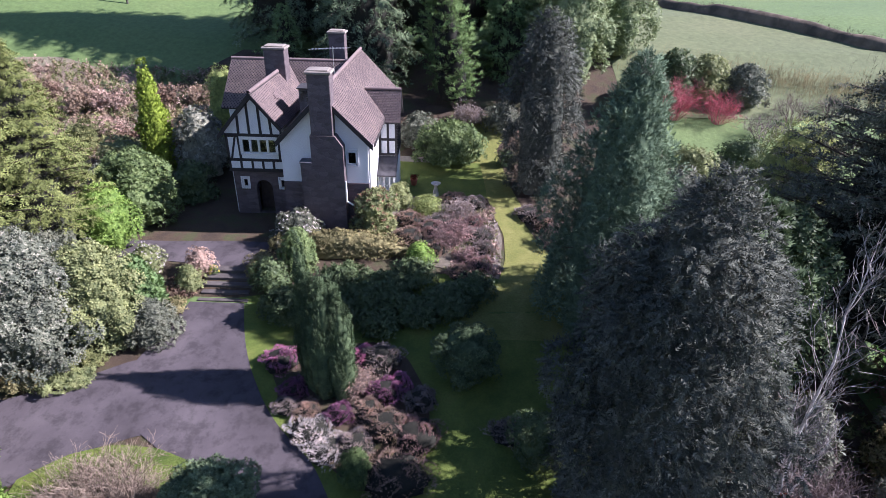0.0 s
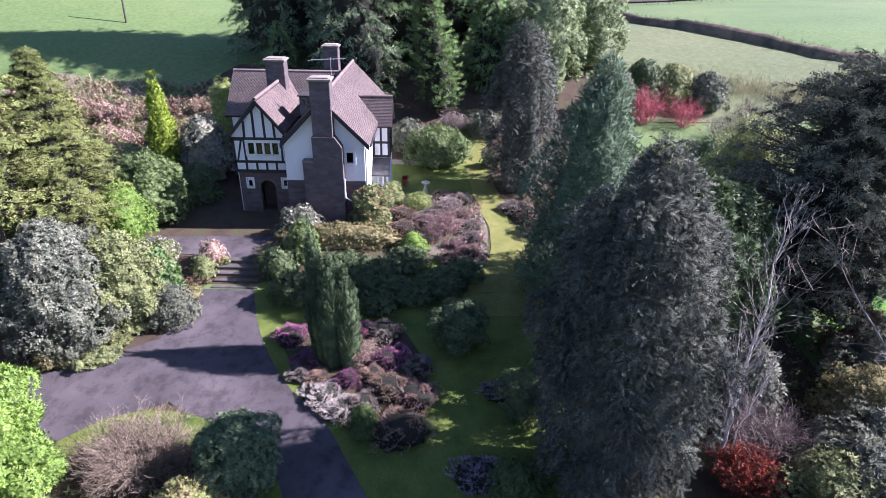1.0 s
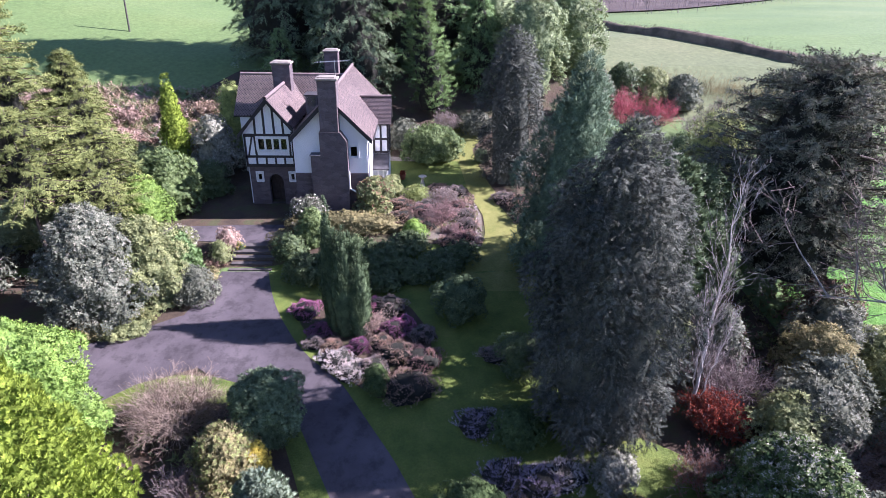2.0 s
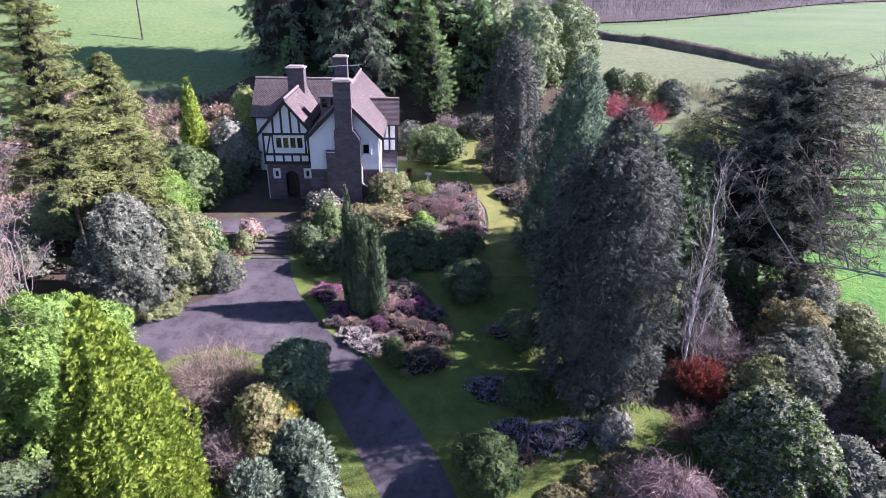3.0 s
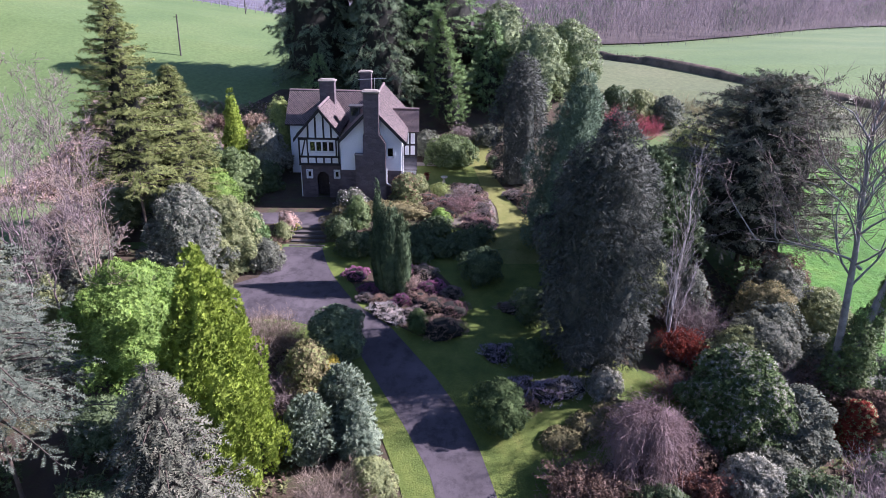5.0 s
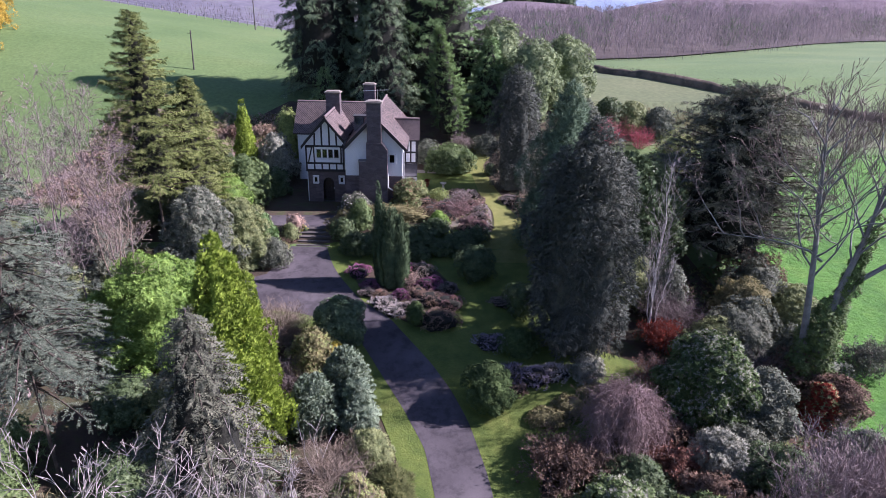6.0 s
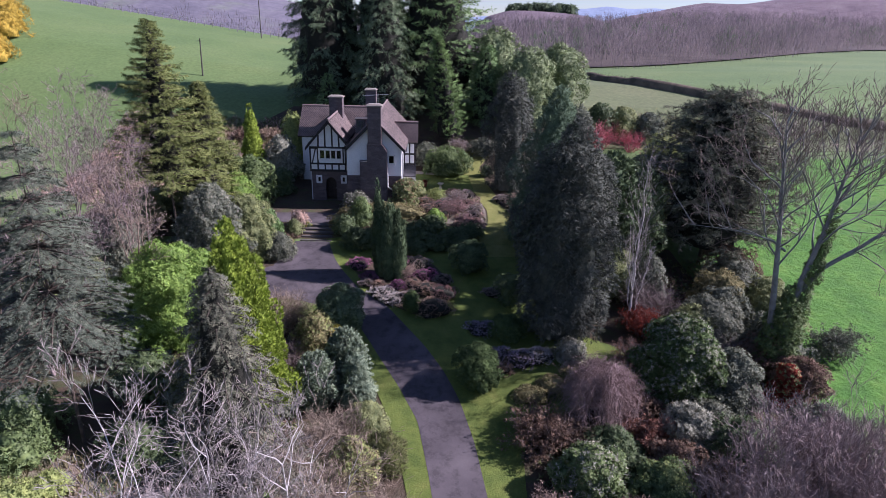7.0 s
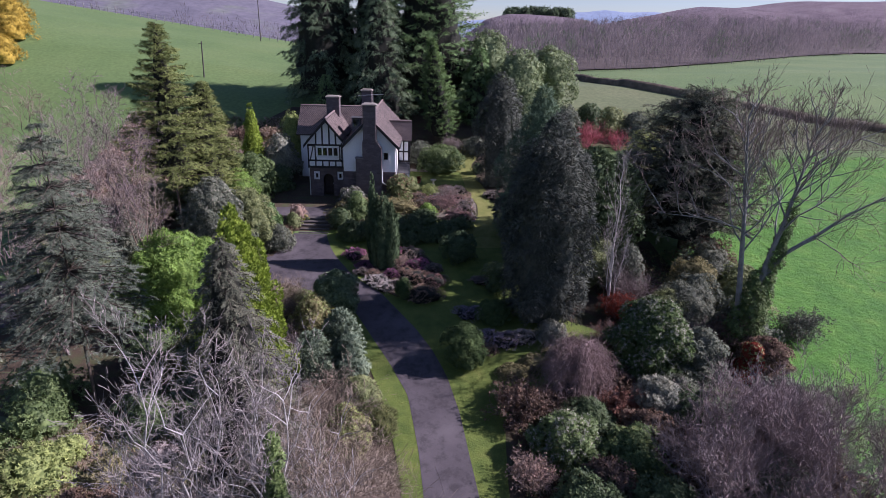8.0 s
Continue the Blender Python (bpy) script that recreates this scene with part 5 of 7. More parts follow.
low_growth("dry brown heather between the bed's shrubs", 0.8, 3.2, 23.6, 30.8, 1500, "heather_brown", 0.17)
low_growth("grey heather tufts on the stony bed", 1.6, 3.3, 24.0, 30.4, 700, "heather_grey", 0.15)
low_growth("olive weeds on the stony bed", 0.4, 3.2, 23.6, 30.8, 800, "grass_olive", 0.17)
for mat, word, n in (("brown_leaf", "dead leaves", 1500), ("grass_olive", "rough olive grass", 1300), ("rhodo", "dark seedlings", 800)):
    low_growth(word + " on the soil by the pasture", 11.0, 18.4, -9.0, 20.0, n, mat, 0.24)
    low_growth(word + " on the soil under the conifers", -16.5, -7.6, -9.0, 12.2, n, mat, 0.24)
    low_growth(word + " on the soil beside the lower drive", 3.4, 10.8, -9.0, 3.4, n // 2, mat, 0.22)


def bird_bath():
    t = thing("bird_bath", "small pale stone bird bath on a pedestal", "bird bath", (-0.2, 32.0, float(ground(-0.2, 32.0)) + 0.06))
    tube_part("pedestal", [(0, 0, -0.1, 0, 0, 0.12, 0.2, 0.18), (0, 0, 0.12, 0, 0, 0.6, 0.09, 0.07), (0, 0, 0.6, 0, 0, 0.68, 0.1, 0.16)], 12, M["statue"], t)
    tube_part("bowl", [(0, 0, 0.68, 0, 0, 0.78, 0.16, 0.3), (0, 0, 0.78, 0, 0, 0.82, 0.3, 0.28)], 16, M["statue"], t)


def flower_pot():
    t = thing("flower_pot", "terracotta flower pot by the side wall", "flower pot", (-1.6, 33.3, float(ground(-1.6, 33.3)) + 0.08))
    tube_part("pot", [(0, 0, 0, 0, 0, 0.32, 0.15, 0.22), (0, 0, 0.32, 0, 0, 0.38, 0.24, 0.24), (0, 0, 0.38, 0, 0, 0.34, 0.24, 0.05)], 14, M["brick_red"], t)
    n = 60
    p = np.stack([rng.normal(0, 0.1, n), rng.normal(0, 0.1, n), rng.uniform(0.36, 0.6, n)], 1)
    v, f = scatter(p, rng.normal(size=(n, 3)) + np.array([0, 0, 1]), np.full(n, 0.14), "small")
    part("plant", mesh_of("plant", v, f), M["red_leaf"], t)


bird_bath()
flower_pot()

for x, y, h, r in ((-7.6, 22.6, 1.4, 0.9), (-6.7, 21.0, 1.5, 1.0), (-4.3, 22.8, 1.0, 1.1), (-4.1, 21.2, 0.8, 1.0), (-1.0, 23.2, 0.9, 1.1), (-0.8, 21.2, 0.8, 1.1), (1.9, 22.6, 0.8, 0.9), (-2.4, 20.6, 0.7, 1.0)):
    bush("rhododendron_bush", "low dark rhododendron on the shaded bank", x, y, h, r, "rhodo", "dome", "rosette", 0.16, 0.35, 26, 1500, group="bank shrubs")
for x, y, h, r, m, word in ((-0.2, 27.4, 0.7, 0.9, "heather_rose", "dusky rose"), (-1.4, 26.6, 0.7, 0.9, "heather_brown", "brown"), (0.2, 28.4, 0.6, 0.8, "heather_grey", "pale grey"), (1.9, 28.4, 0.5, 0.7, "heather_rose", "dusky rose"),
                            (-1.6, 28.6, 0.6, 0.8, "heather_brown", "brown"), (2.0, 30.6, 0.7, 0.8, "heather_grey", "pale grey"), (0.9, 31.4, 0.5, 0.7, "heather_brown", "brown"), (-0.2, 25.6, 0.7, 0.8, "heather_brown", "red-brown"),
                            (2.4, 25.8, 0.5, 0.6, "heather_grey", "pale grey"), (1.3, 23.7, 0.45, 0.7, "heather_brown", "brown"), (1.1, 27.8, 0.6, 0.7, "heather_rose", "dusky rose")):
    heather(word + " heather mound in the flower bed", x, y, h, r, m, 1500, 0.125)
# heather island beside the drive
for dx, dy, hh, rr in ((0.0, 0.0, 4.9, 0.66), (0.6, -0.1, 4.3, 0.55), (-0.45, 0.25, 4.7, 0.55), (0.2, 0.45, 4.5, 0.55)):
    bush("fastigiate_yew", "dark upright yew lobe in the heather bed", -3.95 + dx, 16.9 + dy, hh, rr, "yew", "column", "spray", 0.17, 0.13, 150, 5200, lift=3.2, category="tree", stretch=5.0, k=0.98, group="upright yews", spread=0.3, ragged=0.06, soft=0.4)
bush("fastigiate_yew", "slender dark yew spire in the heather bed", -4.7, 17.4, 6.3, 0.5, "yew", "flame", "spray", 0.17, 0.13, 110, 4200, lift=3.2, category="tree", stretch=4.0, k=0.95, spread=0.3, ragged=0.06, soft=0.4)
for x, y, h, r, mat, word, wide in (
        (-6.1, 18.3, 0.7, 0.75, "heather_pink", "pink", 1.0), (-5.3, 16.9, 0.45, 0.55, "heather_purple", "purple", 1.0), (-5.4, 16.2, 0.4, 0.5, "heather_grey", "greyish", 1.0),
        (-3.35, 15.9, 0.5, 0.5, "heather_purple", "purple", 1.0), (-1.7, 16.9, 0.6, 0.65, "heather_purple", "purple", 1.1), (-1.2, 17.3, 0.5, 0.5, "heather_pink", "pink", 1.0),
        (-4.3, 15.2, 0.45, 0.85, "heather_white", "white", 1.0), (-3.6, 14.5, 0.45, 0.75, "heather_white", "white", 1.0), (-2.6, 14.7, 0.5, 0.7, "heather_grey", "greyish", 1.1),
        (-2.1, 18.5, 0.75, 0.85, "heather_grey", "pale grey", 1.1), (-2.9, 18.6, 0.6, 0.6, "heather_pink", "pale pink", 1.0),
        (-1.5, 15.4, 0.7, 0.8, "heather_brown", "red-brown", 1.2), (-0.4, 15.0, 0.75, 0.9, "heather_rose", "dusky rose", 1.0), (-1.0, 13.4, 0.8, 1.1, "heather_brown", "red-brown", 1.1),
        (-0.3, 16.6, 0.5, 0.6, "heather_grey", "pale grey", 1.0), (-4.6, 16.0, 0.4, 0.5, "heather_brown", "brown", 1.0), (-2.3, 16.1, 0.5, 0.6, "heather_brown", "red-brown", 1.0)):
    heather(word + " flowering heather mound in the island bed", x, y, h, r, mat, 1700, 0.11, wide)
twiggy("azalea_shrub", "leafless brown twiggy azalea in the island bed", -2.9, 17.0, 1.3, 0.8, "twig_brown", 500, 0.008, second=("heather_brown", 1200, "small", 0.06))
bush("box_topiary", "egg-shaped clipped green bush at the bed tip", -2.4, 13.3, 1.4, 0.55, "box_dark", "ball", "small", 0.07, 0.2, 30, 2400)
bush("holly_ball", "large dark clipped ball on the shaded lawn", 1.5, 18.0, 2.2, 1.45, "yew", "ball", "small", 0.1, 0.3, 40, 3000)
bush("azalea_bush", "rounded brown-green shrub in the shade of the conifers", 4.0, 14.4, 2.0, 1.1, "rhodo", "ball", "small", 0.1, 0.3, 40, 2600)
bush("yew_dome", "dark clipped dome under the conifer", 3.3, 10.8, 1.4, 1.1, "box_dark", "dome", "small", 0.09, 0.3, 36, 2600)
for x, y, h, r, mat in ((1.9, 11.6, 0.35, 0.9, "heather_lilac"), (2.6, 9.2, 0.35, 0.9, "heather_lilac"), (3.9, 8.9, 0.45, 0.9, "heather_lilac"), (4.9, 9.2, 0.4, 0.8, "heather_white"), (2.6, 8.2, 0.35, 0.7, "heather_brown"), (3.0, 15.4, 0.3, 0.7, "heather_grey")):
    heather("lilac and white heather under the conifer", x, y, h, r, mat, 800, 0.15, 1.1)
bush("boxwood_ball", "sunlit round dark green clipped bush beside the drive", 1.2, 6.9, 2.5, 1.2, "box_dark", "ball", "small", 0.1, 0.26, 90, 7500)

# the conifers on the lawn
# Yew and holly are assumed here, placed to throw shade across the lawn.
bush("added_yew", "dark spreading yew added between the conifers to shade the lawn", 10.4, 17.1, 8.4, 2.35, "yew", "ball", "fan", 0.3, 0.6, 90, 6500, category="tree")
bush("holly_tree", "dark holly in the shade of the cedar", 12.4, 18.2, 7.6, 2.4, "rhodo", "ball", "rosette", 0.2, 0.55, 80, 6000, category="tree")
bush("columnar_cypress", "tall dark columnar cypress on the lawn", 5.9, 33.0, 10.4, 2.2, "cypress_blue", "column", "plume", 0.22, 0.42, 220, 19000, soft=0.68, spread=0.6, lift=-0.6, category="tree", stretch=1.6, k=0.62, ragged=0.22)
bush("lawson_cypress", "dense green conical cypress", 7.4, 21.0, 11.7, 3.4, "cypress_green", "spire", "plume", 0.2, 0.46, 260, 27000, spread=0.8, lift=0.3, category="tree", stretch=1.4, k=0.64, ragged=0.2)
bush("weeping_cypress", "broad dark weeping cypress with drooping sprays", 6.3, 11.2, 12.1, 2.75, "cypress_blue", "column", "plume", 0.21, 0.42, 330, 34000, lift=-0.7, category="tree", stretch=1.9, k=0.66, ragged=0.2, spread=0.7, soft=0.6)
tiered("spreading_cedar", "dark spreading cedar with flat wind-swept boughs", 19.0, 20.6, 12.0, 6.0, "cedar_olive", 300, 105, 0.33, "dome", 0.3, 0.12, 0.08, flat=0.7, hang=0.0, fill=0.52, mat_two="cedar_grey")
def silver_birch(x, y, h):
    t = thing("silver_birch", "slender bare white-stemmed birch beside the weeping cypress", "tree", (x, y, float(ground(x, y))))
    fine = []
    for lean_x, lean_y, hh, girth in ((-0.02, 0.0, h, 0.075), (-0.12, -0.03, h * 0.6, 0.034), (-0.07, -0.07, h * 0.7, 0.038), (0.13, -0.05, h * 0.5, 0.03)):
        at, rows, n = np.array([0.0, 0, -0.2]), [], 14
        for i in range(n):
            to = np.array([lean_x * hh * (i + 1) / n, lean_y * hh * (i + 1) / n, hh * (i + 1) / n]) + rng.normal(0, 0.05, 3)
            rows.append((*at, *to, girth * (1 - i / n) + 0.01, girth * (1 - (i + 1) / n) + 0.008))
            at = to
            if i > 3:
                for k in range(3):
                    az = rng.uniform(0, 2 * math.pi)
                    grow(at, (0.6 * math.cos(az), 0.6 * math.sin(az), 1.0), girth / 0.075 * (0.55 + 0.75 * math.sin(math.pi * min(1, (i + 1) / n * 0.9))) * rng.uniform(0.7, 1.1), 0.014, 3, fine, 0.4, 0.2, 2, 0.7, 0.12, 3)
        tube_part("trunk", rows, 8, M["pale_bark"], t)
    rows = np.array(fine)
    rows[:, 6:] = np.maximum(rows[:, 6:], 0.006)
    twig_part(rows, 0.009, M["birch_twig"], t)


silver_birch(10.8, 11.9, 10.0)

# behind the house
tiered("giant_fir", "huge dark fir behind the house", -13.2, 52.0, 21.5, 5.4, "fir", 300, 84, 0.45, "fir", 0.2, 0.35, 0.02, hang=0.25, flat=0.5, fill=0.74, group="giant firs")
tiered("giant_fir", "huge dark fir behind the house", -7.0, 53.0, 23.0, 4.6, "fir", 230, 70, 0.45, "fir", 0.2, 0.35, 0.02, hang=0.25, flat=0.5, fill=0.74, group="giant firs")
# Extra fir, lost against the dark mass, added so its shade reaches the bank.
tiered("giant_fir", "huge dark fir behind the house", -6.2, 46.6, 15.5, 4.2, "fir", 240, 56, 0.5, "fir", 0.2, 0.35, 0.02, hang=0.25, flat=0.5, fill=0.74, group="giant firs")
tiered("giant_fir", "huge dark fir with feathery upswept boughs", -0.8, 51.6, 20.5, 7.0, "fir_green", 340, 95, 0.42, "fir", 0.55, 0.3, 0.02, hang=0.0, flat=0.35, fill=0.68, group="giant firs")
tiered("green_fir", "narrow bright green fir before the dark firs", 0.9, 42.9, 10.9, 2.1, "fir_bright", 230, 34, 0.36, "spire", 0.75, 0.2, 0.03, hang=-0.2, flat=0.3, fill=0.66, lean=(-1.5, 0))
tiered("green_fir", "sunlit green fir beside the dark firs", 5.0, 47.5, 8.5, 2.4, "fir_green", 150, 36, 0.5, "spire", 0.3, 0.25, 0.03, hang=0.1, fill=0.7)
tiered("young_fir", "young grey-green fir behind the roof", -12.2, 45.8, 5.9, 2.5, "fir_green", 110, 34, 0.36, "cone", 0.15, 0.15, 0.05, fill=0.5)
bush("holm_oak", "pale green evergreen oak beyond the lawn", 9.5, 46.5, 8.4, 3.6, "holm", "ball", "rosette", 0.26, 0.75, 70, 7000, category="tree")
bush("holm_oak", "pale green evergreen oak beyond the lawn", 14.0, 51.0, 7.2, 3.6, "holm", "ball", "rosette", 0.26, 0.75, 70, 6500, category="tree")
bush("holm_oak", "pale green evergreen oak beyond the lawn", 6.5, 51.0, 8.8, 3.4, "holm", "ball", "rosette", 0.26, 0.75, 60, 5500, category="tree")
bush("holly_bush", "dark rounded holly at the field edge", 14.6, 43.0, 4.2, 1.6, "holly_grey", "ball", "rosette", 0.2, 0.5, 34, 2200)
bush("holly_bush", "dark rounded holly at the field edge", 17.6, 45.0, 3.6, 2.0, "rhodo", "dome", "rosette", 0.25, 0.6, 40, 2400)
bush("holly_bush", "grey rounded shrub at the field edge", 23.0, 44.6, 2.8, 1.9, "holly_grey", "dome", "rosette", 0.25, 0.6, 40, 2400)
twiggy("dogwood_shrub", "red-stemmed leafless dogwood thicket", 17.2, 42.4, 3.3, 1.7, "twig_red", 900, 0.012)
twiggy("dogwood_shrub", "red-stemmed leafless dogwood thicket", 20.4, 42.0, 2.8, 1.6, "twig_red", 700, 0.012)
bush("rhododendron_bush", "olive-green shrub behind the dogwood", 20.2, 45.2, 3.2, 2.0, "laurel_olive", "dome", "rosette", 0.2, 0.5, 36, 2200)
bush("rhododendron_bush", "yellow-green shrub below the dogwood", 15.8, 34.0, 2.6, 1.7, "laurel_olive", "dome", "rosette", 0.18, 0.5, 34, 2400)
bush("rhododendron_bush", "dark shrub below the dogwood", 19.0, 34.5, 3.0, 2.2, "rhodo", "dome", "rosette", 0.18, 0.5, 34, 2400)
bush("rhododendron_bush", "grey-green shrub between the conifers", 13.0, 29.0, 3.4, 2.2, "rhodo_grey", "dome", "rosette", 0.18, 0.5, 40, 3000)
bush("bamboo_clump", "feathery yellow-green bamboo clump", 17.4, 26.6, 6.8, 2.7, "bamboo", "dome", "long", 0.32, 0.7, 60, 5200, lift=0.3)
bush("bamboo_clump", "feathery yellow-green bamboo clump", 13.2, 22.0, 6.3, 2.2, "bamboo", "dome", "long", 0.3, 0.6, 50, 4000, lift=0.3)
bush("rhododendron_bush", "yellow-green shrub beside the birch", 10.6, 15.5, 3.5, 1.5, "laurel_olive", "dome", "rosette", 0.18, 0.45, 36, 2600)

# left of the drive
bush("holly_tree", "grey-green broad holly beside the drive", -15.9, 18.3, 5.6, 2.5, "holly_grey", "dome", "rosette", 0.14, 0.45, 140, 12000, category="tree", second=("holly_pale", 0.2, "small", 0.11))
bush("laurel_bush", "leafy green laurel beside the drive", -13.9, 19.5, 4.5, 1.9, "laurel_olive", "dome", "rosette", 0.14, 0.42, 90, 8500)
bush("laurel_bush", "pale green domed laurel beside the drive", -16.2, 25.0, 3.4, 1.6, "laurel_bright", "ball", "small", 0.13, 0.4, 46, 4200)
bush("juniper_bush", "dark green feathery juniper beside the drive", -12.9, 20.8, 2.7, 1.0, "fir_green", "dome", "fan", 0.22, 0.4, 40, 3200, lift=0.8)
bush("cotoneaster_bush", "grey twiggy shrub overhanging the drive", -11.9, 19.6, 1.7, 1.2, "rhodo_grey", "dome", "small", 0.12, 0.35, 40, 2800)
bush("ground_ivy", "low green ground cover along the drive", -14.6, 17.2, 0.4, 1.1, "laurel_olive", "mat", "small", 0.12, 0.22, 40, 2400, category="ground cover", wide=1.3, stem=1)
bush("azalea_bush", "reddish-brown azalea by the steps", -11.2, 23.4, 1.2, 0.75, "heather_brown", "dome", "small", 0.1, 0.3, 30, 1700)
bush("skimmia_bush", "leafy variegated shrub by the steps", -11.4, 22.4, 1.1, 0.7, "laurel_olive", "dome", "small", 0.12, 0.3, 26, 1600)
bush("viburnum_bush", "small shrub with white blossom beside the forecourt", -13.8, 23.4, 1.2, 0.9, "laurel_olive", "dome", "small", 0.12, 0.3, 26, 1700, second=("heather_white", 0.2, "small", 0.1))
bush("daffodil_clump", "small clump of yellow daffodils at the steps", -10.6, 23.3, 0.35, 0.22, "laurel", "dome", "spiky", 0.16, 0.12, 10, 160, category="flowers", second=("yellow_flower", 0.4, "small", 0.09), stem=0, k=0)
bush("bay_tree", "round glossy green bay tree beyond the forecourt", -15.9, 27.6, 4.0, 2.0, "laurel", "ball", "rosette", 0.18, 0.45, 80, 7500, category="tree")
bush("golden_conifer", "narrow golden-green column conifer", -17.3, 33.6, 7.0, 1.05, "cypress_gold", "flame", "fan", 0.16, 0.26, 120, 9500, lift=1.0, category="tree", stretch=1.5, soft=0.5)
bush("olearia_bush", "silver-grey shrub beside the house", -14.8, 34.0, 4.2, 1.9, "holly_pale", "dome", "rosette", 0.18, 0.5, 44, 3400)
bush("bamboo_clump", "yellow-green bamboo behind the house corner", -14.6, 38.0, 5.0, 1.5, "lime", "dome", "long", 0.26, 0.5, 34, 2400, lift=0.6)
bush("rhododendron_bush", "dark shrub in the house's shade", -14.2, 30.6, 2.2, 1.4, "rhodo", "dome", "rosette", 0.18, 0.5, 34, 2000)
for i in range(24):
    x, y = -18.0 - (i % 6) * 2.8 + rng.uniform(-1, 1), 28 + (i // 6) * 4.6 + rng.uniform(-1.2, 1.2)
    twiggy("bramble_thicket", "russet-brown bracken and bramble thicket", x, y, rng.uniform(1.0, 1.9), rng.uniform(1.6, 2.3), "twig_straw", 210, 0.017, second=(("bracken", "brown_leaf", "heather_brown")[i % 3], 620, "small", 0.22), group="bramble thickets")
def bracken_litter(n, mat, label, seed_gap):
    """Dead fronds lying and standing all over the sunny bank."""
    x, y = rng.uniform(-34, -16.8, n), rng.uniform(26.5, 46.5, n)
    keep = np.array([noise.noise(Vector((a / 2.2, b / 2.2, seed_gap))) > -0.12 for a, b in zip(x, y)])
    x, y = x[keep], y[keep]
    pts = np.column_stack([x, y, ground(x, y) + rng.uniform(0.05, 0.45, len(x))])
    way = np.column_stack([rng.normal(0, 0.7, len(x)), rng.normal(0, 0.7, len(x)), np.full(len(x), 0.7)])
    me = leaf_mesh("bracken_fronds", pts, way, rng.uniform(0.3, 0.62, len(x)), "sprig", np.tile([[0.2, -0.1, 1.0]], (len(x), 1)), 0.4)
    tagged(part("bracken_fronds", me, M[mat]), label, "bracken", "", "stuff")


bracken_litter(5200, "bracken", "pinkish dead bracken fronds on the sunny bank", 1)
bracken_litter(4200, "heather_brown", "brown bramble stems among the bracken", 5)
bracken_litter(6000, "grass_olive", "olive grass growing through the bracken", 9)
for x, y, h, r, m in ((-19.5, 33.5, 2.4, 1.8, "laurel_olive"), (-18.8, 29.8, 2.2, 1.6, "rhodo_grey"), (-19.5, 25.5, 3.0, 2.2, "laurel_olive"), (-18.0, 22.6, 3.6, 2.4, "rhodo_grey"), (-22.5, 24.0, 2.6, 2.4, "laurel_olive"), (-23.5, 37.0, 1.6, 1.8, "grass_olive"), (-27.0, 31.0, 1.6, 2.0, "grass_olive")):
    bush("wild_shrub", "loose olive-green shrub on the bank", x, y, h, r, m, "dome", "rosette", 0.2, 0.5, 36, 1500)
tiered("yellow_pine", "tall olive-green conifer with sparse spreading boughs", -19.3, 20.6, 15.6, 4.8, "pine_yellow", 230, 84, 0.3, "cone", 0.3, 0.12, 0.3, hang=0.05, flat=0.3, fill=0.34, thick=0.014)
tiered("yellow_pine", "olive-green bushy conifer with sweeping boughs", -18.4, 23.6, 10.6, 3.0, "pine_yellow", 270, 84, 0.27, "spire", 0.45, 0.25, 0.2, hang=0.05, flat=0.35, fill=0.62, lean=(0.8, -0.4))
tiered("blue_spruce", "layered blue-grey spruce with wide boughs", -16.8, 2.8, 14.2, 5.0, "spruce_blue", 260, 122, 0.21, "cone", 0.1, 0.2, 0.34, flat=0.06, hang=0.0, fill=0, whorls=15, thick=0.012)
bush("golden_cypress", "bright golden upright cypress", -9.7, 4.3, 10.0, 2.2, "cypress_gold", "spire", "fan", 0.155, 0.3, 330, 36000, lift=1.5, category="tree", stretch=2.4, k=0.74, lean=(-0.3, 0), spread=0.35, soft=0.25, ragged=0.24)
for x, y, h, r, m in ((-13.2, 6.2, 2.2, 1.7, "grass_olive"), (-15.6, 6.4, 2.0, 1.6, "rhodo"), (-12.2, 3.6, 1.7, 1.5, "rhodo"), (-14.0, 2.2, 1.5, 1.5, "rhodo"), (-11.6, 6.8, 2.2, 1.4, "hedge_olive"), (-11.2, 1.4, 1.4, 1.4, "rhodo")):
    bush("understorey_shrub", "dusky undergrowth in the shade of the conifers", x, y, h, r, m, "dome", "small", 0.15, 0.45, 36, 2200, ragged=0.35, group="undergrowth")
bush("griselinia_bush", "large bright green leafy shrub", -15.6, 10.6, 5.7, 3.0, "laurel_bright", "dome", "small", 0.135, 0.5, 150, 22000, wide=1.12, ragged=0.25, lift=-0.1)
tiered("grey_cedar", "grey-green conifer with drooping shoots", -7.0, -5.4, 12.8, 4.0, "cedar_grey", 270, 122, 0.2, "cone", 0.1, 0.3, 0.03, flat=0.5, hang=0.3, fill=0.5)
for x, y, h, r, m in ((-15.9, 17.0, 0.5, 0.9, "hedge_olive"), (-15.0, 17.4, 0.45, 0.8, "laurel_olive"), (-14.2, 18.2, 0.5, 0.8, "grass_olive"), (-13.5, 19.1, 0.55, 0.8, "laurel_olive"), (-12.8, 20.1, 0.6, 0.85, "holly_grey"), (-12.2, 21.3, 0.5, 0.8, "hedge_olive"), (-11.9, 22.2, 0.45, 0.7, "brown_leaf")):
    bush("ground_cover", "low leafy ground cover along the drive's edge", x, y, h, r, m, "mat", "small", 0.11, 0.2, 40, 1700, category="ground cover", wide=1.2, stem=1, ragged=0.3, group="drive edge plants")
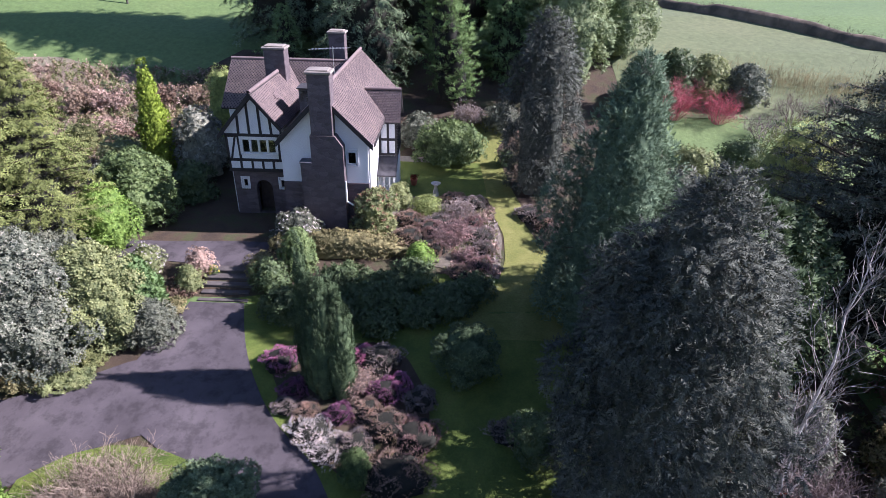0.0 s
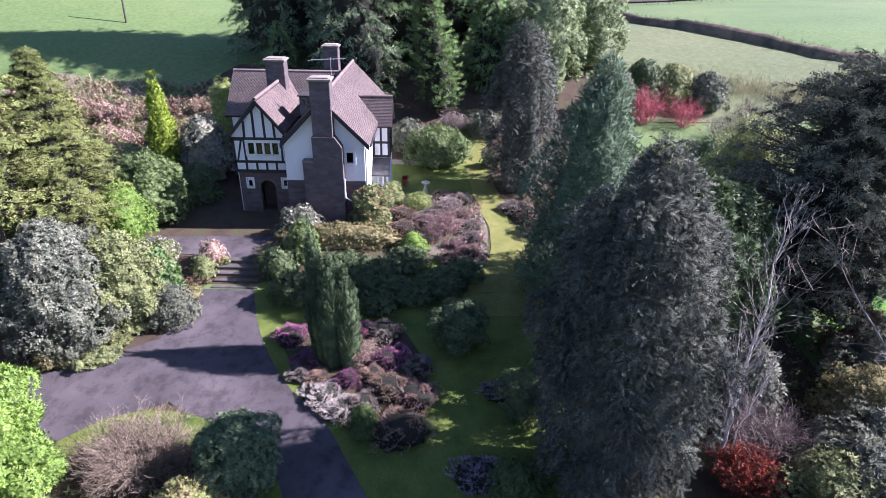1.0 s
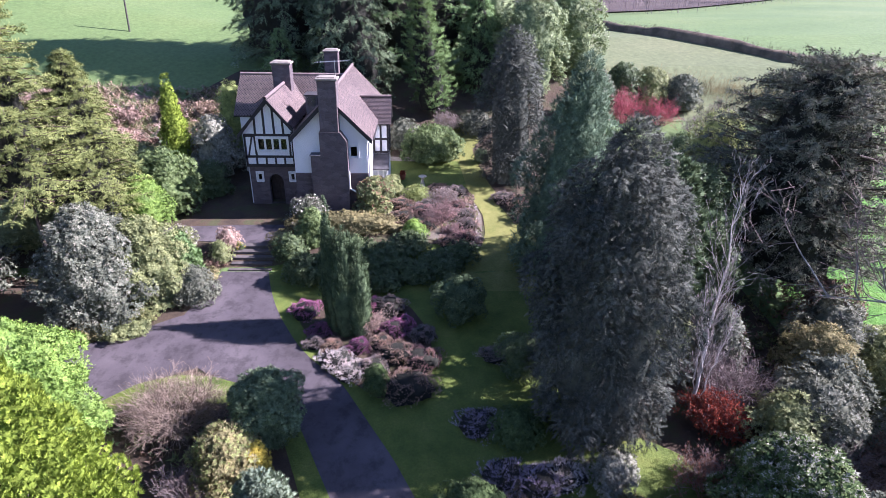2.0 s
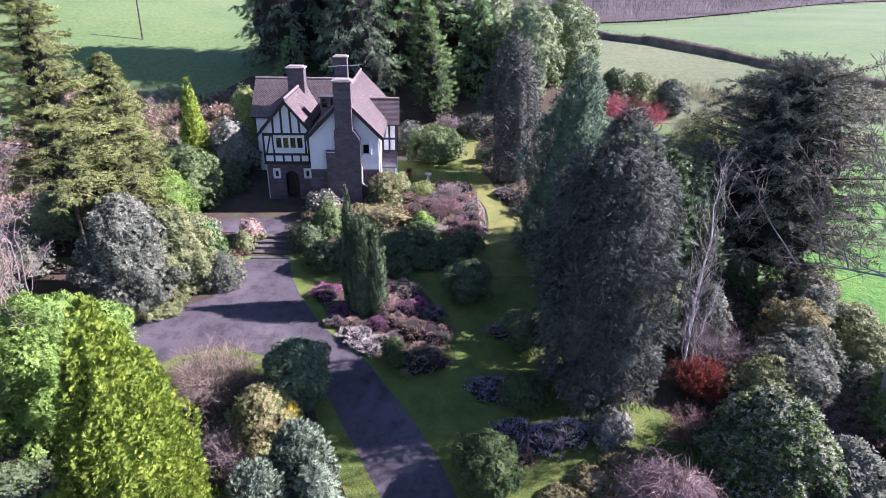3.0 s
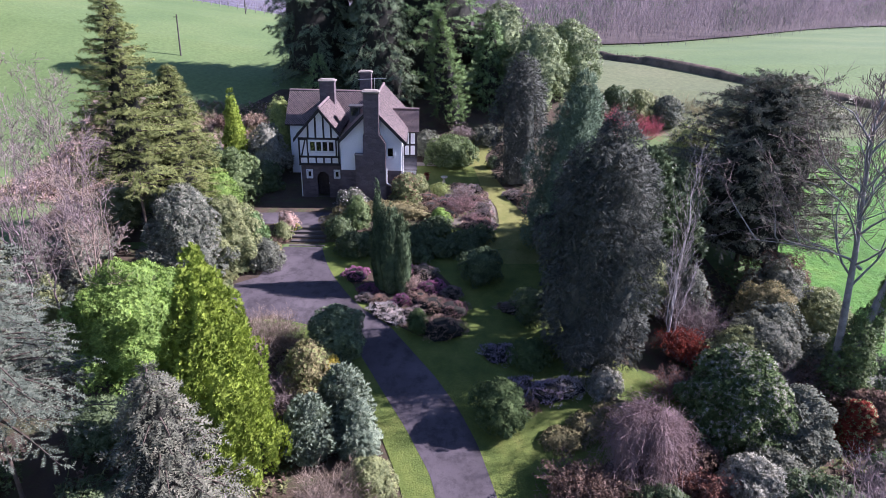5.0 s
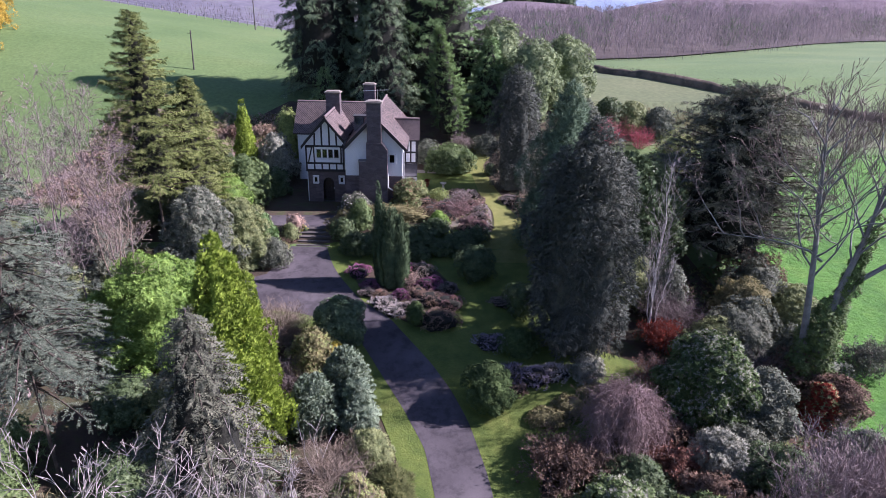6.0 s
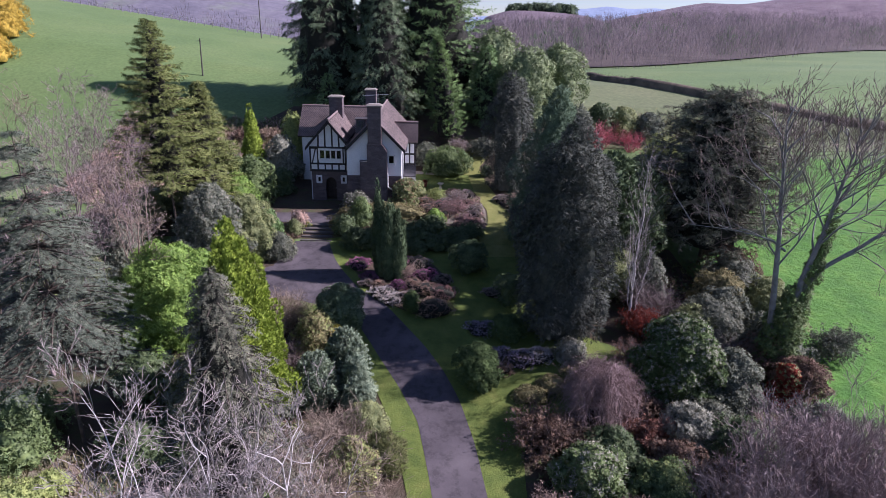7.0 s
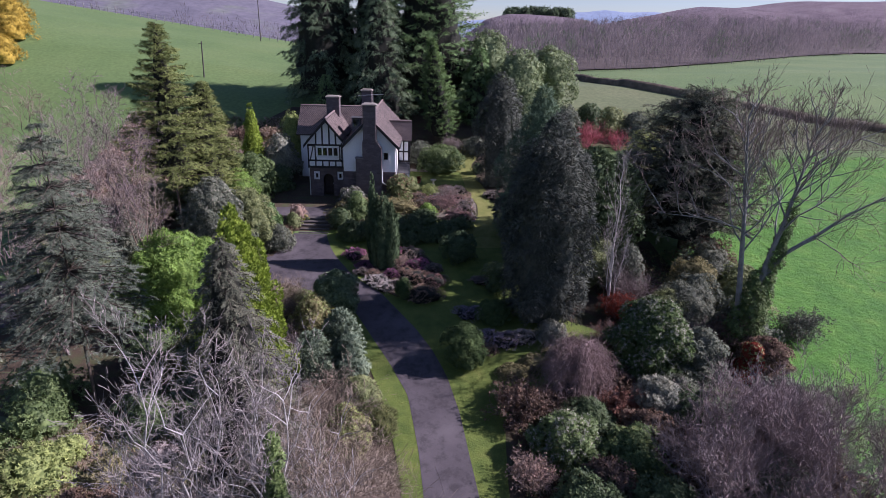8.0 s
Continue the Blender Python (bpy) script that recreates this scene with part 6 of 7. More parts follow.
twiggy("spiraea_shrub", "broad straw-coloured leafless shrub beside the turning area", -10.3, 12.0, 2.4, 2.6, "twig_straw", 2900, 0.010, kink=0.16, wide=1.42)
bush("pittosporum_dome", "dense rounded green dome shrub", -6.45, 11.25, 2.9, 1.45, "dome_green", "ball", "small", 0.13, 0.36, 90, 7500)
bush("elaeagnus_bush", "olive-yellow rounded shrub beside the dome bush", -7.5, 9.2, 2.5, 1.3, "hedge_olive", "dome", "small", 0.12, 0.36, 44, 3600, second=("lime", 0.25, "small", 0.11))
bush("forsythia_bush", "small yellow flowering shrub in the bed", -6.4, 9.2, 1.9, 0.5, "yellow_flower", "dome", "small", 0.1, 0.25, 24, 1300)
bush("juniper_bush", "blue-green feathery juniper beside the verge", -5.6, 6.8, 3.3, 1.2, "blue_green", "dome", "fan", 0.15, 0.4, 50, 7500, lift=0.6)
bush("juniper_bush", "blue-green feathery juniper beside the verge", -6.9, 5.6, 2.9, 1.3, "blue_green", "dome", "fan", 0.15, 0.4, 44, 6500, lift=0.6)
bush("cryptomeria_bush", "drooping blue-green conifer shrub", -4.9, 5.6, 2.6, 0.8, "blue_green", "spire", "frond", 0.26, 0.3, 50, 3200, lift=-0.4)
bush("boxwood_bush", "low rounded green bush beside the verge", -4.2, 3.6, 1.6, 1.0, "laurel_olive", "dome", "small", 0.09, 0.3, 50, 4200)
twiggy("azalea_shrub", "pinkish leafless twiggy shrub", -8.7, 8.4, 1.9, 1.3, "twig_pink", 900, 0.008)
twiggy("azalea_shrub", "pale brown leafless thicket under the conifer", -5.6, 2.4, 2.6, 1.7, "twig_straw", 1100, 0.008)
bush("escallonia_bush", "yellow-green small-leaved shrub beside the verge", -4.5, 0.2, 2.5, 1.1, "hedge_olive", "dome", "small", 0.13, 0.35, 50, 4000, second=("lime", 0.3, "small", 0.12))
bush("heath_bush", "soft grey-green heath beside the verge", -3.2, 1.6, 1.5, 0.9, "grass_olive", "dome", "tuft", 0.22, 0.3, 40, 2600, lift=0.6)

# leafless trees on the left
def thorn(x, y, h, stems_at, mat, twig, label, limbs=10, reach=1.9, fine_r=0.005, name="bare_thorn", group="pale thorn trees"):
    """A crooked bare tree: stems to full height with forked side limbs all the way up."""
    t = thing(name, label, "tree", (x, y, float(ground(x, y))), group)
    fine = []
    for sx, sy, hh in stems_at:
        at, rows, n = np.array([0.0, 0, -0.2]), [], 11
        bend = rng.normal(0, 0.12, 2)
        for i in range(n):
            u = (i + 1) / n
            to = np.array([sx * u + bend[0] * 6 * u * (1 - u), sy * u + bend[1] * 6 * u * (1 - u), h * hh * u]) + rng.normal(0, 0.13, 3) * (i < n - 1)
            rows.append((*at, *to, 0.045 * (1 - u) + 0.016, 0.045 * (1 - u) + 0.012))
            at = to
            if i > 3:
                for k in range(limbs // 4):
                    az = rng.uniform(0, 2 * math.pi)
                    grow(at, (0.75 * math.cos(az), 0.75 * math.sin(az), 1.0), reach * (1.15 - 0.55 * u) * rng.uniform(0.7, 1.2), 0.015, 3, fine, 0.55, 0.15, 4, 0.6, 0.23, 3)
        tube_part("trunk", rows, 7, M[mat], t)
    rows = np.array(fine)
    rows[:, 6:] = np.maximum(rows[:, 6:], fine_r)
    thick = rows[:, 6] > 0.009
    tagged(tube_part("branchwork", rows[thick], 4, M[mat], t), kind="stuff")
    twig_part(rows[~thick], 0.011, M[twig], t)
    return t


for x, y, h, forks, twig in ((-7.4, -9.2, 10.2, ((-0.6, 0.2, 1), (0.5, -0.3, 0.9)), "thorn_twig"), (-6.5, -8.4, 9.4, ((0.1, 0.1, 1), (0.9, 0.3, 0.95), (-0.5, -0.5, 0.8)), "thorn_twig"), (-4.9, -8.7, 9.5, ((0.2, 0.1, 1), (-0.7, 0.3, 0.9)), "thorn_twig"),
                             (-9.6, -7.6, 5.4, ((-0.4, 0.1, 1), (0.3, 0.2, 0.8)), "thorn_twig"), (-3.7, -7.4, 7.6, ((0.2, 0.2, 1), (-0.6, 0.1, 0.9), (0.7, -0.2, 0.8)), "twig_straw"), (-3.4, -9.6, 7.0, ((0.2, 0.2, 1), (-0.6, 0.1, 0.9)), "twig_straw"), (-5.0, -6.0, 7.0, ((0.3, 0.2, 1), (-0.6, 0.1, 0.9)), "twig_straw")):
    thorn(x, y, h, forks, "thorn_bark", twig, "leafless crooked thorn tree with pale grey twigs")
for i, (x, y, h) in enumerate(((-19.5, 10, 10.8), (-17.2, 10.8, 10.2), (-18.4, 13.4, 9.6), (-20.8, 7.5, 10.4), (-22, 13, 11.0), (-25, 10, 11.0), (-21, 17, 10.2), (-24.5, 18, 10.5), (-28, 14, 11.0), (-28.5, 20, 11), (-25.5, 23, 9.5), (-30, 7, 11))):
    mat = ("twig_pink", "twig_straw", "twig_pink", "twig_grey")[i % 4]
    thorn(x, y, h, ((0.2, 0.1, 1), (-1.1, 0.4, 0.9), (1.1, -0.3, 0.85)), mat, mat, "leafless tree with fine pinkish-brown twigs", 6, 1.9, 0.0075, "bare_cherry", "bare trees on the bank")
for x, y, h, r, m in ((-20.2, 11.6, 4.6, 1.0, "laurel_olive"), (-22.6, 15.0, 5.2, 1.1, "rhodo_grey"), (-18.6, 12.0, 4.0, 0.9, "grass_olive"), (-24.2, 12.4, 5.4, 1.1, "laurel_olive"), (-20.6, 15.4, 4.6, 1.0, "rhodo_grey"), (-26.2, 16.4, 5.0, 1.2, "grass_olive")):
    bush("ivied_stump", "ragged ivy-green growth on a bare trunk", x, y, h, r, m, "flame", "small", 0.15, 0.34, 46, 2200, ragged=0.45, k=0.4, category="shrub", group="ivied trunks")
for x, y, h, r in ((-27, 17, 3.0, 2.2), (-23, 20.5, 2.6, 2.0), (-26, 6, 3.0, 2.4), (-22.5, 9.5, 2.4, 2.0), (-20, 13.6, 2.4, 1.8), (-30, 11, 3.2, 2.6)):
    bush("wild_shrub", "grey-green ivy-covered undergrowth between bare trees", x, y, h, r, "holly_grey", "dome", "small", 0.2, 0.5, 40, 1400, group="undergrowth")
for x, y, h, r in ((-3.2, -5.2, 4.6, 1.6), (-2.9, -7.6, 4.8, 1.3), (-4.6, -3.4, 4.2, 1.6), (-3.0, -2.6, 2.6, 0.9), (-6.2, -3.2, 4.2, 1.6), (-9.8, -5.0, 3.0, 1.8)):
    twiggy("hazel_thicket", "straw-brown leafless thicket beside the drive", x, y, h, r, "twig_straw", 900, 0.009, group="straw thickets")
bush("climbing_ivy", "green ivy climbing a bare thorn stem", -5.0, -8.9, 9.2, 0.3, "ivy", "column", "small", 0.13, 0.2, 40, 2200, category="climber", stem=0)

for x, y, h, r, m in ((-19.0, 1.8, 1.6, 1.6, "laurel"), (-16.6, 0.0, 1.0, 0.6, "lime"), (-18.6, -2.2, 1.5, 1.6, "grass_olive"), (-20.6, -0.6, 1.7, 1.8, "laurel"), (-14.4, -1.2, 0.7, 0.7, "hedge_olive"), (-13.0, -3.4, 0.9, 1.2, "brown_leaf"), (-11.0, -2.0, 0.8, 1.2, "hedge_olive"), (-15.5, -4.5, 1.0, 1.4, "grass_olive"), (-10.5, -5.5, 1.2, 1.5, "brown_leaf"), (-12.4, -5.8, 1.0, 1.2, "lime"), (-14.0, -3.6, 1.2, 1.4, "brown_leaf"), (-12.2, -0.6, 0.8, 1.3, "heather_grey"), (-17.2, -1.4, 1.6, 1.6, "lime"), (-19.6, 3.4, 2.4, 2.0, "laurel"), (-11.6, -4.0, 1.0, 1.3, "heather_grey"), (-14.2, -6.6, 1.1, 1.4, "lime"), (-9.6, -3.2, 1.2, 1.3, "brown_leaf"), (-17.6, -4.4, 1.4, 1.6, "laurel")):
    bush("wild_shrub", "low wild shrub in the rough clearing", x, y, h, r, m, "dome", "small", 0.18, 0.35, 30, 1100, group="clearing shrubs")
def tussocks(n):
    """Straw tufts all over the rough clearing."""
    x, y = rng.uniform(-23, -8.5, n), rng.uniform(-9, 2, n)
    pts = np.column_stack([x, y, ground(x, y) + 0.06])
    v, f = scatter(pts, np.column_stack([rng.normal(0, 0.4, n), rng.normal(0, 0.4, n), np.ones(n)]), rng.uniform(0.2, 0.5, n), "tuft")
    tagged(part("rough_grass_tufts", mesh_of("rough_grass_tufts", v, f), M["dead_grass"]), "straw-coloured grass tufts in the clearing", "grass", "", "stuff")


tussocks(4200)
# right of the drive
twiggy("weeping_cherry", "low weeping leafless tree with pinkish twigs", 6.9, 4.2, 3.6, 1.95, "twig_cherry", 820, 0.007, 0.95)
# Its pale second leaves paint glints on the glossy crown; they are not blossom.
bush("holly_tree", "broad glossy dark holly", 11.4, 6.2, 4.6, 2.5, "box_dark", "dome", "rosette", 0.15, 0.42, 130, 10000, category="tree", second=("holly_pale", 0.28, "small", 0.12))
bush("holly_bush", "pale-edged holly bush beside the broad holly", 13.8, 5.4, 3.3, 1.5, "holly_grey", "dome", "rosette", 0.16, 0.45, 50, 4000)
bush("olearia_bush", "grey-white leaved rounded shrub", 10.6, 2.6, 2.2, 1.6, "holly_pale", "dome", "small", 0.13, 0.4, 60, 4600)
bush("photinia_bush", "red-leaved shrub at the field edge", 17.0, 5.9, 2.4, 0.75, "red_leaf", "dome", "small", 0.14, 0.3, 30, 2000, second=("laurel_olive", 0.2, "small", 0.12))
twiggy("azalea_shrub", "crimson-brown leafless azalea thicket", 11.4, 11.2, 2.0, 1.2, "twig_brown", 700, 0.008, second=("red_leaf", 3600, "small", 0.09))
twiggy("azalea_shrub", "dusky pink leafless azalea thicket", 12.4, 12.2, 3.4, 1.6, "twig_pink", 1000, 0.008)
twiggy("azalea_shrub", "russet leafless azalea under the birch", 9.9, 8.6, 1.6, 1.2, "twig_brown", 700, 0.008, second=("russet", 900, "small", 0.07))
bush("pieris_bush", "pale grey shrub behind the birch", 12.6, 14.0, 3.4, 1.1, "rhodo_grey", "dome", "rosette", 0.16, 0.4, 40, 2800)
bush("sarcococca_bush", "small grey-green bush under the cypress", 6.6, 8.9, 1.3, 0.9, "holly_pale", "dome", "small", 0.11, 0.3, 36, 2200)
bush("rhododendron_bush", "olive shrub at the field edge", 15.2, 10.6, 2.8, 2.0, "rhodo_grey", "dome", "small", 0.14, 0.45, 50, 3800)
bush("rhododendron_bush", "olive shrub at the field edge", 17.0, 13.6, 2.8, 1.9, "hedge_olive", "dome", "small", 0.14, 0.45, 44, 3200)
twiggy("azalea_shrub", "dark leafless thicket at the field edge", 14.6, 8.2, 2.6, 1.8, "twig_brown", 900, 0.009)
twiggy("azalea_shrub", "russet shrub with dead leaves", 4.0, 2.9, 2.2, 1.7, "twig_brown", 900, 0.009, second=("brown_leaf", 3000, "small", 0.13))
twiggy("azalea_shrub", "russet shrub with dead leaves", 8.8, 2.6, 1.8, 1.2, "twig_brown", 500, 0.009, second=("russet", 1800, "small", 0.13))
# Here the pale second leaves stand for white gloss highlights, put into colour.
bush("laurel_bush", "glossy green laurel beside the lawn", 5.4, 0.2, 2.0, 1.7, "laurel", "dome", "rosette", 0.15, 0.4, 60, 5600, ragged=0.3, second=("holly_pale", 0.12, "small", 0.14))
bush("laurel_bush", "glossy green laurel beside the lawn", 8.4, -0.7, 1.8, 1.6, "laurel", "dome", "rosette", 0.15, 0.4, 60, 5200, ragged=0.3, second=("lime", 0.2, "small", 0.12))
for x, y, h, r in ((4.0, 6.2, 0.45, 0.8), (5.4, 6.9, 0.5, 0.85), (6.8, 7.7, 0.45, 0.75)):
    bush("ground_cover", "low leafy ground cover on the lawn edge", x, y, h, r, "hedge_olive", "mat", "small", 0.1, 0.18, 40, 1500, category="ground cover", wide=1.3, stem=1, group="lawn edge plants")
twiggy("azalea_shrub", "reddish-brown leafless shrub beside the drive", 3.6, -1.6, 1.6, 1.3, "twig_brown", 700, 0.008, second=("heather_brown", 1500, "small", 0.08))
bush("rhododendron_bush", "dark shrub beside the drive", 5.6, -3.4, 1.8, 1.6, "rhodo", "dome", "rosette", 0.17, 0.4, 44, 3000)
twiggy("hawthorn_bush", "grey-green straggling bush standing in the pasture", 22.0, 9.4, 2.2, 1.5, "twig_brown", 700, 0.010, second=("holly_grey", 1600, "small", 0.13))
for x, y, h in ((12.4, -1.6, 9.4), (14.6, -2.6, 9.6), (10.8, -4.6, 8.8), (12.8, -5.4, 9.2), (15.2, -5.8, 9.0), (14.6, -1.0, 7.6), (16.8, -3.4, 9.4), (13.4, -3.8, 9.8), (11.0, -2.6, 8.2), (16.6, -0.8, 8.4)):
    bare_tree("bare_thorn", "leafless brown fine-twigged tree", x, y, h, "twig_grey", ((0, 0, 1), (0.5, 0.2, 1), (-0.5, -0.1, 1)), 5, 4, 0.05, 0.5, 0.2, 0.26, fine=0.0065, group="brown thorn trees")


for x, y, h, r, m in ((8.6, -3.6, 1.8, 1.6, "rhodo"), (10.4, -1.2, 2.2, 1.7, "brown_leaf"), (7.4, -6.0, 1.8, 1.7, "heather_brown"), (10.2, -6.6, 2.4, 1.9, "holly_grey"), (12.6, 1.4, 2.4, 1.7, "rhodo"), (9.4, 0.9, 1.6, 1.2, "brown_leaf"), (13.2, -3.0, 2.6, 2.0, "holly_grey"), (15.4, -1.6, 2.4, 1.9, "brown_leaf"), (7.0, 2.0, 1.3, 1.2, "rhodo"), (6.6, -2.2, 1.5, 1.3, "brown_leaf"), (12.6, 8.4, 2.2, 1.5, "rhodo"), (9.0, 5.2, 1.5, 1.3, "brown_leaf"), (16.8, 2.6, 2.2, 1.6, "holly_grey"), (12.0, 3.6, 1.8, 1.4, "rhodo_grey"), (4.6, -5.6, 1.4, 1.2, "brown_leaf")):
    bush("understorey_shrub", "loose mixed undergrowth below the leafless trees", x, y, h, r, m, "dome", "small", 0.17, 0.5, 34, 2400, ragged=0.35, group="undergrowth", k=0.55)


for x, y, h, r, m in ((18.2, 9.4, 2.4, 1.8, "holly_grey"), (19.4, 11.8, 2.6, 1.9, "laurel_olive"), (18.6, 15.2, 2.8, 1.9, "rhodo_grey"), (17.4, 8.4, 2.0, 1.5, "brown_leaf"), (20.2, 14.2, 2.2, 1.7, "laurel_olive"), (16.4, 12.0, 2.6, 1.8, "holly_grey"), (18.2, 6.4, 2.0, 1.5, "brown_leaf"), (13.8, 10.2, 2.4, 1.6, "laurel_olive"), (19.6, 17.6, 2.4, 1.8, "brown_leaf")):
    bush("edge_shrub", "mixed grey-green shrub along the pasture edge", x, y, h, r, m, "dome", "small", 0.16, 0.5, 36, 2600, ragged=0.35, group="field edge shrubs", k=0.55)


def ash_tree():
    t = thing("ash_tree", "tall bare ash with two trunks at the field edge", "tree", (16.9, 8.2, float(ground(16.9, 8.2))))
    stems_at = [[(0.3, 0, -0.3), (0.2, 0, 2.4), (-0.1, 0, 4.6), (-0.6, 0, 8.0), (-1.0, 0.1, 10.6), (-1.5, 0.1, 13.6)], [(0.8, -0.1, -0.3), (1.0, 0, 2.4), (1.2, 0, 5.6), (1.7, 0, 8.4), (2.0, 0.1, 10.6), (2.3, 0.2, 13.2)]]
    fine = []
    for n, pts in enumerate(stems_at):
        rows = [(*p, *q, 0.23 - 0.04 * i, 0.23 - 0.04 * (i + 1)) for i, (p, q) in enumerate(zip(pts, pts[1:]))]
        tube_part("trunk", rows, 9, M["grey_bark"], t)
        for i in range(17):
            u = 2.5 + 2.5 * i / 16
            k = min(int(u), 4)
            at = np.array(pts[k]) + (np.array(pts[k + 1]) - np.array(pts[k])) * (u - k)
            az = i * 2.4 + n * 2
            grow(at, (0.75 * math.cos(az) + 0.3 * n, 0.75 * math.sin(az), 1.0), 2.7 * (1.15 - 0.045 * i), 0.055, 4, fine, 0.42, 0.16, 3, 0.66, 0.13, 4)
    low = []
    for pts, r0 in (([(1.3, 0, 5.0), (2.0, -0.1, 6.3), (3.7, -0.2, 7.6), (5.0, -0.2, 8.7), (6.8, -0.3, 9.8), (8.4, -0.3, 10.4)], 0.15), ([(-0.1, 0, 7.2), (-0.8, 0, 7.7), (-1.7, 0, 8.0), (-3.4, 0.1, 8.3), (-5.4, 0.2, 8.5)], 0.075),
                    ([(1.9, 0, 9.6), (2.9, 0.3, 11.4), (4.4, 0.5, 12.4), (6.4, 0.6, 13.2)], 0.09)):
        m = len(pts) - 1
        for i, (p, q) in enumerate(zip(pts, pts[1:])):
            low.append((*p, *q, r0 * (1 - i / (m + 0.6)), r0 * (1 - (i + 1) / (m + 0.6))))
            for k in range(2 if i else 0):
                grow(np.array(p) + (np.array(q) - np.array(p)) * (0.3 + 0.5 * k), (np.sign(q[0] - p[0]) * 0.7, rng.normal(0, 0.5), rng.uniform(-0.3, 1.0)), 1.9, 0.035, 3, fine, 0.5, 0.08, 3, 0.7, 0.16, 4)
    rows = np.array(fine + low)
    rows[:, 6:] = np.maximum(rows[:, 6:], 0.008)
    thick = rows[:, 6] > 0.02
    tagged(tube_part("branchwork", rows[thick], 5, M["grey_bark"], t), kind="stuff")
    twig_part(rows[~thick], 0.014, M["twig_brown"], t)


ash_tree()
bush("climbing_ivy", "ivy climbing the leaning ash trunk", 17.8, 8.2, 9.5, 0.5, "ivy", "flame", "small", 0.14, 0.3, 90, 4200, category="climber", lean=(1.2, 0.1), k=0, stem=0)
bush("climbing_ivy", "ivy round the foot of the ash", 17.6, 8.1, 5.2, 1.2, "ivy", "spire", "small", 0.15, 0.34, 70, 4200, category="climber", k=0, stem=0)

# ---- distance ----


def pole(x, y, h, lean=0.0):
    t = thing("telegraph_pole", "dark wooden telegraph pole in the field", "pole", (x, y, float(ground(x, y))), "telegraph poles")
    tube_part("post", [(0, 0, -0.5, lean, 0, h, 0.1, 0.07)], 8, M["pole"], t)
    tube_part("crossbar", [(-0.25, 0, h - 0.3, 0.25, 0, h - 0.3, 0.04, 0.04)], 6, M["pole"], t)


pole(-29.7, 57, 4.4, 0.15)
pole(-32.2, 95, 8.0)


def fence():
    t = thing("field_fence", "wire fence with wooden posts along the field top", "fence", (0, 0, 0))
    rows = []
    for i in range(34):
        x = -75 + i * 1.6
        y = 104 - 0.3 * (x + 75) * 0.3
        z = float(ground(x, y))
        tube_part("post", [(x, y, z - 0.3, x, y, z + 1.1, 0.07, 0.06)], 5, M["grey_bark"], t)
        rows.append((x, y, z))
    for hgt in (0.5, 0.95):
        segs = [(*a[:2], a[2] + hgt, *b[:2], b[2] + hgt, 0.012, 0.012) for a, b in zip(rows, rows[1:])]
        tube_part("wire", segs, 3, M["metal"], t)


fence()


def far_trees(name, label, spots, heights, mat, twigs=16, spread=0.3, kind="stuff", puff=False):
    """Leafless far trees as one mass: stems with upswept twigs, or with rounded heads of fine twigs."""
    spots = np.array(spots, float)
    base = np.column_stack([spots, ground(spots[:, 0], spots[:, 1]) - 0.2])
    n = len(base)
    hs = np.asarray(heights)
    vs = []
    for k in range(twigs):
        a = rng.uniform(0, 2 * np.pi, n)
        if k and puff:
            lv = 1 - rng.random(n) ** 1.4 * 0.8
            u = rng.random(n) ** 0.5 * 0.2 * np.sqrt(np.clip(1.15 - lv, 0, 1)) * 1.5
            p0 = base + np.column_stack([hs * u * np.cos(a), hs * u * np.sin(a), hs * lv * 0.9])
            ln = rng.uniform(0.08, 0.18, n) * hs
            p1 = p0 + ln[:, None] * unit(np.column_stack([np.cos(a) * 0.35, np.sin(a) * 0.35, np.ones(n)]))
            w = rng.uniform(0.0035, 0.007, n) * hs
        else:
            s = rng.uniform(0.0, 1.0, n) ** 0.7 * 0.85 if k else np.zeros(n)
            e = np.minimum(s + rng.uniform(0.2, 0.45, n), 1.0) if k else np.ones(n)
            out = (spread * rng.uniform(0.3, 1.0, n) * hs * (e - s + 0.15)) if k else np.zeros(n)
            p0 = base + np.column_stack([np.zeros(n), np.zeros(n), hs * s])
            p1 = base + np.column_stack([out * np.cos(a), out * np.sin(a), hs * e])
            w = (0.0045 if k else 0.0035) * hs * rng.uniform(0.7, 1.4, n)
        b = rng.uniform(0, np.pi, n)
        side = np.column_stack([np.cos(b), np.sin(b), np.zeros(n)]) * w[:, None]
        vs.append(np.stack([p0 - side, p0 + side, p1 + side * 0.25], 1))
    v = np.concatenate(vs).reshape(-1, 3)
    f = np.arange(len(v)).reshape(-1, 3)
    return tagged(part(name, mesh_of(name, v, f), M[mat]), label, "trees", "", kind)


sheet("wood_floor", "brown floor of the leafless wood", "ground", [(2, 107), (26, 110), (48, 112), (81, 137), (121, 171), (151, 187), (230, 224), (330, 249)],
      [(20, 345), (60, 350), (100, 355), (140, 370), (180, 390), (230, 400), (300, 430), (400, 450)], "wood_floor", 0.3, 60, 60)
line = np.array([(4, 97), (26, 101), (48, 103), (81, 128), (121, 162), (151, 178), (230, 215), (330, 240)], float)
spots = []
while len(spots) < 3400:
    u = rng.random() ** 0.8 * (len(line) - 1)
    i = min(int(u), len(line) - 2)
    p = line[i] + (line[i + 1] - line[i]) * (u - i)
    back = rng.random() ** 1.3 * 230
    spots.append((p[0] + rng.normal(0, 2) + back * 0.12, p[1] + back + rng.normal(0, 1)))
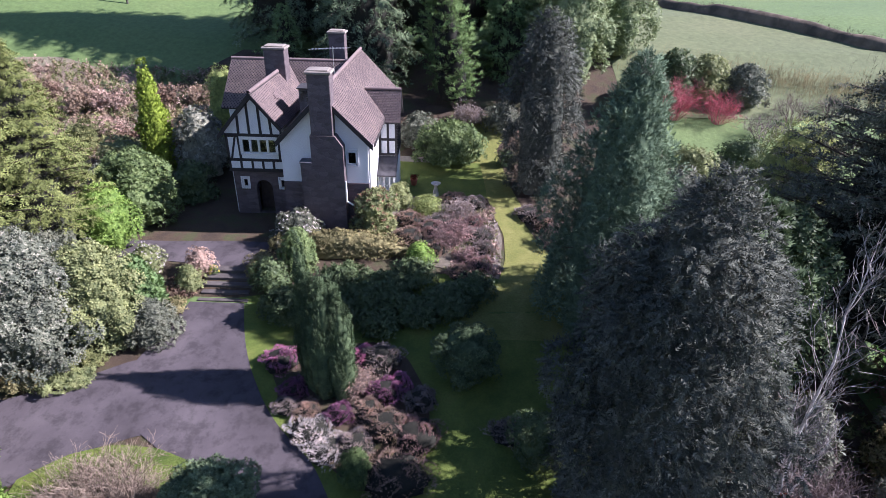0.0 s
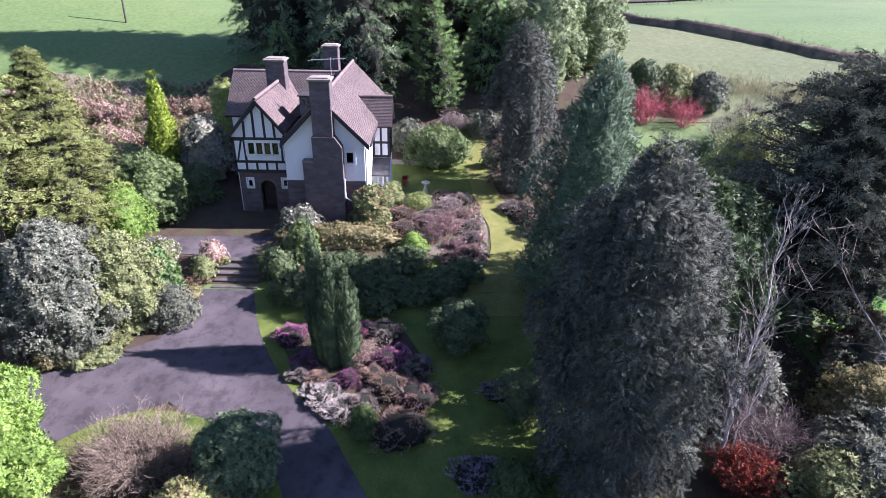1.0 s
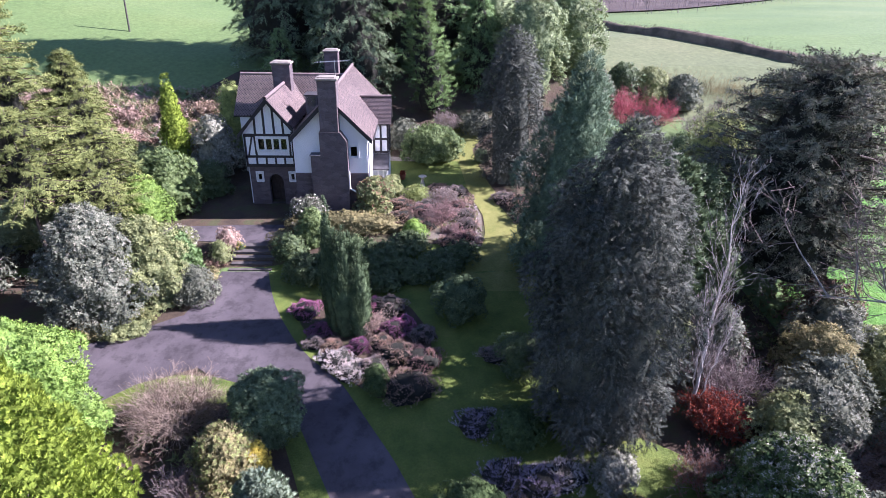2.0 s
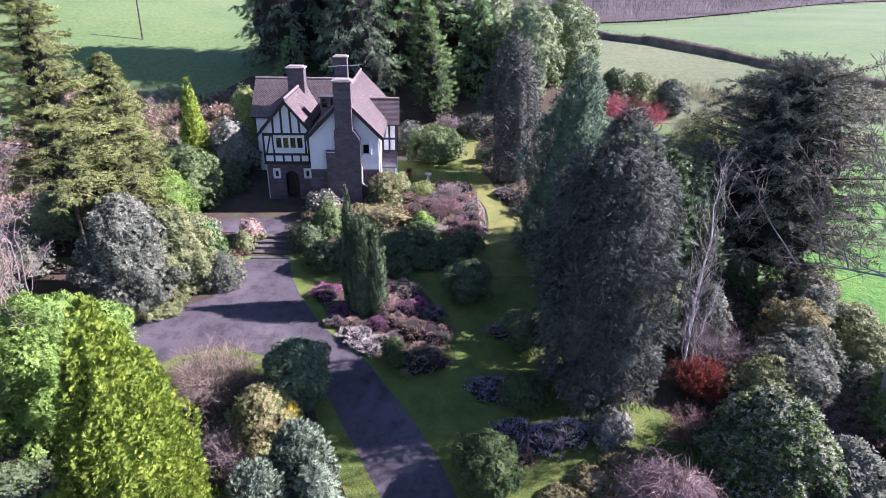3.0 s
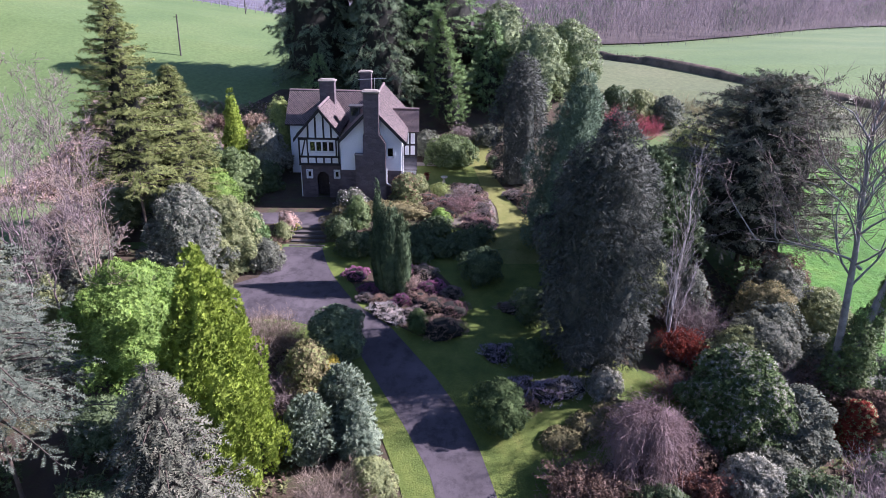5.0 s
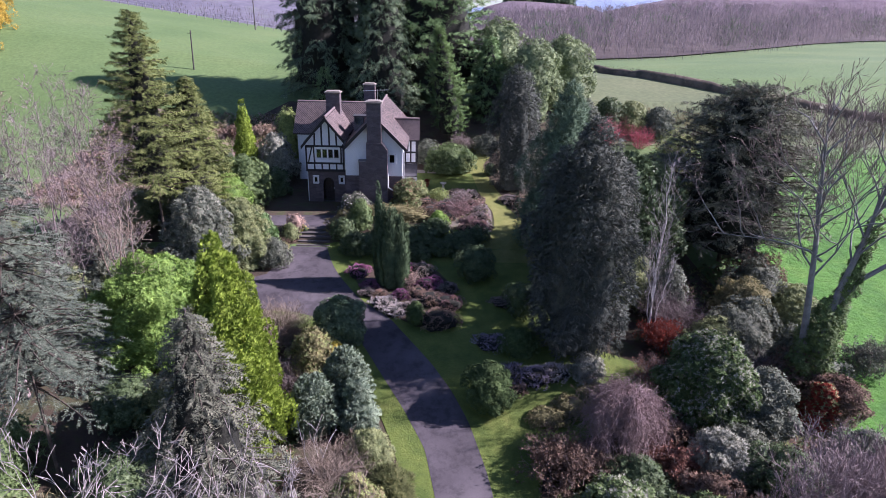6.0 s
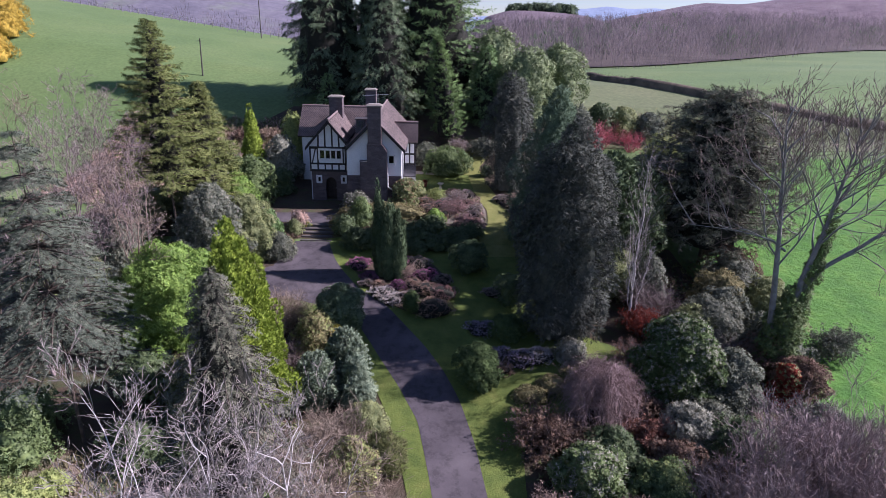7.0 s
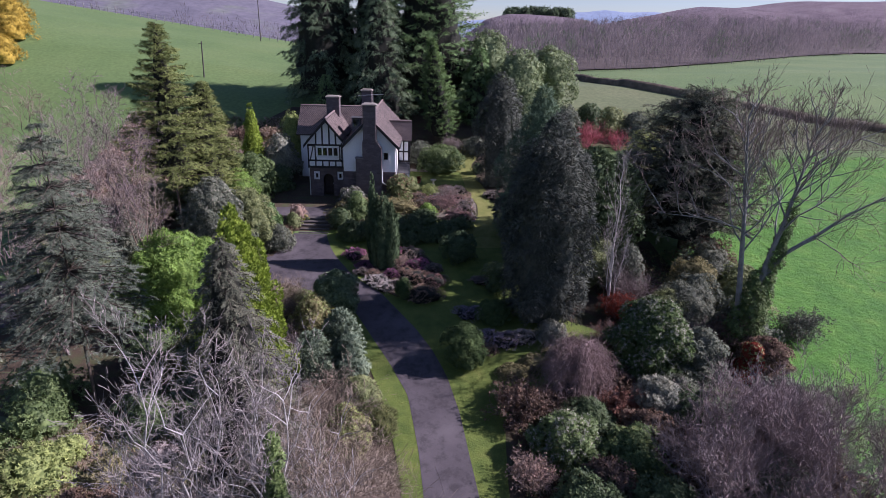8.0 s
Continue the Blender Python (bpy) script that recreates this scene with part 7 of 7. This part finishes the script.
heights = np.array([rng.uniform(6.2, 9.4) * (1.0 + 0.38 * noise.noise(Vector((x / 9, y / 16, 0))) + 0.22 * noise.noise(Vector((x / 3.5, y / 5, 3)))) for x, y in spots])
far_trees("far_wood", "leafless purplish-brown woodland on the valley side", spots, heights, "wood_far", 40, 0.3, puff=True)
dark_spots = [p for p in spots if noise.noise(Vector((p[0] / 17, p[1] / 22, 9))) > 0.3][:150]
far_trees("far_wood", "ivy-dark evergreens scattered through the leafless wood", dark_spots, rng.uniform(6.5, 9.5, len(dark_spots)), "fir", 90, 0.3, puff=True)
pale_spots = [p for p in spots if noise.noise(Vector((p[0] / 12, p[1] / 30, 21))) > 0.36][:120]
far_trees("far_wood", "pale grey birches scattered through the leafless wood", pale_spots, rng.uniform(7.5, 10.5, len(pale_spots)), "heather_grey", 40, 0.3, puff=True)
spots = [(rng.uniform(-130, -14), rng.uniform(150, 330)) for _ in range(900)]
far_trees("far_wood", "leafless woodland beyond the hill field", spots, rng.uniform(6, 10, len(spots)), "wood_far", 30, 0.36, puff=True)


def hedgerow(name, label, pts, h, width, per=26, foot=True, mat="hedge_far"):
    pts = np.array(pts, float)
    out = []
    for a, b in zip(pts, pts[1:]):
        k = int(np.linalg.norm(b - a) * per)
        u = rng.random((k, 1))
        out.append(a + (b - a) * u + rng.normal(0, width / 2.5, (k, 2)))
    spots = np.concatenate(out)
    rows = []
    for a, b in zip(pts, pts[1:]):
        n = max(2, int(np.linalg.norm(b - a) / 1.5))
        side = unit(np.array([-(b - a)[1], (b - a)[0]]))
        for i in range(n):
            p = a + (b - a) * i / n
            k = rng.uniform(0.75, 1.15)
            for s, z in ((-0.55, -0.2), (-0.42, 0.5), (-0.12, 0.72), (0.15, 0.7), (0.42, 0.5), (0.55, -0.2)):
                q = p + side * s * width * 1.3 * k
                rows.append((q[0], q[1], float(ground(q[0], q[1])) + z * h * k))
    if not foot:
        return far_trees(name, label, spots, h * rng.uniform(0.55, 1.2, len(spots)), mat, 12, 0.6)
    m = len(rows) // 6
    i, j = np.meshgrid(np.arange(m - 1), np.arange(5), indexing="ij")
    q = (i * 6 + j).ravel()
    tagged(part("hedge_bank", mesh_of("hedge_bank", np.array(rows), np.stack([q, q + 1, q + 7, q + 6], 1)), M["hedge_far"]), "dense dark foot of a field hedge", "hedge", "", "structure")
    return far_trees(name, label, spots, h * rng.uniform(0.55, 1.2, len(spots)), mat, 12, 0.6)


hedgerow("hedgerow", "dark leafless hedgerow between the fields", [(20.5, 77.5), (24, 69), (28.5, 62), (33, 58.2), (37.5, 53.5), (42, 51.5), (48, 48.8), (56, 47), (75, 45), (110, 44)], 1.3, 1.0)
for i, (x, y, h, r) in enumerate(((23, 40, 2.6, 2.0), (26, 42.5, 2.4, 2.0), (24.5, 36, 2.4, 1.8), (21.5, 31, 2.6, 1.8), (29.5, 43.5, 2.0, 1.8), (27.5, 38.5, 1.8, 1.5), (22.5, 26.5, 2.6, 1.8))):
    twiggy("scrub_thicket", "grey-brown leafless scrub at the pasture edge", x, y, h, r, ("twig_grey", "twig_brown", "twig_straw")[i % 3], 500, 0.014, group="pasture scrub")
hedgerow("hedgerow", "brown scrubby bank along the pasture", [(35, 45.5), (45, 46), (60, 45.5), (90, 44)], 1.5, 4.5, 70, False)
hedgerow("hedgerow", "pale dead grass along the field edge", [(16, 48.5), (24, 48), (32, 46.5), (38, 45)], 1.0, 2.8, 150, False, "dead_grass")


def gorse(x, y, h, r):
    bush("gorse_bush", "gorse bush covered in yellow flowers", x, y, h, r, "gorse", "dome", "spiky", 0.4, 0.55, 36, 900, lift=0.4, group="gorse bushes")


for x, y, h, r in ((-62, 71, 3.4, 3.0), (-55.5, 61, 3.2, 2.8), (-58, 66, 3.0, 2.6), (-53, 54.5, 3.4, 2.6), (-56.5, 57, 3.0, 2.6)):
    gorse(x, y, h, r)


def far_house():
    t = thing("farmhouse", "far white house with a grey roof", "house", (14.8, 108.0, float(ground(14.8, 108))), turn=20)
    bm = bmesh.new()
    box(bm, -4, -3, -0.5, 4, 3, 3.4)
    prism(bm, [(-4, -3, 3.4), (-4, 3, 3.4), (-4, 0, 6.0)], (8, 0, 0))
    part("wall", bm, M["render"], t)
    for s in (-1, 1):
        rb = bmesh.new()
        prism(rb, [(-4.3, s * 3.4, 3.2), (4.3, s * 3.4, 3.2), (4.3, 0, 6.15), (-4.3, 0, 6.15)], (0, 0, 0.15))
        part("roof", rb, M["slate"], t)
    part("chimney", box(bmesh.new(), 3.0, -0.5, 5.0, 3.9, 0.5, 7.2), M["cap"], t)


far_house()


def ridge_line(name, label, x0, x1, y, base, heights, mat):
    n = 60
    xs = np.linspace(x0, x1, n)
    hs = np.interp(np.linspace(0, 1, n), np.linspace(0, 1, len(heights)), heights) + np.array([noise.noise(Vector((x / 90, y / 50, 0))) for x in xs]) * 5
    v, depth = [], 5
    for k in range(depth):
        u = k / (depth - 1)
        for x, hh in zip(xs, hs):
            v.append((x, y + u * 260, base + hh * math.sin(u * math.pi / 2)))
    i, j = np.meshgrid(np.arange(depth - 1), np.arange(n - 1), indexing="ij")
    q = (i * n + j).ravel()
    me = mesh_of(name, v, np.stack([q, q + 1, q + 1 + n, q + n], 1))
    tagged(part(name, me, M[mat]), label, "hill", "", "structure")


ridge_line("backdrop_hill", "wooded purplish hillside in the distance", -560, 60, 420, 2, [110, 95, 78, 62, 50, 34, 14, 4], "hill")
ridge_line("backdrop_hill_far", "far hill on the horizon, coloured blue for haze", -200, 1500, 1500, 0, [20, 55, 76, 102, 96, 88, 70, 46], "hill_hazed")
ridge_line("backdrop_hill_wooded", "wooded purplish ridge above the far wood", 150, 900, 390, 0, [24, 34, 42, 56, 54, 58, 63, 66, 69, 71, 73, 75, 77, 78, 79, 80], "hill_wood")
ridge_line("backdrop_knoll", "low rise under the far pines", 40, 200, 372, 0, [12, 30, 36, 37, 37, 36, 30, 12], "hill_wood")
for i in range(16):
    pine_x, pine_y = 88 + 4.4 * i + rng.uniform(-1.5, 1.5), 640 + rng.uniform(-6, 6)
    tiered("far_pine", "dark pine in a far clump on the skyline", pine_x, pine_y, rng.uniform(11, 15), 5.5, "fir", 26, 10, 3.0, "dome", 0.1, 0.1, 0.25, fill=0.7, group="far pines", z=33.5)
